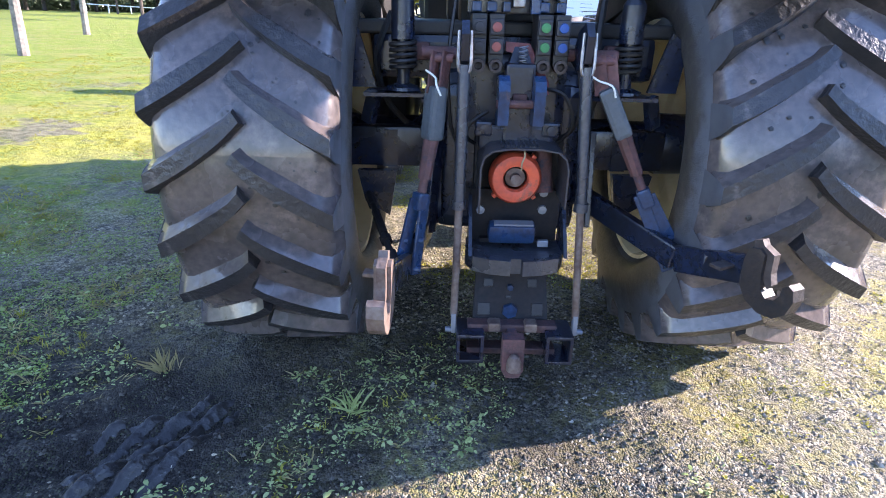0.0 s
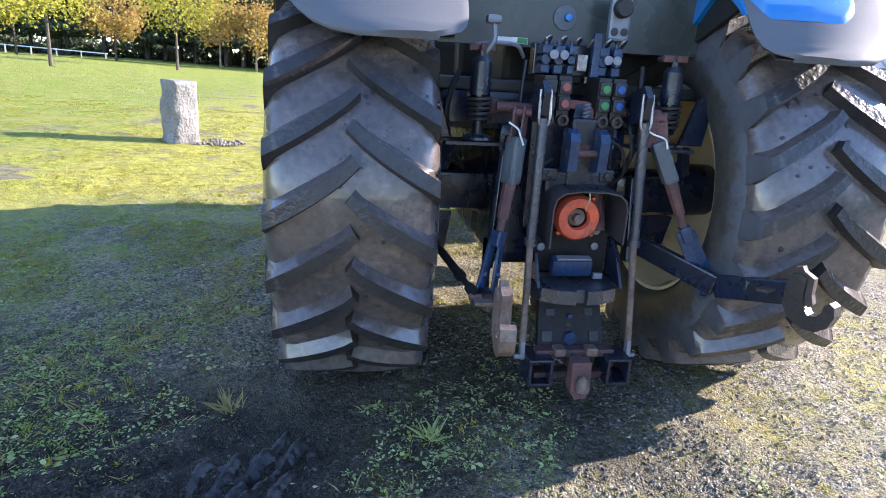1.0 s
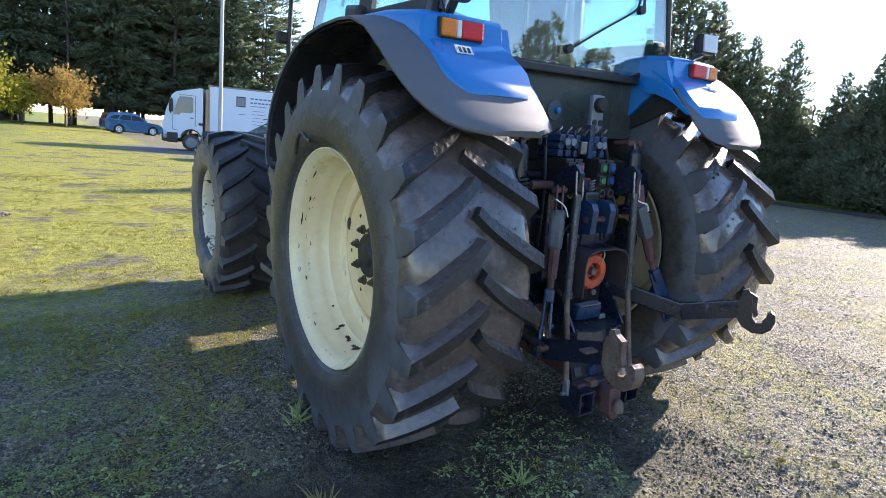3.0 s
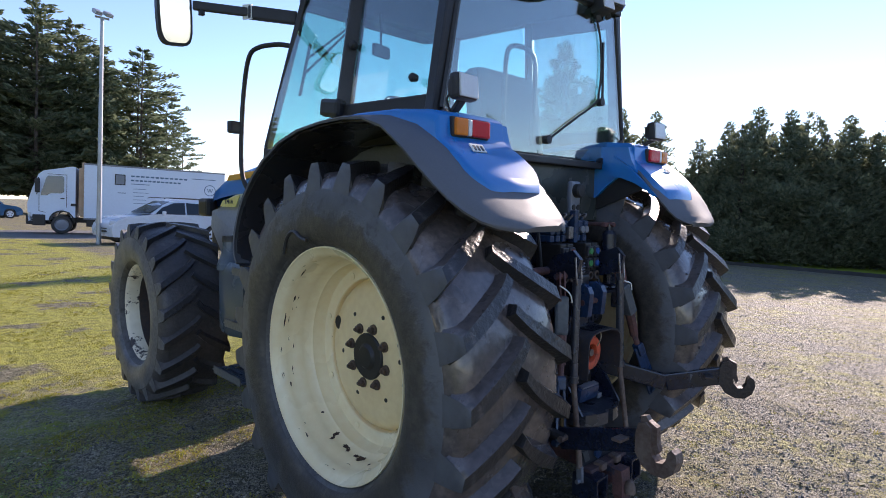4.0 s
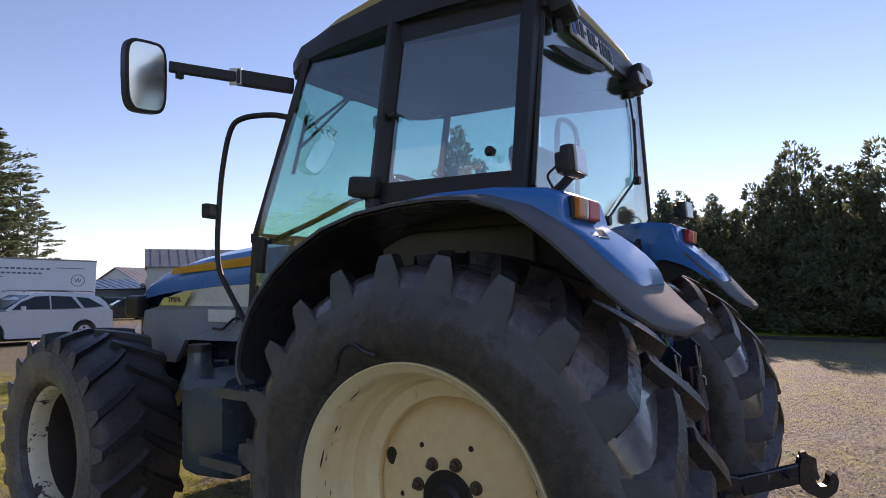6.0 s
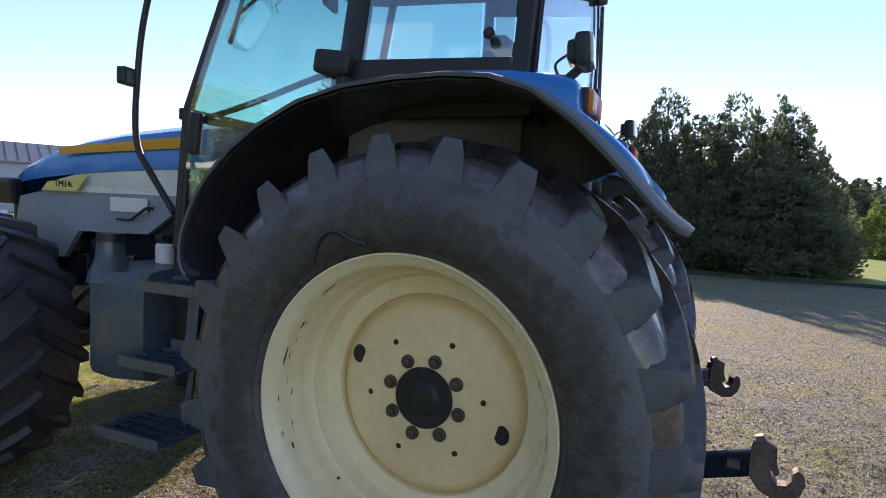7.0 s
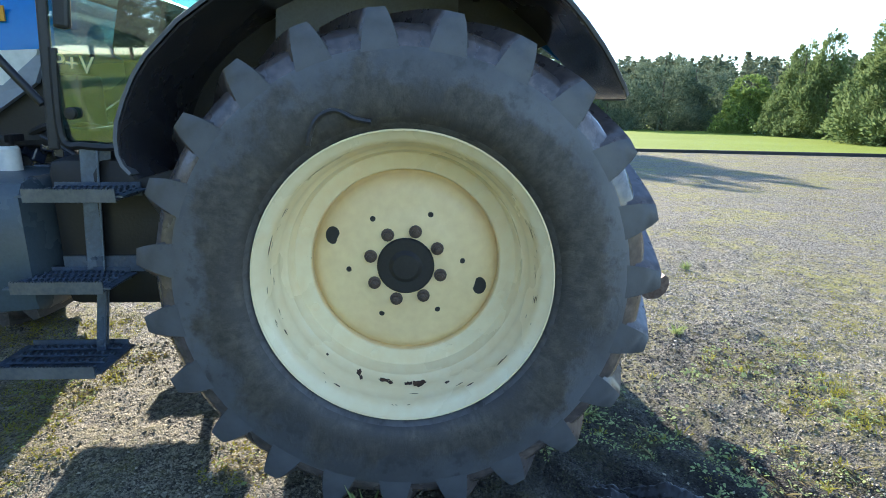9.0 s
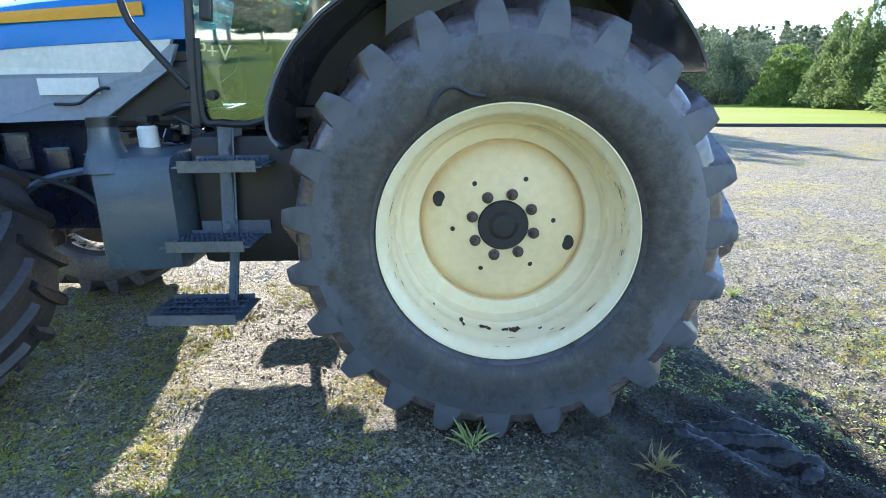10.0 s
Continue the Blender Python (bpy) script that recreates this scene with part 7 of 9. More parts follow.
# top link bracket
bm = bm_new()
box(bm, (0.0, -0.47, 1.06), (0.1, 0.1, 0.28), bevel=0.012)
box(bm, (0.0, -0.46, 0.955), (0.26, 0.1, 0.09), bevel=0.015)
slab(bm, [(-0.05, -0.5, 1.16), (0.05, -0.5, 1.16), (0.02, -0.46, 1.25), (-0.02, -0.46, 1.25)], (0, 0.05, 0))
brk = part("top_link_bracket", bm, M["navy"], tractor, "dark cast top link bracket")
for x in (-0.058, 0.058):
    bm = bm_new()
    slab(bm, [(x - 0.018, -0.5, 1.0), (x - 0.018, -0.59, 1.01), (x - 0.018, -0.6, 1.12), (x - 0.018, -0.585, 1.15), (x - 0.018, -0.55, 1.165), (x - 0.018, -0.5, 1.16)], (0.036, 0, 0))
    soften(bm, 0.007)
    part("cheek", bm, M["navy_light"], brk)
bm = bm_new()
rod(bm, (-0.08, -0.56, 1.075), (0.08, -0.56, 1.075), 0.014, seg=12)
box(bm, (0, -0.52, 1.08), (0.05, 0.03, 0.05), bevel=0.008)
part("pin", bm, M["rust"], brk)
for x in (-0.115, 0.115):
    bm = bm_new()
    box(bm, (x, -0.5, 0.985), (0.06, 0.04, 0.05), bevel=0.008)
    lathe(bm, [(0, 0.016), (0.008, 0.015), (0.009, 0.0001)], 12, m=pose(x, -0.52, 0.985, 0, 0, -90))
    part("lug_plate", bm, M["navy"], brk)
bm = bm_new()
tube(bm, [(0.005 + 0.013 * math.cos(a), -0.5 + 0.013 * math.sin(a), 1.2 + 0.055 * a / 25) for a in np.linspace(0, 25, 34)], 0.003, 5)
part("small_spring", bm, M["zinc"], brk, smooth=40)
bm = bm_new()
slab(bm, [(0.03, -0.46, 1.26), (-0.05, -0.46, 1.265), (-0.05, -0.46, 1.235), (0.02, -0.46, 1.22), (0.06, -0.5, 1.12), (0.1, -0.5, 1.1), (0.1, -0.48, 1.14)], (0, 0.03, 0))
part("red_casting", bm, M["faded_red"], tractor, "faded red casting")

# hydraulic couplers with coloured caps
for x, caps in ((-0.142, ("black_cap", "black_cap")), (-0.085, ("red_cap", "red_cap")), (0.072, ("green_cap", "green_cap")), (0.13, ("blue_cap", "blue_cap"))):
    bm = bm_new()
    box(bm, (x, -0.42, 1.27), (0.05, 0.14, 0.16), bevel=0.005)
    val = part("hydraulic_coupler", bm, M["black"], tractor, "black hydraulic coupler with coloured caps")
    for z, c in ((1.31, caps[0]), (1.25, caps[1])):
        bm = bm_new()
        box(bm, (x, -0.495, z), (0.046, 0.022, 0.05), bevel=0.006)
        part("flap", bm, M["black_cap"], val)
        bm = bm_new()
        lathe(bm, [(0, 0.016), (0.006, 0.015), (0.007, 0.0001)], 14, m=pose(x, -0.506, z, 0, 0, -90))
        part("cap", bm, M[c], val)
    bm = bm_new()
    lathe(bm, [(0, 0.023), (0.04, 0.022), (0.041, 0.013), (0.02, 0.011), (0.02, 0.0001)], 18, m=pose(x, -0.47, 1.19, 0, 0, -90))
    part("socket", bm, M["hook_dark"], val)
# spool valves above
bm = bm_new()
box(bm, (-0.01, -0.33, 1.41), (0.34, 0.06, 0.12), bevel=0.006)
spool = part("spool_valve_bank", bm, M["navy"], tractor, "bank of blue stacked spool valves")
for x, w in ((-0.15, 0.05), (-0.1, 0.05), (-0.05, 0.04), (0.075, 0.05), (0.13, 0.05)):
    bm = bm_new()
    box(bm, (x, -0.375, 1.442), (w * 0.78, 0.13, 0.034), bevel=0.008)
    rod(bm, (x, -0.43, 1.408), (x, -0.32, 1.408), w * 0.36, seg=14)
    box(bm, (x, -0.365, 1.372), (w * 0.66, 0.13, 0.032), bevel=0.005)
    rod(bm, (x, -0.41, 1.456), (x, -0.41, 1.478), 0.007, seg=8)
    part("spool_valve", bm, M["navy_light"], spool)
bm = bm_new()
box(bm, (0.045, -0.42, 1.43), (0.032, 0.03, 0.16), bevel=0.004)
part("spool_lever", bm, M["navy_light"], spool)
for x, z in ((-0.125, 1.425), (-0.085, 1.425), (0.09, 1.415), (0.125, 1.415)):
    bm = bm_new()
    lathe(bm, [(0, 0.018), (0.012, 0.017), (0.013, 0.0001)], 16, m=pose(x, -0.435, z, 0, 0, -90))
    part("plug", bm, M["zinc"], spool)
bm = bm_new()
box(bm, (-0.012, -0.43, 1.4), (0.04, 0.03, 0.06), bevel=0.005)
part("white_block", bm, M["steel"], spool)
for k in range(6):
    x = -0.16 + 0.06 * k
    bm = bm_new()
    tube(bm, [(x, -0.4, 1.46), (x + 0.01, -0.42, 1.485), (x + 0.03, -0.4, 1.49), (x + 0.035, -0.34, 1.46)], 0.006, 6)
    part("pipe", bm, M["steel"], spool, smooth=40)
# trailer socket, label and sensor
bm = bm_new()
box(bm, (0.155, -0.34, 1.575), (0.085, 0.03, 0.17), bevel=0.012)
sock = part("trailer_socket", bm, M["zinc"], tractor, "grey trailer socket plate")
bm = bm_new()
lathe(bm, [(0, 0.036), (0.03, 0.036), (0.04, 0.03), (0.041, 0.0001)], 22, m=pose(0.155, -0.35, 1.61, 0, 0, -90))
part("socket_cap", bm, M["black"], sock)
for x in (0.135, 0.175):
    bm = bm_new()
    lathe(bm, [(0, 0.015), (0.006, 0.015), (0.0065, 0.0001)], 14, m=pose(x, -0.353, 1.525, 0, 0, -90))
    part("button", bm, M["black"], sock)
bm = bm_new()
tube(bm, [(0.155, -0.34, 1.49), (0.16, -0.36, 1.46), (0.13, -0.36, 1.43), (0.12, -0.34, 1.4)], 0.008, 6)
part("cable", bm, M["black"], sock, smooth=40)
bm = bm_new()
box(bm, (-0.245, -0.262, 1.475), (0.125, 0.004, 0.024))
lab = part("info_label", bm, M["white_label"], tractor, "white strip label")
bm = bm_new()
box(bm, (-0.205, -0.2655, 1.475), (0.04, 0.004, 0.02))
part("green_field", bm, M["green_cap"], lab)
bm = bm_new()
lathe(bm, [(0, 0.05), (0.003, 0.048), (0.004, 0.0001)], 28, m=pose(-0.03, -0.238, 1.575, 0, 0, -90))
cov = part("round_cover", bm, M["tank"], tractor, "round dusty access cover")
bm = bm_new()
lathe(bm, [(0, 0.016), (0.02, 0.014), (0.022, 0.0001)], 16, m=pose(-0.02, -0.24, 1.575, 0, 0, -90))
part("knob", bm, M["blue"], cov, "small blue knob")
bm = bm_new()
tube(bm, [(-0.42, -0.4, 1.445), (-0.34, -0.42, 1.455), (-0.26, -0.4, 1.45), (-0.22, -0.36, 1.41)], 0.008, 6)
tube(bm, [(-0.36, -0.42, 1.53), (-0.355, -0.43, 1.47), (-0.375, -0.43, 1.43), (-0.395, -0.42, 1.4)], 0.012, 7)
box(bm, (-0.36, -0.42, 1.535), (0.055, 0.05, 0.03), bevel=0.012)
part("drain_pipe", bm, M["zinc"], tractor, smooth=40)
for k, pts in enumerate(([(-0.22, -0.4, 1.4), (-0.24, -0.44, 1.2), (-0.23, -0.42, 1.0), (-0.2, -0.38, 0.9)], [(0.2, -0.45, 1.2), (0.21, -0.5, 1.08), (0.2, -0.46, 0.98), (0.17, -0.4, 0.94)], [(0.08, -0.48, 1.12), (0.15, -0.52, 1.1), (0.19, -0.5, 1.0), (0.15, -0.45, 0.93)], [(-0.1, -0.48, 1.04), (-0.16, -0.5, 1.0), (-0.17, -0.48, 0.95), (-0.14, -0.44, 0.92)], [(-0.45, -0.25, 1.35), (-0.5, -0.3, 1.2), (-0.47, -0.28, 1.05), (-0.4, -0.2, 0.95)], [(0.3, -0.3, 1.4), (0.28, -0.36, 1.25), (0.3, -0.34, 1.1), (0.27, -0.3, 0.95)])):
    bm = bm_new()
    tube(bm, pts, 0.007 if k < 4 else 0.012, 6)
    part("hose", bm, M["black"], tractor, smooth=40)

# power take-off with its guard and orange cap
bm = bm_new()
arch = [(-0.128, 0.72), (-0.128, 0.875), (-0.118, 0.912), (-0.09, 0.935), (-0.03, 0.945), (0.07, 0.945), (0.13, 0.935), (0.158, 0.912), (0.168, 0.875), (0.168, 0.74)]
strip(bm, [[(x, -0.42, z + 0.012), (x, -0.635, z)] for x, z in arch])
thicken(bm, 0.006)
guard = part("pto_guard", bm, M["grey_dark"], tractor, "arched dark steel guard", smooth=40)
rib = None
for k in range(9):
    m = pose(-0.055 + 0.015 * k, -0.55, 0.948)
    if rib is None:
        bm = bm_new()
        box(bm, (0, 0, 0), (0.005, 0.13, 0.006))
        rib = part("rib", bm, M["navy"], guard, at=m)
    else:
        again(rib, m, guard)
bm = bm_new()
box(bm, (0.02, -0.42, 0.8), (0.32, 0.05, 0.3), bevel=0.015)
part("pto_plate", bm, M["matt_black"], tractor)
bm = bm_new()
lathe(bm, [(0.0, 0.045), (0.01, 0.04), (0.03, 0.045), (0.034, 0.06), (0.03, 0.08), (0.012, 0.09), (-0.02, 0.092), (-0.04, 0.088), (-0.04, 0.045)], 40, closed=True, m=pose(0.0, -0.545, 0.825, 0, 0, -90))
cap = part("pto_cap", bm, M["orange"], tractor, "orange plastic shaft cap", smooth=40)
for a in (0.9, 3.9, 5.5):
    bm = bm_new()
    box(bm, (0.09 * math.cos(a), -0.54, 0.825 + 0.09 * math.sin(a)), (0.025, 0.03, 0.016), (0, -math.degrees(a), 0), 0.004)
    part("tab", bm, M["orange"], cap)
bm = bm_new()
rod(bm, (0, -0.44, 0.825), (0, -0.545, 0.825), 0.034, seg=20)
rod(bm, (0, -0.54, 0.825), (0, -0.575, 0.825), 0.018, seg=12)
part("pto_shaft", bm, M["hook"], tractor, "splined drive shaft stub", smooth=35)
bm = bm_new()
tube(bm, [(0.015, -0.6, 0.945), (0.02, -0.61, 0.915), (0.012, -0.61, 0.89), (0.014, -0.595, 0.862)], 0.003, 5)
part("cord", bm, M["straw_cord"], tractor, "frayed pale cord", smooth=40)
bm = bm_new()
rod(bm, (0.1, -0.46, 0.9), (0.11, -0.5, 0.76), 0.035, seg=14)
part("spool_can", bm, M["rust"], tractor, smooth=35)

# pick-up hitch frame below
bm = bm_new()
slab(bm, [(-0.15, -0.47, 0.56), (0.175, -0.47, 0.56), (0.175, -0.47, 0.76), (-0.15, -0.47, 0.76)], (0, 0.03, 0))
hf = part("hitch_plate", bm, M["matt_black"], tractor, "dark hitch back plate")
for x, z in ((-0.111, 0.685), (0.115, 0.755), (0.115, 0.69)):
    bm = bm_new()
    lathe(bm, [(0, 0.017), (0.014, 0.016), (0.015, 0.0001)], 8, m=pose(x, -0.475, z, 0, 0, -90))
    part("bolt", bm, M["zinc"], hf, "bright bolt head")
bm = bm_new()
lip = [(-0.16, -0.46), (-0.165, -0.58), (-0.14, -0.64), (-0.08, -0.67), (-0.012, -0.682), (-0.008, -0.66), (0.028, -0.66), (0.032, -0.682), (0.1, -0.67), (0.16, -0.64), (0.185, -0.58), (0.18, -0.46)]
slab(bm, [(x, y, 0.565) for x, y in lip], (0, 0, -0.055))
soften(bm, 0.008)
part("hitch_lip", bm, M["steel_dark"], tractor, "worn curved steel hitch lip")
for x in (-0.155, 0.18):
    bm = bm_new()
    slab(bm, [(x, -0.46, 0.56), (x, -0.63, 0.56), (x, -0.55, 0.68), (x, -0.47, 0.74)], (0.012, 0, 0))
    part("gusset", bm, M["navy"], hf)
bm = bm_new()
box(bm, (0.0, -0.545, 0.625), (0.17, 0.06, 0.075), (12, 0, 0), 0.02)
part("hitch_roller", bm, M["navy_light"], tractor, "blue steel cross block", smooth=40)
bm = bm_new()
box(bm, (0.005, -0.56, 0.662), (0.14, 0.03, 0.008), (14, 0, 0), 0.002)
part("shim", bm, M["zinc"], tractor)
bm = bm_new()
box(bm, (0.115, -0.55, 0.585), (0.04, 0.02, 0.025), bevel=0.004)
part("latch_pull", bm, M["zinc"], tractor)
bm = bm_new()
slab(bm, [(-0.12, -0.56, 0.49), (0.135, -0.56, 0.49), (0.145, -0.635, 0.3), (-0.13, -0.635, 0.3)], (0, 0.03, 0.012))
dp = part("drop_plate", bm, M["matt_black"], tractor, "dark slotted drop plate")
for x, z, w, h in ((-0.075, 0.44, 0.035, 0.03), (0.085, 0.44, 0.035, 0.03), (-0.09, 0.35, 0.045, 0.045), (0.105, 0.35, 0.04, 0.045), (0.0, 0.392, 0.02, 0.012)):
    bm = bm_new()
    yy = -0.56 - (0.49 - z) * 0.395 - 0.003
    box(bm, (x, yy, z), (w, 0.006, h), (-21, 0, 0), 0.0025)
    part("slot", bm, M["black"], dp)
for z, r in ((0.425, 0.013), (0.345, 0.03)):
    bm = bm_new()
    yy = -0.56 - (0.49 - z) * 0.395
    lathe(bm, [(0, r), (0.014, r * 0.95), (0.015, 0.0001)], 6, m=pose(0.005, yy, z, 21, 0, -90))
    part("bolt", bm, M["navy_light"], dp)
bm = bm_new()
slab(bm, [(-0.11, -0.5, 0.49), (0.125, -0.5, 0.49), (0.125, -0.5, 0.58), (-0.11, -0.5, 0.58)], (0, 0.06, 0))
part("hitch_neck", bm, M["matt_black"], tractor)
# draw bar and its cross frame with two open pockets
bm = bm_new()
beam(bm, (-0.15, -0.66, 0.305), (0.17, -0.66, 0.305), 0.05, 0.03, 0.005)
beam(bm, (-0.15, -0.66, 0.215), (0.17, -0.66, 0.215), 0.06, 0.025, 0.005)
xf = part("draw_frame", bm, M["rust_dark"], tractor, "rusty draw bar cross frame")
for x in (-0.14, 0.175):
    bm = bm_new()
    for dx, dz, w, h in ((-0.042, 0, 0.012, 0.11), (0.042, 0, 0.012, 0.11), (0, 0.05, 0.09, 0.012), (0, -0.05, 0.09, 0.012)):
        box(bm, (x + dx, -0.675, 0.25 + dz), (w, 0.13, h), bevel=0.003)
    part("pocket", bm, M["navy"], xf, "open square pocket")
for x in (-0.055, 0.075):
    bm = bm_new()
    box(bm, (x, -0.675, 0.315), (0.045, 0.05, 0.035), bevel=0.008)
    part("boss", bm, M["hook"], xf)
bm = bm_new()
beam(bm, (0.008, -0.1, 0.32), (0.008, -0.74, 0.265), 0.035, 0.075, 0.006)
slab(bm, [(-0.03, -0.72, 0.31), (0.046, -0.72, 0.31), (0.046, -0.73, 0.19), (0.03, -0.735, 0.165), (-0.014, -0.735, 0.165), (-0.03, -0.73, 0.19)], (0, -0.05, 0))
bar = part("draw_bar", bm, M["rust"], tractor, "rusty red draw bar")
bm = bm_new()
lathe(bm, [(0, 0.026), (0.03, 0.026), (0.055, 0.016), (0.065, 0.0001)], 16, m=pose(0.01, -0.795, 0.205, 0, -90, 0))
part("tow_pin", bm, M["hook"], bar, "worn tow pin", smooth=35)

# ---- standing stone ----
def standing_stone():
    bm = bm_new()
    bmesh.ops.create_cube(bm, size=1, matrix=pose(0, 0, 0.41) @ Matrix.Diagonal((0.44, 0.46, 1.04, 1)))
    bmesh.ops.subdivide_edges(bm, edges=bm.edges, cuts=14, use_grid_fill=True)
    for v in bm.verts:
        k = 1 - 0.12 * max(0, v.co.z)
        v.co.x *= k
        v.co.y *= k
        n = noise.fractal(v.co * 3.1, 1.0, 2.0, 4)
        e = (abs(v.co.x) / 0.25) ** 6 * (abs(v.co.y) / 0.17) ** 6
        v.co -= Vector((v.co.x, v.co.y, 0)) * 0.1 * min(e, 1)
        if v.co.x < -0.15:
            v.co.x += 0.06 * n
        v.co += Vector((n, noise.fractal(v.co * 4 + Vector((7, 0, 0)), 1.0, 2.0, 3), 0.3 * n)) * 0.022
    ob = part("standing_stone", bm, M["stone"], smooth=True)
    tagged(ob, "rough grey upright boulder standing on the grass", "stone")
    ob.matrix_world = stand(-3.66, 6.95, 42)
    return ob


standing_stone()
bm = bm_new()
for k in range(130):
    a, r = random.random() * 6.28, random.random() ** 0.6
    s = 0.012 + 0.022 * random.random()
    bmesh.ops.create_icosphere(bm, subdivisions=1, radius=s, matrix=pose(-3.15 + 0.45 * r * math.cos(a), 7.0 + 0.35 * r * math.sin(a), ground_z(-3.4, 7) + s * 0.3, 60 * random.random(), 50 * random.random(), 0))
tagged(part("rubble", bm, M["rubble"]), "small stones lying beside the boulder", "stones", kind="stuff")


# ---- vehicles ----
def road_wheel(root, x, y, r, w, side, rim_mat):
    bm = bm_new()
    lathe(bm, [(-w / 2, r * 0.66), (-w / 2, r * 0.93), (-w * 0.38, r), (w * 0.38, r), (w / 2, r * 0.93), (w / 2, r * 0.66)], 28, closed=True)
    t = part("wheel", bm, M["black"], root, smooth=40, at=pose(x, y, r))
    bm = bm_new()
    o = 1 if x > 0 else -1
    lathe(bm, [(o * -w * 0.3, r * 0.66), (o * w * 0.44, r * 0.67), (o * w * 0.4, r * 0.6), (o * w * 0.3, r * 0.55), (o * w * 0.36, r * 0.2), (o * w * 0.36, 0.001)], 24)
    rim = part("rim", bm, rim_mat, t, smooth=30)
    if rim_mat == M["car_silver"]:
        for k in range(5):
            a = 2 * math.pi * k / 5 + 0.3
            bm = bm_new()
            lathe(bm, [(0, r * 0.13), (o * 0.004, r * 0.12), (o * 0.004, 0.001)], 10, m=Matrix.Translation((o * w * 0.34, -r * 0.4 * math.cos(a), r * 0.4 * math.sin(a))))
            part("opening", bm, M["black"], t)
    return t


def car(name, label, paint, L, W, H, wr, base, front, hood_z, at, rz, estate=True, rails=False, sleek=False):
    """A car along local y, nose at +y. Parts: body, cabin, windows, wheels, lamps."""
    root = thing(name, label, "car")
    f, r = L / 2, -L / 2
    wf, wb = f - front, f - front - base
    sill = wr * 0.62
    bonnet = hood_z
    # body side outline with wheel openings
    out = [(r + 0.05, sill + 0.1), (r, sill + 0.3), (r + 0.02, bonnet * 0.98), (r + 0.12, bonnet + 0.06), (wf - 0.75, bonnet + 0.05), (f - 0.5, bonnet - 0.1), (f - 0.2, bonnet - 0.22), (f - 0.06, bonnet - 0.38), (f, sill + 0.3), (f - 0.05, sill + 0.05)]
    arch = []
    for c in (wf, wb):
        arch.append([(c + (wr + 0.06) * math.cos(a), wr + (wr + 0.06) * math.sin(a)) for a in np.linspace(-0.25, math.pi + 0.25, 13)])
    line = out + [p for p in arch[0] if p[1] > sill - 0.02] + [(wf - wr - 0.12, sill), (wb + wr + 0.12, sill)] + [p for p in arch[1] if p[1] > sill - 0.02]
    bm = bm_new()
    for s in (-1, 1):
        slab(bm, [(s * W / 2, y, z) for y, z in line], (-s * 0.18, 0, 0))
    soften(bm, 0.035, 2, 50)
    top = [(-W / 2 + 0.16, 0), (W / 2 - 0.16, 0)]
    rows = [[(x, y, z) for x in np.linspace(-W / 2 + 0.12, W / 2 - 0.12, 5)] for y, z in [(r + 0.03, sill + 0.05)] + out[1:-1] + [(f - 0.05, sill + 0.05)]]
    strip(bm, rows)
    body = part("body", bm, paint, root, smooth=35)
    # cabin
    cab = [(r + 0.08, bonnet + 0.02), (r + (0.28 if estate else 0.75), H - 0.05), (r + (0.6 if estate else 1.2), H), (0.1, H), (wf - 1.35, H - 0.06), (wf - 0.62, bonnet + 0.03)]
    if sleek:
        cab = [(r + 0.06, bonnet + 0.02), (r + 0.2, bonnet + 0.3), (r + 0.42, H - 0.16), (r + 0.7, H - 0.07), (r + 1.2, H - 0.015), (-0.55, H), (-0.05, H - 0.01), (0.2, H - 0.06), (wf - 0.95, H - 0.24), (wf - 0.42, bonnet + 0.03)]
    bm = bm_new()
    rows = []
    for y, z in cab:
        t = (z - bonnet) / (H - bonnet)
        w = W / 2 - 0.05 - 0.16 * max(t, 0)
        rows.append([(-w, y, z), (-w * 0.5, y, z + 0.012 * t), (0, y, z + 0.02 * t), (w * 0.5, y, z + 0.012 * t), (w, y, z)])
    R = strip(bm, rows)
    for k in (0, -1):
        edge = [r_[k] for r_ in R]
        bm.faces.new(edge if k else edge[::-1])
    part("cabin", bm, paint, root, smooth=30)
    # side windows, windscreen and rear window
    cuts = [] if sleek else [(r + 0.42, r + 1.02), (r + 1.1, 0.02), (0.1, wf - 0.95)]
    for s in (-1, 1):
        if sleek:
            # front and rear door glass and the slanting quarter light
            for shape in (((-0.25, 0.06), (0.9, 0.05), (0.62, 0.3), (0.18, 0.49), (-0.25, 0.52)), ((-1.28, 0.09), (-0.31, 0.06), (-0.31, 0.52), (-0.98, 0.5)), ((-2.08, 0.16), (-1.4, 0.1), (-1.12, 0.49), (-1.55, 0.46))):
                bm = bm_new()
                slab(bm, [(s * (W / 2 - 0.042 - 0.16 * dz / (H - bonnet)), y, bonnet + dz) for y, dz in shape], (s * 0.012, 0, 0))
                part("window", bm, M["car_glass"], root)
            bm = bm_new()
            tube(bm, [(s * (W / 2 - 0.036), 0.92, bonnet + 0.05), (s * (W / 2 - 0.036), -0.3, bonnet + 0.055), (s * (W / 2 - 0.036), -1.4, bonnet + 0.095), (s * (W / 2 - 0.036), -2.1, bonnet + 0.15)], 0.012, 5)
            part("waist_trim", bm, M["zinc"], root)
        for a, b in cuts:
            def inset(y, t):
                z = bonnet + 0.08 + (H - bonnet - 0.2) * t
                w = W / 2 - 0.045 - 0.16 * (z - bonnet) / (H - bonnet)
                return (s * w, y, z)
            ta = 0.95
            yb = b - (0.42 if b > wf - 1.2 else 0)
            ya = a + (0.16 if a < r + 0.5 else 0)
            bm = bm_new()
            slab(bm, [inset(a, 0), inset(b, 0), inset(yb, ta), inset(ya, ta)], (s * 0.012, 0, 0))
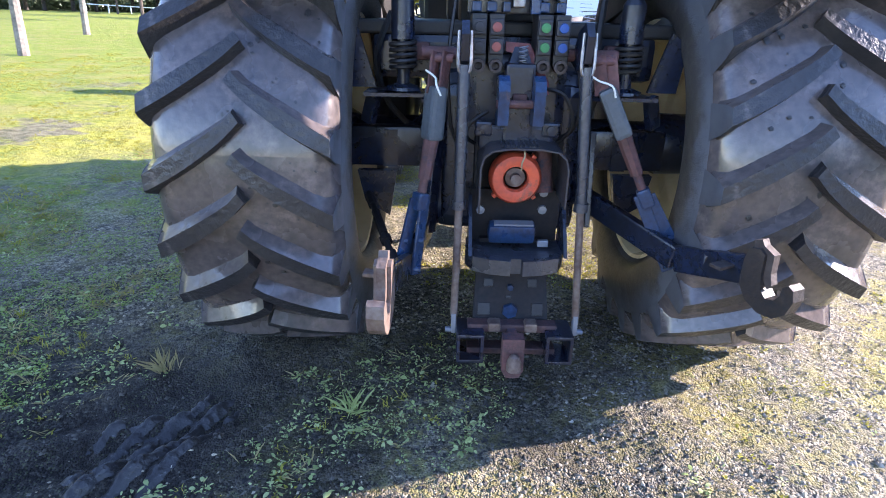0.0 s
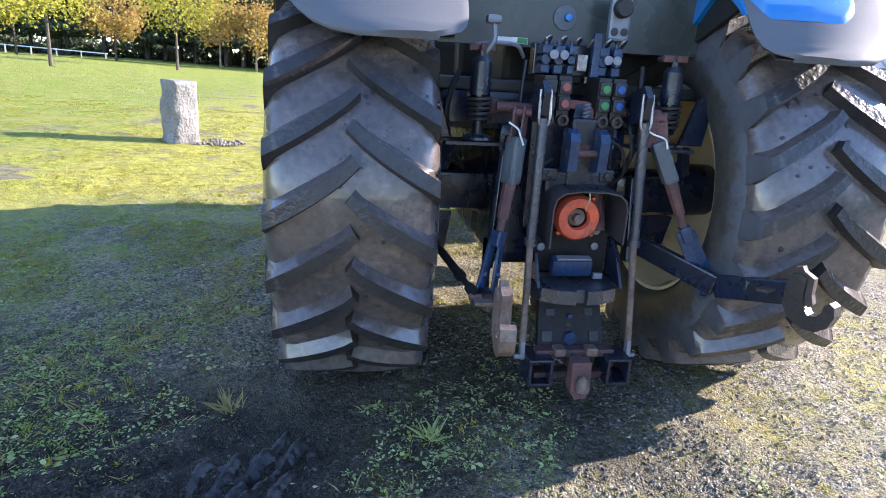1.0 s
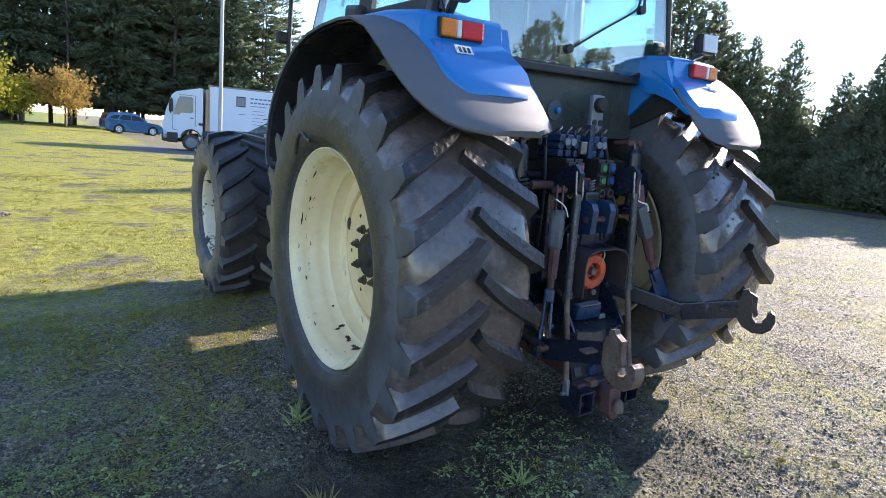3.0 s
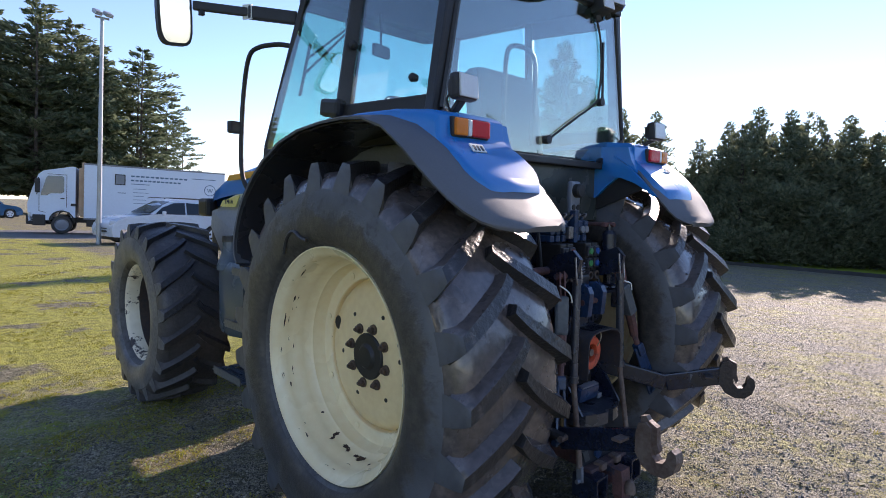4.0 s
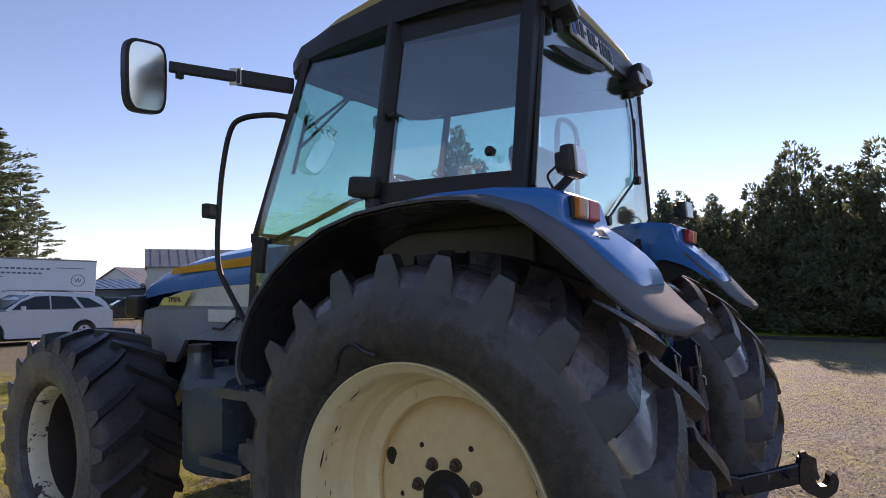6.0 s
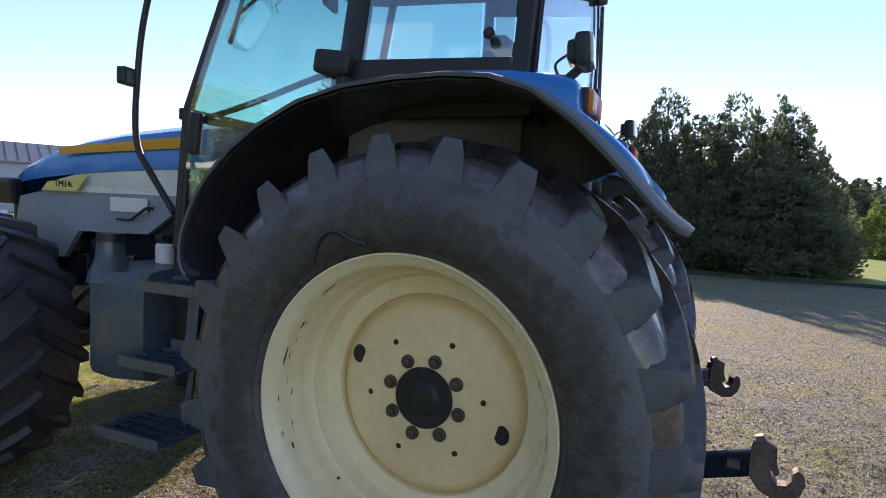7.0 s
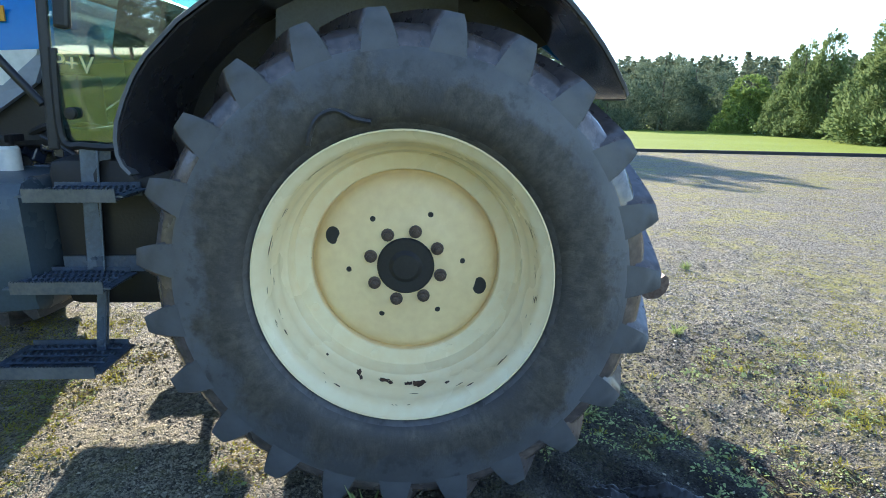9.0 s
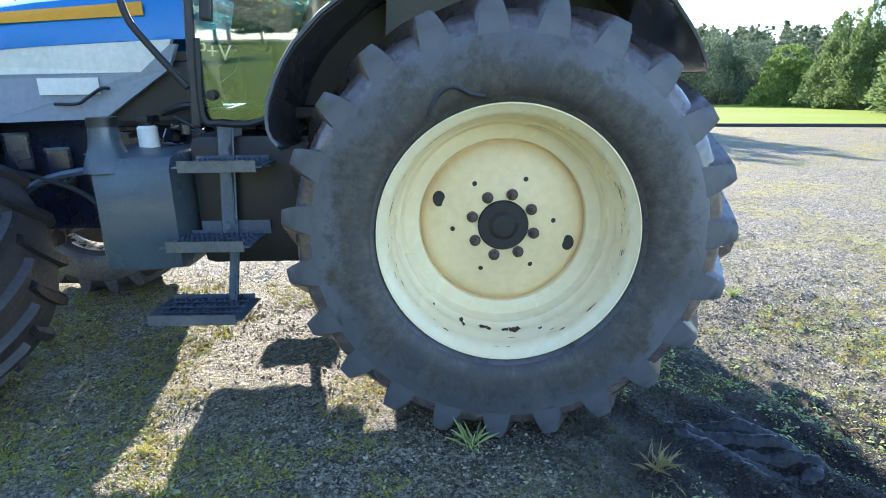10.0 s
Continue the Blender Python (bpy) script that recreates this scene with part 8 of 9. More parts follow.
            part("window", bm, M["car_glass"], root)
    bm = bm_new()
    ws_ = (wf - 0.45, wf - 1.22, H - 0.12) if sleek else (wf - 0.68, wf - 1.3, H - 0.09)
    slab(bm, [(-W / 2 + 0.14, ws_[0], bonnet + 0.07), (W / 2 - 0.14, ws_[0], bonnet + 0.07), (W / 2 - 0.27, ws_[1], ws_[2]), (-W / 2 + 0.27, ws_[1], ws_[2])], (0, 0.02, 0.03))
    part("windscreen", bm, M["car_glass"], root)
    bm = bm_new()
    slab(bm, [(-W / 2 + 0.2, r + 0.1, bonnet + 0.12), (W / 2 - 0.2, r + 0.1, bonnet + 0.12), (W / 2 - 0.28, r + 0.24, H - 0.12), (-W / 2 + 0.28, r + 0.24, H - 0.12)], (0, -0.03, 0.01))
    part("rear_window", bm, M["car_glass"], root)
    for s in (-1, 1):
        for y in (wf, wb):
            road_wheel(root, s * (W / 2 - 0.12), y, wr, 0.24, s, M["car_silver"])
        bm = bm_new()
        box(bm, (s * (W / 2 - 0.12), r + 0.06, bonnet - 0.12), (0.2, 0.14, 0.28), bevel=0.03)
        part("tail_lamp", bm, M["tail_red"], root)
        bm = bm_new()
        box(bm, (s * (W / 2 - 0.2), f - 0.15, bonnet - 0.34), (0.34, 0.16, 0.16), (20, 0, -s * 12), 0.04)
        part("headlamp", bm, M["lamp_lens"], root)
        bm = bm_new()
        box(bm, (s * (W / 2 + 0.07), wf - 0.88, bonnet + 0.1), (0.18, 0.09, 0.14), bevel=0.03)
        part("door_mirror", bm, paint, root)
        for y in (-0.35, 0.55):
            bm = bm_new()
            box(bm, (s * (W / 2 + 0.004), y - 0.1, bonnet - 0.08), (0.02, 0.2, 0.03), bevel=0.008)
            part("door_handle", bm, paint, root)
        if rails:
            bm = bm_new()
            tube(bm, [(s * (W / 2 - 0.24), r + 0.6, H), (s * (W / 2 - 0.24), r + 0.8, H + 0.05), (s * (W / 2 - 0.24), 0.2, H + 0.05), (s * (W / 2 - 0.24), 0.5, H)], 0.015, 6)
            part("roof_rail", bm, M["black"], root, smooth=40)
    bm = bm_new()
    box(bm, (0, 0, sill + 0.02), (W - 0.3, L - 0.5, 0.2))
    part("underbody", bm, M["black"], root)
    bm = bm_new()
    box(bm, (0, f - 0.03, sill + 0.28), (W * 0.5, 0.05, 0.16), bevel=0.02)
    part("grille", bm, M["black"], root)
    root.matrix_world = Matrix.Translation((*at, ground_z(*at))) @ UP @ pose(0, 0, 0, 0, 0, rz)
    return root


M["car_glass"] = mat("dark_car_glass", (0.012, 0.02, 0.028), 0.06, 0, amount=0.1, bump=0, spec=0.4)
car("silver_suv", "silver sport utility car parked beside the white lorry", M["car_silver"], 4.8, 1.9, 1.74, 0.37, 2.9, 0.9, 1.1, (5.55, 21.8), 96, True, True, True)
car("blue_car", "dark blue estate car parked by the trees", M["car_blue"], 4.75, 1.9, 1.84, 0.38, 2.75, 0.9, 1.12, (3.3, 57.0), -80, True, True, True)
car("dark_car", "dark parked car beyond the lorry", M["car_dark"], 4.5, 1.8, 1.5, 0.33, 2.6, 0.9, 0.95, (18.6, 42.0), 75, True)
car("dark_car", "dark parked car beyond the lorry", M["car_dark"], 4.5, 1.8, 1.6, 0.33, 2.6, 0.9, 0.98, (19.5, 46.5), 80, True)


def lorry():
    root = thing("box_lorry", "white box lorry with blue-grey print on its side", "truck")
    # along local y, cab at +y; the printed side is local -x or +x alike
    W, L = 2.3, 9.6
    bm = bm_new()
    box(bm, (0, -0.4, 1.98), (W, 6.1, 2.55), bevel=0.03)
    bx = part("cargo_box", bm, M["white_paint"], root, "white cargo box")
    for s in (-1, 1):
        for z in (0.72, 3.24):
            bm = bm_new()
            box(bm, (s * W / 2, -0.4, z), (0.03, 6.12, 0.07), bevel=0.008)
            part("edge_rail", bm, M["zinc"], bx)
    bm = bm_new()
    slab(bm, [(-1.1, 4.75, 0.55), (-1.1, 4.8, 1.3), (-1.1, 4.62, 2.0), (-1.1, 4.38, 2.66), (-1.1, 4.2, 2.82), (-1.1, 3.1, 3.08), (-1.1, 2.98, 3.06), (-1.1, 2.98, 0.75), (-1.1, 3.15, 0.75), (-1.1, 3.2, 0.98), (-1.1, 3.5, 1.08), (-1.1, 3.8, 0.98), (-1.1, 4.0, 0.6)], (2.2, 0, 0))
    soften(bm, 0.04, 2, 40)
    cab = part("lorry_cab", bm, M["white_paint"], root, "white lorry cab", smooth=30)
    for s in (-1, 1):
        bm = bm_new()
        slab(bm, [(s * 1.105, 4.3, 1.72), (s * 1.105, 4.1, 2.5), (s * 1.105, 4.02, 2.6), (s * 1.105, 3.5, 2.62), (s * 1.105, 3.42, 2.55), (s * 1.105, 3.42, 1.9), (s * 1.105, 3.5, 1.84), (s * 1.105, 3.95, 1.82), (s * 1.105, 4.05, 1.72)], (s * 0.012, 0, 0))
        part("side_window", bm, M["lorry_glass"], cab)
        # shut lines of the door, its handle and the step below
        for p, q in (((4.36, 1.0), (4.36, 1.72)), ((3.32, 1.2), (3.32, 2.68)), ((4.36, 1.0), (4.1, 0.95)), ((3.32, 2.68), (4.05, 2.68))):
            bm = bm_new()
            beam(bm, (s * 1.103, *p), (s * 1.103, *q), 0.012, 0.02)
            part("shut_line", bm, M["black"], cab)
        bm = bm_new()
        box(bm, (s * 1.115, 3.48, 1.6), (0.03, 0.16, 0.05), bevel=0.01)
        part("door_handle", bm, M["black"], cab)
        bm = bm_new()
        lathe(bm, [(s * 1.095, 0.5), (s * 1.11, 0.5), (s * 1.11, 0.44), (s * 1.095, 0.44)], 32, closed=True, m=Matrix.Translation((0, 3.5, 0.56)))
        for v in [v for v in bm.verts if v.co.z < 0.5]:
            v.co.z = 0.5
        part("wheel_arch", bm, M["black"], cab)
        bm = bm_new()
        box(bm, (s * 1.3, 4.4, 2.14), (0.08, 0.18, 0.62), bevel=0.03)
        rod(bm, (s * 1.1, 4.38, 2.5), (s * 1.3, 4.4, 2.4), 0.02, seg=6)
        rod(bm, (s * 1.1, 4.45, 1.75), (s * 1.3, 4.4, 1.88), 0.02, seg=6)
        part("door_mirror", bm, M["black"], cab)
        bm = bm_new()
        box(bm, (s * 1.11, 3.05, 1.33), (0.03, 0.22, 0.12), bevel=0.01)
        part("vent", bm, M["black"], cab)
        bm = bm_new()
        box(bm, (s * 1.0, 4.72, 0.85), (0.3, 0.1, 0.18), bevel=0.03)
        part("headlamp", bm, M["lamp_lens"], cab)
        for y in (3.5, -2.2):
            road_wheel(root, s * 0.98, y, 0.42, 0.3, s, M["zinc"])
    bm = bm_new()
    slab(bm, [(-0.95, 4.73, 1.6), (0.95, 4.73, 1.6), (0.9, 4.44, 2.54), (-0.9, 4.44, 2.54)], (0, 0.02, 0.01))
    part("windscreen", bm, M["car_glass"], cab)
    bm = bm_new()
    box(bm, (0, 4.7, 0.6), (2.2, 0.3, 0.42), bevel=0.06)
    part("bumper", bm, M["black"], cab)
    bm = bm_new()
    box(bm, (0, 0.3, 0.62), (0.9, 7.2, 0.22), bevel=0.02)
    box(bm, (0, 1.2, 0.6), (2.1, 1.1, 0.45), bevel=0.04)
    for s in (-1, 1):
        box(bm, (s * 1.0, -0.4, 0.56), (0.06, 5.9, 0.42), bevel=0.02)
        box(bm, (s * 1.05, 4.36, 0.6), (0.14, 0.5, 0.5), bevel=0.04)
    part("chassis", bm, M["black"], root)
    bm = bm_new()
    tube(bm, [(-1.0, 2.7, 0.8), (-1.05, 2.68, 2.0), (-1.0, 2.68, 3.3)], 0.06, 8)
    box(bm, (0, 2.76, 1.95), (2.1, 0.2, 2.2), bevel=0.02)
    part("bulkhead", bm, M["tan"], root, "tan ribbed panel between cab and box")
    for s in (-1, 1):
        x = s * (W / 2 + 0.004)
        bm = bm_new()
        box(bm, (x, 1.2, 2.62), (0.024, 0.44, 0.5), bevel=0.01)
        hatch = part("hatch", bm, M["black"], bx, "small framed hatch")
        bm = bm_new()
        box(bm, (x + s * 0.004, 1.2, 2.62), (0.024, 0.36, 0.42), bevel=0.008)
        part("hatch_panel", bm, M["zinc"], hatch)
        # print: unread lines as bars, and a ring mark
        for k, (y0, y1, z, h) in enumerate(((0.75, -1.75, 2.82, 0.07), (0.75, -1.45, 2.62, 0.07), (0.75, -0.05, 2.45, 0.03), (-1.9, -3.0, 2.88, 0.03), (1.3, 0.95, 2.0, 0.03), (0.65, 0.1, 2.22, 0.02), (0.65, 0.0, 2.05, 0.02), (0.65, 0.2, 1.88, 0.02), (0.65, 0.1, 1.71, 0.02), (0.65, 0.0, 1.54, 0.02))):
            n = 1 if h < 0.05 else 12
            for j in range(n):
                ya, yb = y0 + (y1 - y0) * j / n, y0 + (y1 - y0) * (j + (0.72 if n > 1 else 1)) / n
                bm = bm_new()
                box(bm, (x, (ya + yb) / 2, z), (0.006, abs(yb - ya), h))
                part("print_bar", bm, M["print"], bx)
        bm = bm_new()
        lathe(bm, [(-0.003, 0.27), (0.003, 0.27), (0.003, 0.24), (-0.003, 0.24)], 40, closed=True, m=Matrix.Translation((x, -2.75, 2.35)))
        part("ring_mark", bm, M["print"], bx, "dark ring mark")
        for dy in (-0.09, -0.03, 0.03, 0.09):
            bm = bm_new()
            beam(bm, (x, -2.75 + dy - 0.03 * (1 if (dy in (-0.09, 0.03)) else -1), 2.44), (x, -2.75 + dy + 0.02 * (1 if (dy in (-0.09, 0.03)) else -1), 2.27), 0.006, 0.03)
            part("mark_stroke", bm, M["print"], bx)
    root.matrix_world = Matrix.Translation((7.0, 29.0, ground_z(7, 29))) @ UP @ pose(0, 0, 0, 0, 0, 73.5)
    return root


M["tan"] = mat("tan_panel_paint", (0.5, 0.33, 0.2), 0.6, 0, (0.3, 0.2, 0.13), 3, 40, 0.6, 0.2)
M["lorry_glass"] = mat("lorry_window_glass", (0.02, 0.05, 0.085), 0.06, 0, (0.05, 0.08, 0.11), 1.5, 20, 0.6, 0.0, coat=0.6)
M["print"] = mat("blue_grey_print", (0.09, 0.16, 0.24), 0.6, 0, amount=0.2, bump=0)
lorry()


# ---- lamp post ----
post = thing("lamp_post", "tall galvanised floodlight post in the grass", "lamp post")
bm = bm_new()
rod(bm, (0, 0, -0.3), (0, 0, 8.0), 0.085, 0.055, 14)
part("pole", bm, M["galv"], post, smooth=40)
bm = bm_new()
beam(bm, (-0.22, 0, 8.0), (0.22, 0, 8.0), 0.06, 0.06)
part("crossbar", bm, M["galv"], post)
for x in (-0.18, 0.16):
    bm = bm_new()
    box(bm, (x, -0.12, 8.13), (0.24, 0.32, 0.14), (28, 0, 12), 0.03)
    fl = part("floodlight", bm, M["galv"], post, "grey floodlight head")
    bm = bm_new()
    box(bm, (x, -0.2, 8.08), (0.2, 0.2, 0.01), (28, 0, 12))
    part("lens", bm, M["lamp_lens"], fl)
post.matrix_world = stand(3.05, 21.4)


# ---- buildings ----
def shed(name, label, at, rz, L, W, eave, ridge, wall, roof_m, door=True, windows=0):
    """A gabled shed along local x; the gable with the door is at -x."""
    root = thing(name, label, "building")
    bm = bm_new()
    pts = [(-L / 2, -W / 2, 0), (-L / 2, W / 2, 0), (-L / 2, W / 2, eave), (-L / 2, 0, ridge), (-L / 2, -W / 2, eave)]
    slab(bm, pts, (L, 0, 0))
    part("wall", bm, wall, root)
    bm = bm_new()
    for s in (-1, 1):
        d = Vector((0, s * W / 2, eave - ridge))
        e = d.normalized() * 0.5
        slab(bm, [(-L / 2 - 0.3, 0, ridge + 0.06), (L / 2 + 0.3, 0, ridge + 0.06), (L / 2 + 0.3, s * W / 2 + e.y, eave + e.z + 0.06), (-L / 2 - 0.3, s * W / 2 + e.y, eave + e.z + 0.06)], (0, 0, 0.12))
    rf = part("roof", bm, roof_m, root, "grey sheet roof")
    rib = None
    for s in (-1, 1):
        ribs = None
        for k in range(int(L / 1.1)):
            x = -L / 2 + 0.5 + k * 1.1
            m = pose(x, s * W / 4, (eave + ridge) / 2 + 0.2, -s * math.degrees(math.atan2(ridge - eave, W / 2)))
            if ribs is None:
                bm = bm_new()
                box(bm, (0, 0, 0), (0.12, math.hypot(W / 2, ridge - eave), 0.05))
                ribs = part("roof_rib", bm, roof_m, rf, at=m)
            else:
                again(ribs, m, rf)
    if door:
        bm = bm_new()
        box(bm, (-L / 2 - 0.04, -W * 0.08, eave * 0.36), (0.08, W * 0.5, eave * 0.72))
        part("sliding_door", bm, M["white_paint"], root, "pale sliding door")
        bm = bm_new()
        box(bm, (-L / 2 - 0.1, -W * 0.08, eave * 0.74), (0.12, W * 0.6, 0.2))
        box(bm, (-L / 2 - 0.1, -W * 0.08 + W * 0.27, eave * 0.37), (0.12, 0.3, eave * 0.74))
        part("door_rail", bm, M["roof_grey"], root)
    for k in range(windows):
        x = -L / 2 + L * (k + 0.5) / windows
        for s in (-1, 1):
            bm = bm_new()
            box(bm, (x, s * (W / 2 + 0.02), eave * 0.6), (1.3, 0.08, 1.0), bevel=0.02)
            w = part("window", bm, M["white_paint"], root, "white framed window")
            bm = bm_new()
            box(bm, (x, s * (W / 2 + 0.05), eave * 0.6), (1.1, 0.06, 0.82))
            part("pane", bm, M["car_glass"], w)
    root.matrix_world = Matrix.Translation((*at, ground_z(*at) - 0.1)) @ pose(0, 0, 0, 0, 0, rz)
    return root


shed("grey_shed", "large pale grey shed with a ribbed sheet roof", (56.0, 66.0), -28, 40, 13, 6.2, 8.6, M["concrete"], M["roof_grey"], windows=6)
shed("white_house", "small white gabled building far behind", (47, 92), 20, 12, 8, 4.2, 6.4, M["white_paint"], M["roof_grey"], False)
shed("dark_barn", "low dark barn far behind", (33, 78), 12, 10, 8, 2.8, 3.9, M["roof_grey"], M["car_dark"], False)
# a pale marker post by the parked cars
bm = bm_new()
box(bm, (0, 0, 0.45), (0.32, 0.06, 0.9), bevel=0.02)
sgn = tagged(part("marker_board", bm, M["white_paint"]), "small white board standing by the parked cars", "sign")
sgn.matrix_world = stand(13.6, 27.5, -25)

# white rail far out on the grass
fence = thing("rail_fence", "low white rail fence before the trees", "fence")
for k in range(6):
    bm = bm_new()
    box(bm, (k * 2.2, 0, 0.45), (0.1, 0.1, 0.95), bevel=0.01)
    part("post", bm, M["white_paint"], fence)
for z in (0.85,):
    bm = bm_new()
    box(bm, (5.5, 0, z), (11.4, 0.06, 0.1), bevel=0.01)
    part("rail", bm, M["white_paint"], fence)
fence.matrix_world = stand(-38, 62, 8)

# wire fence beyond the lawn
wf_ = thing("wire_fence", "thin wire fence with pale posts beyond the lawn", "fence")
for k in range(5):
    bm = bm_new()
    x, y = polar(102 + 5.2 * k, 66)
    box(bm, (x, y, ground_z(x, y) + 1.1), (0.12, 0.12, 2.4), bevel=0.01)
    part("post", bm, M["galv"], wf_)
for k in range(4):
    (xa, ya), (xb, yb) = polar(102 + 5.2 * k, 66), polar(102 + 5.2 * (k + 1), 66)
    bm = bm_new()
    rod(bm, (xa, ya, ground_z(xa, ya) + 2.2), (xb, yb, ground_z(xb, yb) + 2.2), 0.03, seg=6)
    part("wire", bm, M["galv"], wf_)


# hedge under the shelter belt
def hedge():
    rng = np.random.default_rng(9)
    n = 16000
    x = rng.uniform(-75, -6, n)
    y = 92 + rng.normal(0, 1.2, n)
    z = rng.random(n) ** 1.3 * (3.4 + 0.8 * np.sin(x * 0.7) + 0.4 * np.sin(x * 2.3))
    p = np.stack([x, y, z + 0.1], 1)
    ob = new("hedge", sprays("hedge", p, rng.normal(0, 1, (n, 3)), np.full(n, 0.8), M["conifer"], 10))
    tagged(ob, "low dark hedge behind the shelter belt", "hedge", kind="stuff")


hedge()

# ---- stones, weeds and grass on the near ground ----
def surface_z(x, y):
    near = -4.6 < x < 4.6 and -3.7 < y < 4.6
    return ground_z(x, y) + (ruts(x, y) if near else 0.0)


TRACK = (-1.22, -1.0, -0.5, -0.866)  # middle and direction of the wet tyre marks


def track_at(x, y):
    """Place along and across the tyre marks, and how far inside them (1 in the middle, 0 at the edge)."""
    dx, dy = x - TRACK[0], y - TRACK[1]
    s, w = dx * TRACK[2] + dy * TRACK[3], dx * TRACK[3] - dy * TRACK[2]
    return s, w, 1 - math.hypot(s / 0.45, w / 0.27) - 0.4 * noise.noise(Vector((x * 6, y * 6, 2)))


def tyre_track():
    bm = bm_new()
    rows = []
    for i in range(121):
        row = []
        for j in range(97):
            s, w = -0.54 + 0.009 * i, -0.385 + 0.008 * j
            x, y = TRACK[0] + s * TRACK[2] + w * TRACK[3], TRACK[1] + s * TRACK[3] - w * TRACK[2]
            k = min(1.0, max(0.0, track_at(x, y)[2] * 1.8))
            bend = w + 0.03 * math.sin(s * 4) + 0.012 * noise.noise(Vector((s * 7, w * 7, 1)))
            ridge = (0.5 + 0.5 * math.sin(bend * 84)) ** 0.8 * (0.35 + 0.65 * max(0.0, 1 - abs(w + 0.05) / 0.24))
            lump = 0.012 * noise.fractal(Vector((x * 16, y * 16, 5)), 1.0, 2.0, 4) + 0.009 * noise.fractal(Vector((x * 60, y * 60, 5)), 1.0, 2.0, 3)
            row.append(bm.verts.new((x, y, surface_z(x, y) - 0.03 + k * (0.022 + 0.034 * ridge + lump))))
        rows.append(row)
    for a, b in zip(rows, rows[1:]):
        for p, q, r, t in zip(a, a[1:], b[1:], b):
            bm.faces.new((p, q, r, t))
    tagged(part("tyre_track", bm, M["mud"], None, smooth=80), "wet black mud pressed into ridges by a tyre", "tyre track", kind="structure")


tyre_track()


def chips(name, n, x0, x1, y0, y1, s0, s1, material, seed, keep=None, label=""):
    """Loose angular stones, set a little into the ground, as one mesh of small uneven pyramids."""
    rng = np.random.default_rng(seed)
    base = np.array([(1, 0, 0), (0, 1, 0), (-1, 0, 0), (0, -1, 0), (0.1, 0.1, 0.95)], float)
    tri = np.array([(0, 1, 4), (1, 2, 4), (2, 3, 4), (3, 0, 4)])
    spots = [(x, y) for x, y in zip(rng.uniform(x0, x1, n), rng.uniform(y0, y1, n)) if keep is None or keep(x, y, rng)]
    n = len(spots)
    xy = np.array(spots)
    z = np.array([surface_z(x, y) for x, y in spots])
    s = s0 + (s1 - s0) * rng.random(n) ** 2.5
    a = rng.random(n) * 6.28
    c, d = np.cos(a)[:, None], np.sin(a)[:, None]
    q = base[None] * (1 + rng.normal(0, 0.22, (n, 5, 3))) * np.stack([s, s * rng.uniform(0.55, 0.9, n), s * rng.uniform(0.4, 0.8, n)], 1)[:, None, :]
    v = np.stack([q[..., 0] * c - q[..., 1] * d + xy[:, :1], q[..., 0] * d + q[..., 1] * c + xy[:, 1:], q[..., 2] + (z - 0.04 * s)[:, None]], 2)
    f = (tri[None] + (np.arange(n) * 5)[:, None, None]).reshape(-1, 3)
    me = bpy.data.meshes.new(name)
    me.from_pydata(v.reshape(-1, 3).tolist(), [], f.tolist())
    me.materials.append(material)
    return tagged(new(name, me), label, "gravel", kind="stuff")


def stone_material(name, a, b, rough):
    m = bpy.data.materials.new(name)
    m.use_nodes = True
    N, L = m.node_tree.nodes, m.node_tree.links
    p = N["Principled BSDF"]
    g = N.new("ShaderNodeNewGeometry")
    mx = N.new("ShaderNodeMix")
    mx.data_type = "RGBA"
    mx.inputs[6].default_value, mx.inputs[7].default_value = (*a, 1), (*b, 1)
    L.new(g.outputs["Random Per Island"], mx.inputs[0])
    L.new(mx.outputs[2], p.inputs["Base Color"])
    p.inputs["Roughness"].default_value = rough
    return m


M["chip"] = stone_material("gravel_stone", (0.055, 0.049, 0.04), (0.36, 0.32, 0.245), 0.52)
M["chip_dark"] = stone_material("dark_gravel_stone", (0.01, 0.0085, 0.0075), (0.12, 0.105, 0.08), 0.75)
M["chip_mid"] = stone_material("grey_gravel_stone", (0.085, 0.072, 0.05), (0.46, 0.39, 0.26), 0.62)
GRAVEL = lambda x, y, r: track_at(x, y)[2] < 0.7 * r.random() and not (x < -1.9 and r.random() < 0.55) and (x > -0.4 or r.random() < 0.6)  # noqa: E731
chips("gravel", 36000, -3.3, 0.6, -2.2, 0.1, 0.003, 0.013, M["chip_dark"], 1, GRAVEL, "small dark gravel stones")
chips("gravel", 42000, -3.3, 0.4, -0.2, 2.9, 0.003, 0.013, M["chip_mid"], 5, GRAVEL, "small grey gravel stones beside the wheel")
chips("gravel", 18000, -1.5, 0.9, -3.2, -1.0, 0.003, 0.012, M["chip_mid"], 6, lambda x, y, r: y < -1.15 + 0.5 * (x + 0.2) or r.random() < 0.15, "small pale gravel stones behind the wheels")
chips("gravel", 34000, 0.2, 2.6, -2.6, 2.6, 0.003, 0.012, M["chip"], 3, None, "small angular grey gravel stones")
chips("gravel", 34000, 1.0, 8.0, -7.0, 5.0, 0.005, 0.015, M["chip"], 2, None, "small angular grey gravel stones")
chips("gravel", 26000, -1.5, 4.0, -6.5, -1.5, 0.004, 0.013, M["chip"], 4, lambda x, y, r: x > 0.5 or y < -2.2, "small angular grey gravel stones")


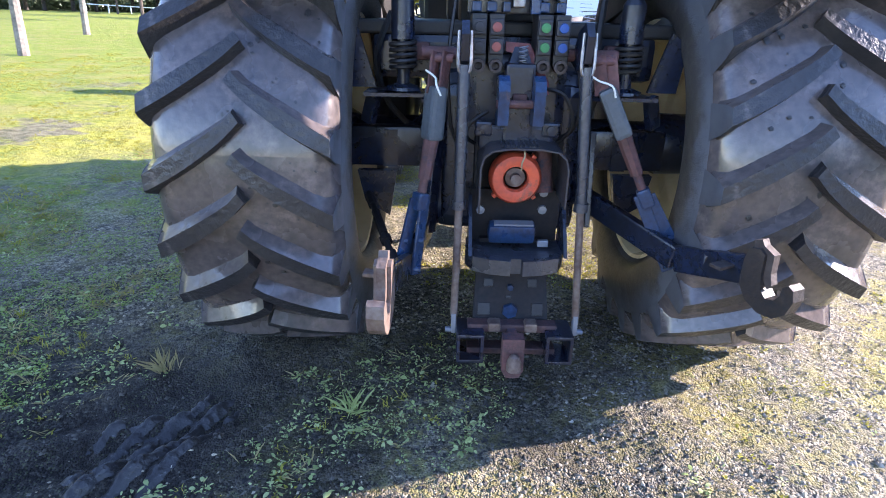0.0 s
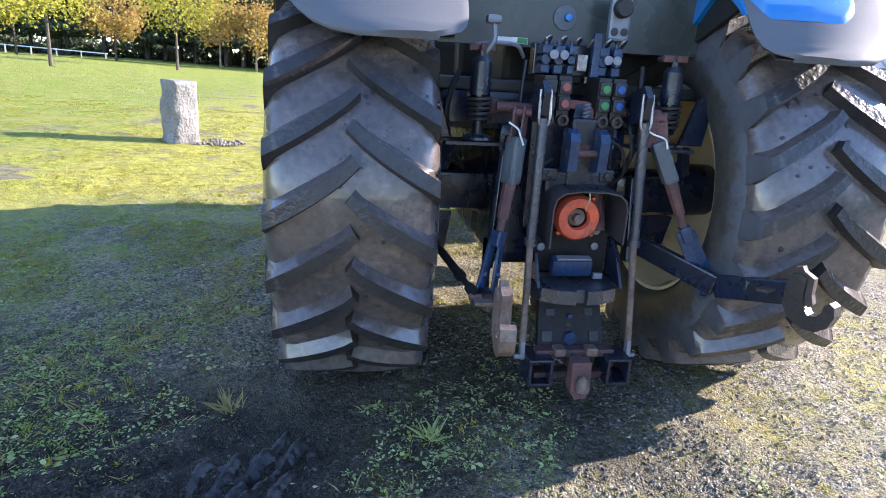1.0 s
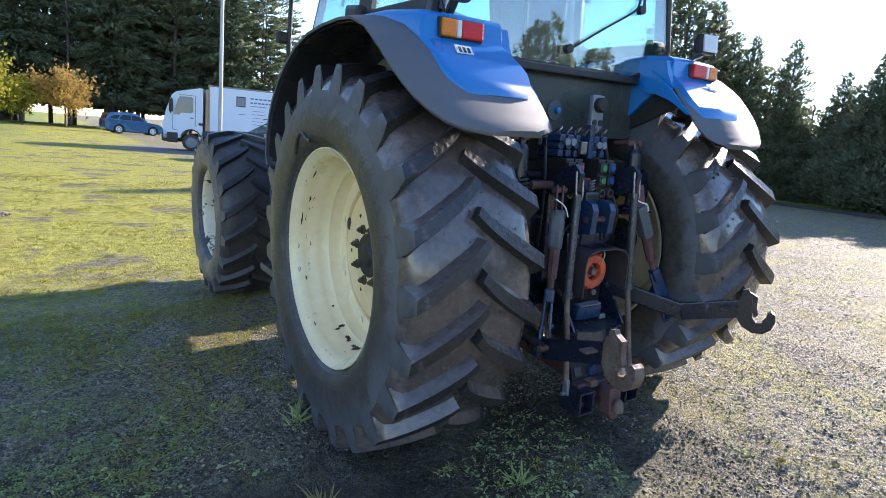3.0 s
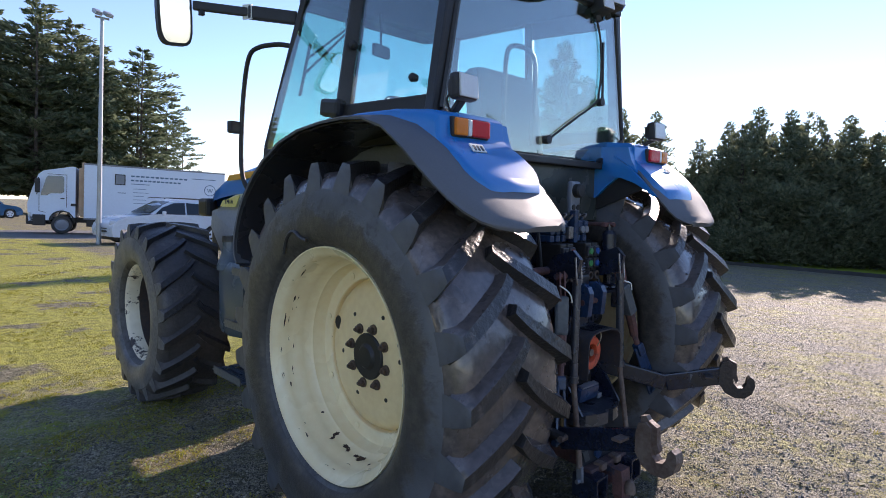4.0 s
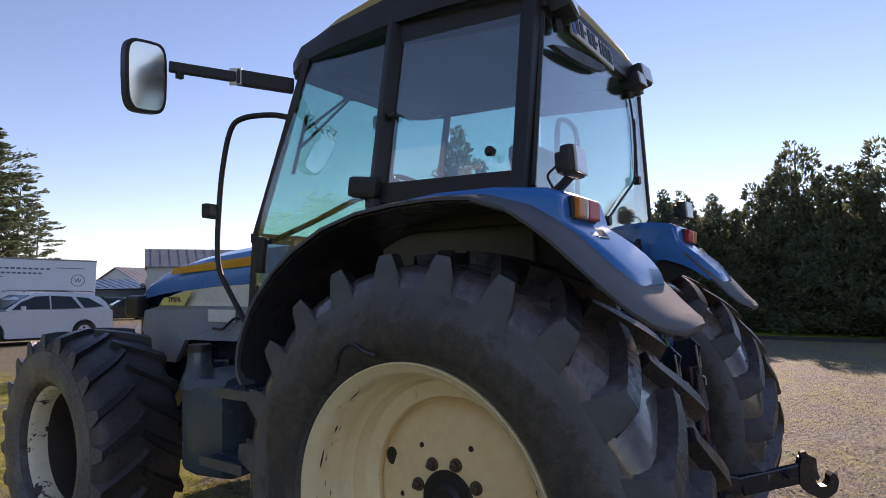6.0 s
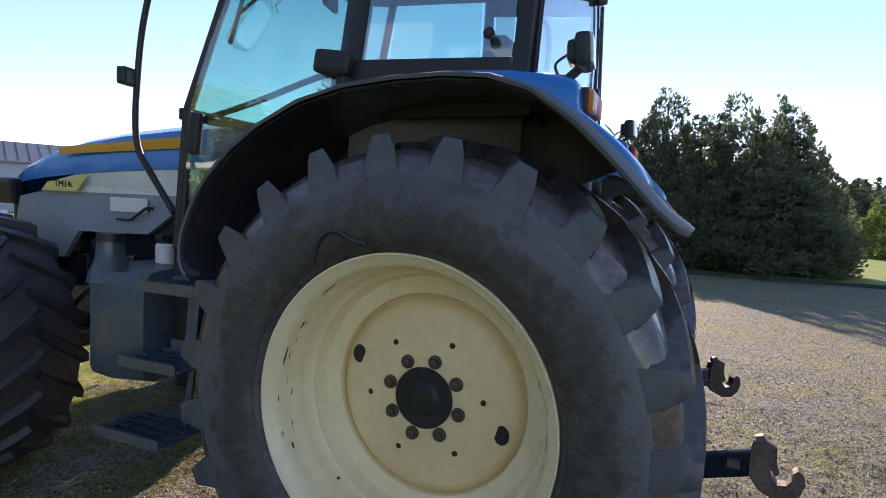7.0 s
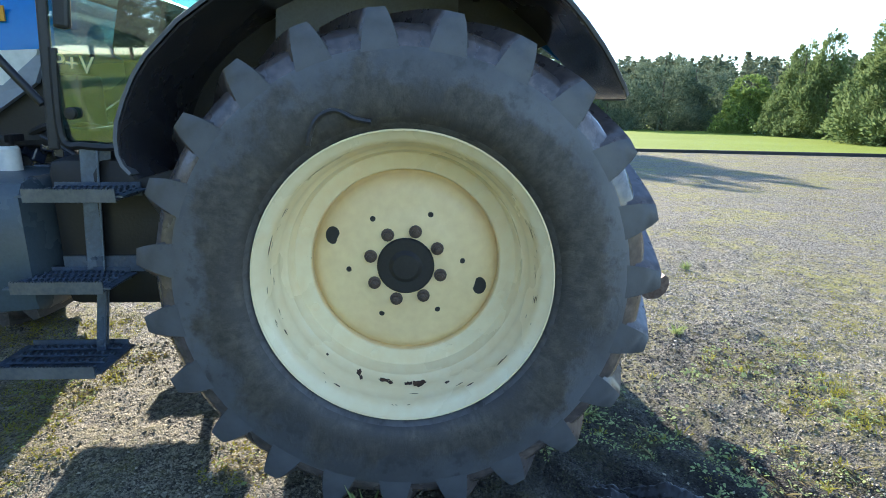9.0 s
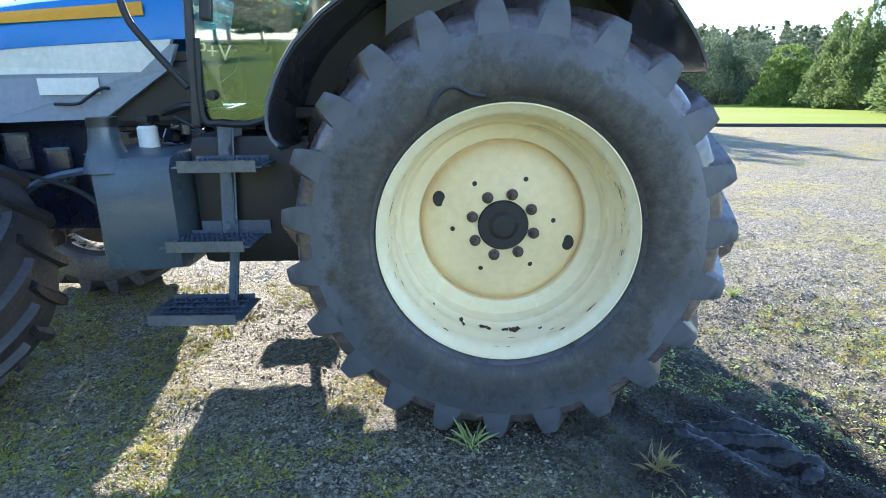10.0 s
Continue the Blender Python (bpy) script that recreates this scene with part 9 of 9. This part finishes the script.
def plants(name, spots, material, seed, blades, length, width, spread, label, category):
    """Clumps of thin curved blades or small leaves, as one mesh."""
    rng = np.random.default_rng(seed)
    V, F = [], []
    k = 0
    for x, y, s in spots:
        z = surface_z(x, y)
        for _ in range(int(blades * rng.uniform(0.6, 1.4))):
            a, lean = rng.random() * 6.28, rng.uniform(*spread)
            l, w = length * s * rng.uniform(0.5, 1.3), width * s * rng.uniform(0.7, 1.3)
            d = np.array([math.cos(a) * math.sin(lean), math.sin(a) * math.sin(lean), math.cos(lean)])
            side = np.array([-math.sin(a), math.cos(a), 0]) * w
            o = np.array([x, y, z - 0.003]) + rng.normal(0, 0.014 * s, 3) * np.array([1, 1, 0])
            mid = o + d * l * 0.5
            tip = o + d * l * 0.9 + np.array([d[0], d[1], -0.35]) * l * 0.2
            V += [o, mid + side, tip, mid - side]
            F += [(k, k + 1, k + 2), (k, k + 2, k + 3)]
            k += 4
    me = bpy.data.meshes.new(name)
    me.from_pydata([tuple(v) for v in V], [], F)
    me.materials.append(material)
    return tagged(new(name, me), label, category, kind="stuff")


def rosettes(name, spots, material, seed, leaves, length, label):
    """Small plants whose rounded leaves lie spread round the stem, as one mesh."""
    rng = np.random.default_rng(seed)
    V, F, k = [], [], 0
    for x, y, s in spots:
        z, a0 = surface_z(x, y), rng.random() * 6.28
        n = max(3, int(leaves * rng.uniform(0.5, 1.4)))
        for i in range(n):
            a = a0 + i * 2.4 + rng.normal(0, 0.3)
            l = length * s * rng.uniform(0.55, 1.25)
            w = l * rng.uniform(0.16, 0.3)
            rise, roll = rng.uniform(0.05, 0.7), rng.normal(0, 0.4)
            c, d = math.cos(a), math.sin(a)
            stem = l * rng.uniform(0.25, 0.9)
            for t, ww in ((0.0, 0.0), (0.3, 0.85), (0.65, 1.0), (0.9, 0.55), (1.05, 0.0)):
                h = 0.004 + (stem + t * l) * rise - (t * l) * 0.35 * t
                for q in ((1, -1) if ww else (0,)):
                    V.append((x + c * (stem + t * l) - d * w * ww * q, y + d * (stem + t * l) + c * w * ww * q, z + h + q * ww * w * roll))
            F += [(k, k + 1, k + 2), (k + 1, k + 3, k + 4, k + 2), (k + 3, k + 5, k + 6, k + 4), (k + 5, k + 7, k + 6)]
            k += 8
    me = bpy.data.meshes.new(name)
    me.from_pydata(V, [], F)
    me.materials.append(material)
    return tagged(new(name, me), label, "weeds", kind="stuff")


rng = np.random.default_rng(21)


def scatter(n, x0, x1, y0, y1, test=None, s=(0.6, 1.4), floor=0.07):
    out = []
    for _ in range(n):
        x, y = rng.uniform(x0, x1), rng.uniform(y0, y1)
        patch = noise.fractal(Vector((x * 1.3, y * 1.3, 4)), 1.0, 2.0, 3)
        if patch + 0.12 * rng.random() < floor or (test and not test(x, y)):
            continue
        if math.hypot(x + 0.86, y * 0.9) < 0.5 or track_at(x, y)[2] > rng.random() * 0.9:
            continue
        out.append((x, y, rng.uniform(*s)))
    return out


WEST = lambda x, y: x < 0.3 + 0.5 * rng.random() or rng.random() < 0.1  # noqa: E731
WEEDY = lambda x, y: WEST(x, y) and (y < 0.1 or rng.random() < 0.4)  # noqa: E731
rosettes("weeds", scatter(11000, -3.6, 1.3, -2.4, 3.0, WEEDY, (0.5, 1.2)), M["weed"], 31, 5, 0.012, "low broad-leaved weeds growing through the gravel")
rosettes("weeds", scatter(2300, -3.2, 0.6, -2.2, 2.6, WEEDY, (0.6, 1.3)), M["weed"], 32, 7, 0.021, "small pale green rosettes growing through the gravel")
rosettes("weeds", scatter(1100, -1.4, 0.5, -1.75, -0.4, lambda x, y: y > -1.2 - 0.25 * x or rng.random() < 0.3, (0.5, 1.3), 0.02), M["weed"], 46, 5, 0.014, "pale green seedlings growing in the dark soil behind the tractor")
MAT_ = lambda x, y: x < -1.72 + 0.22 * math.sin(y * 5) - 0.12 * max(0.0, y) and (y > -0.75 + 0.2 * math.sin(x * 7) or x < -1.85 + 0.15 * math.sin(y * 9))  # noqa: E731
rosettes("clover_mat", scatter(15000, -3.4, -1.3, -1.7, 3.2, MAT_, (0.45, 1.05), -0.22), M["clover"], 40, 5, 0.014, "dense mat of small clover leaves beside the wheel")
plants("dry_grass", scatter(900, -3.3, -1.3, -0.9, 3.2, MAT_, (0.5, 1.3)), M["straw"], 41, 6, 0.06, 0.002, (0.5, 1.4), "dry pale grass stems", "grass")
plants("straw_litter", scatter(6500, -3.3, 0.6, -2.4, 2.8, None, (0.5, 1.2)), M["straw"], 44, 4, 0.034, 0.0014, (1.25, 1.55), "short bits of dry straw lying on the gravel", "straw")
plants("straw_litter", scatter(9000, -3.2, 0.2, 0.3, 3.2, None, (0.5, 1.3)), M["straw"], 45, 4, 0.04, 0.0016, (1.2, 1.55), "pale dry straw trodden into the ground", "straw")
plants("grass_tufts", scatter(900, -3.6, 2.5, -2.4, 3.4, WEST, (0.4, 1.1)), M["grass"], 33, 9, 0.05, 0.0028, (0.1, 0.9), "thin grass tufts", "grass")
plants("dry_grass", scatter(1500, -3.2, 2.5, -2.4, 3.0, WEST, (0.4, 1.2)), M["straw"], 34, 5, 0.06, 0.0022, (0.6, 1.5), "dry straw-coloured grass stems", "grass")
plants("lawn_grass", [(x, y, s) for x, y, s in scatter(26000, -9.0, 1.9, 0.2, 13.0, lambda x, y: x < -2.5 + 4.4 * min(1, max(0, (y - 0.9) / 3.6)), (0.4, 1.0))], M["grass"], 35, 6, 0.045, 0.004, (0.4, 1.2), "short yellow-green meadow grass", "grass")
plants("yard_moss", scatter(9500, 0.6, 9.5, -9.0, 3.0, lambda x, y: rng.random() < 0.6, (0.4, 1.0)), M["grass"], 36, 6, 0.026, 0.005, (0.7, 1.45), "low yellow-green moss and grass in the gravel", "grass")
MOSSY = lambda x, y: x > -2.0 and y < -0.55 and (y < -1.6 or rng.random() < 0.25)  # noqa: E731
plants("yard_moss", scatter(7000, -2.0, 2.2, -3.4, -0.5, MOSSY, (0.4, 1.0)), M["grass"], 38, 6, 0.022, 0.005, (0.7, 1.45), "low yellow-green moss and leaves in the gravel", "moss")
plants("yard_moss", scatter(9000, -1.75, 0.8, 0.3, 3.2, None, (0.4, 1.0), -0.02), M["grass"], 43, 6, 0.024, 0.005, (0.6, 1.4), "yellow-green moss between the wheels", "moss")
plants("grass_patch", [(x, y, s) for x, y, s in scatter(420, -1.3, 0.2, -2.8, -1.5, None, (0.4, 1.1)) if math.hypot((x + 0.6) / 0.26, (y + 2.15) / 0.3) < 0.5 + 0.9 * rng.random()], M["grass"], 39, 10, 0.05, 0.003, (0.2, 1.1), "bright yellow-green patch of longer grass", "grass")
plants("fallen_leaves", [(x, y, s) for x, y, s in scatter(420, -3.0, 2.0, -2.4, 2.0, None, (0.7, 1.3))], M["leaf_dry"], 37, 1, 0.04, 0.012, (1.3, 1.5), "pale fallen leaves", "leaves")
# the clear tufts: one by the wheel's foot and one behind the hitch
for x, y, s in ((-1.2, 0.14, 1.3), (-0.56, -0.78, 1.1), (-1.34, -0.55, 1.1), (0.45, -1.68, 0.8), (1.9, -2.4, 0.9)):
    ob = plants("grass_tuft", [(x, y, s)], M["weed"] if x > -1.25 else M["straw"], int(100 + x * 10), 34, 0.1, 0.0035, (0.1, 0.95), "single green tuft of grass", "grass tuft")
    ob["kind"] = ""
    del ob["kind"]
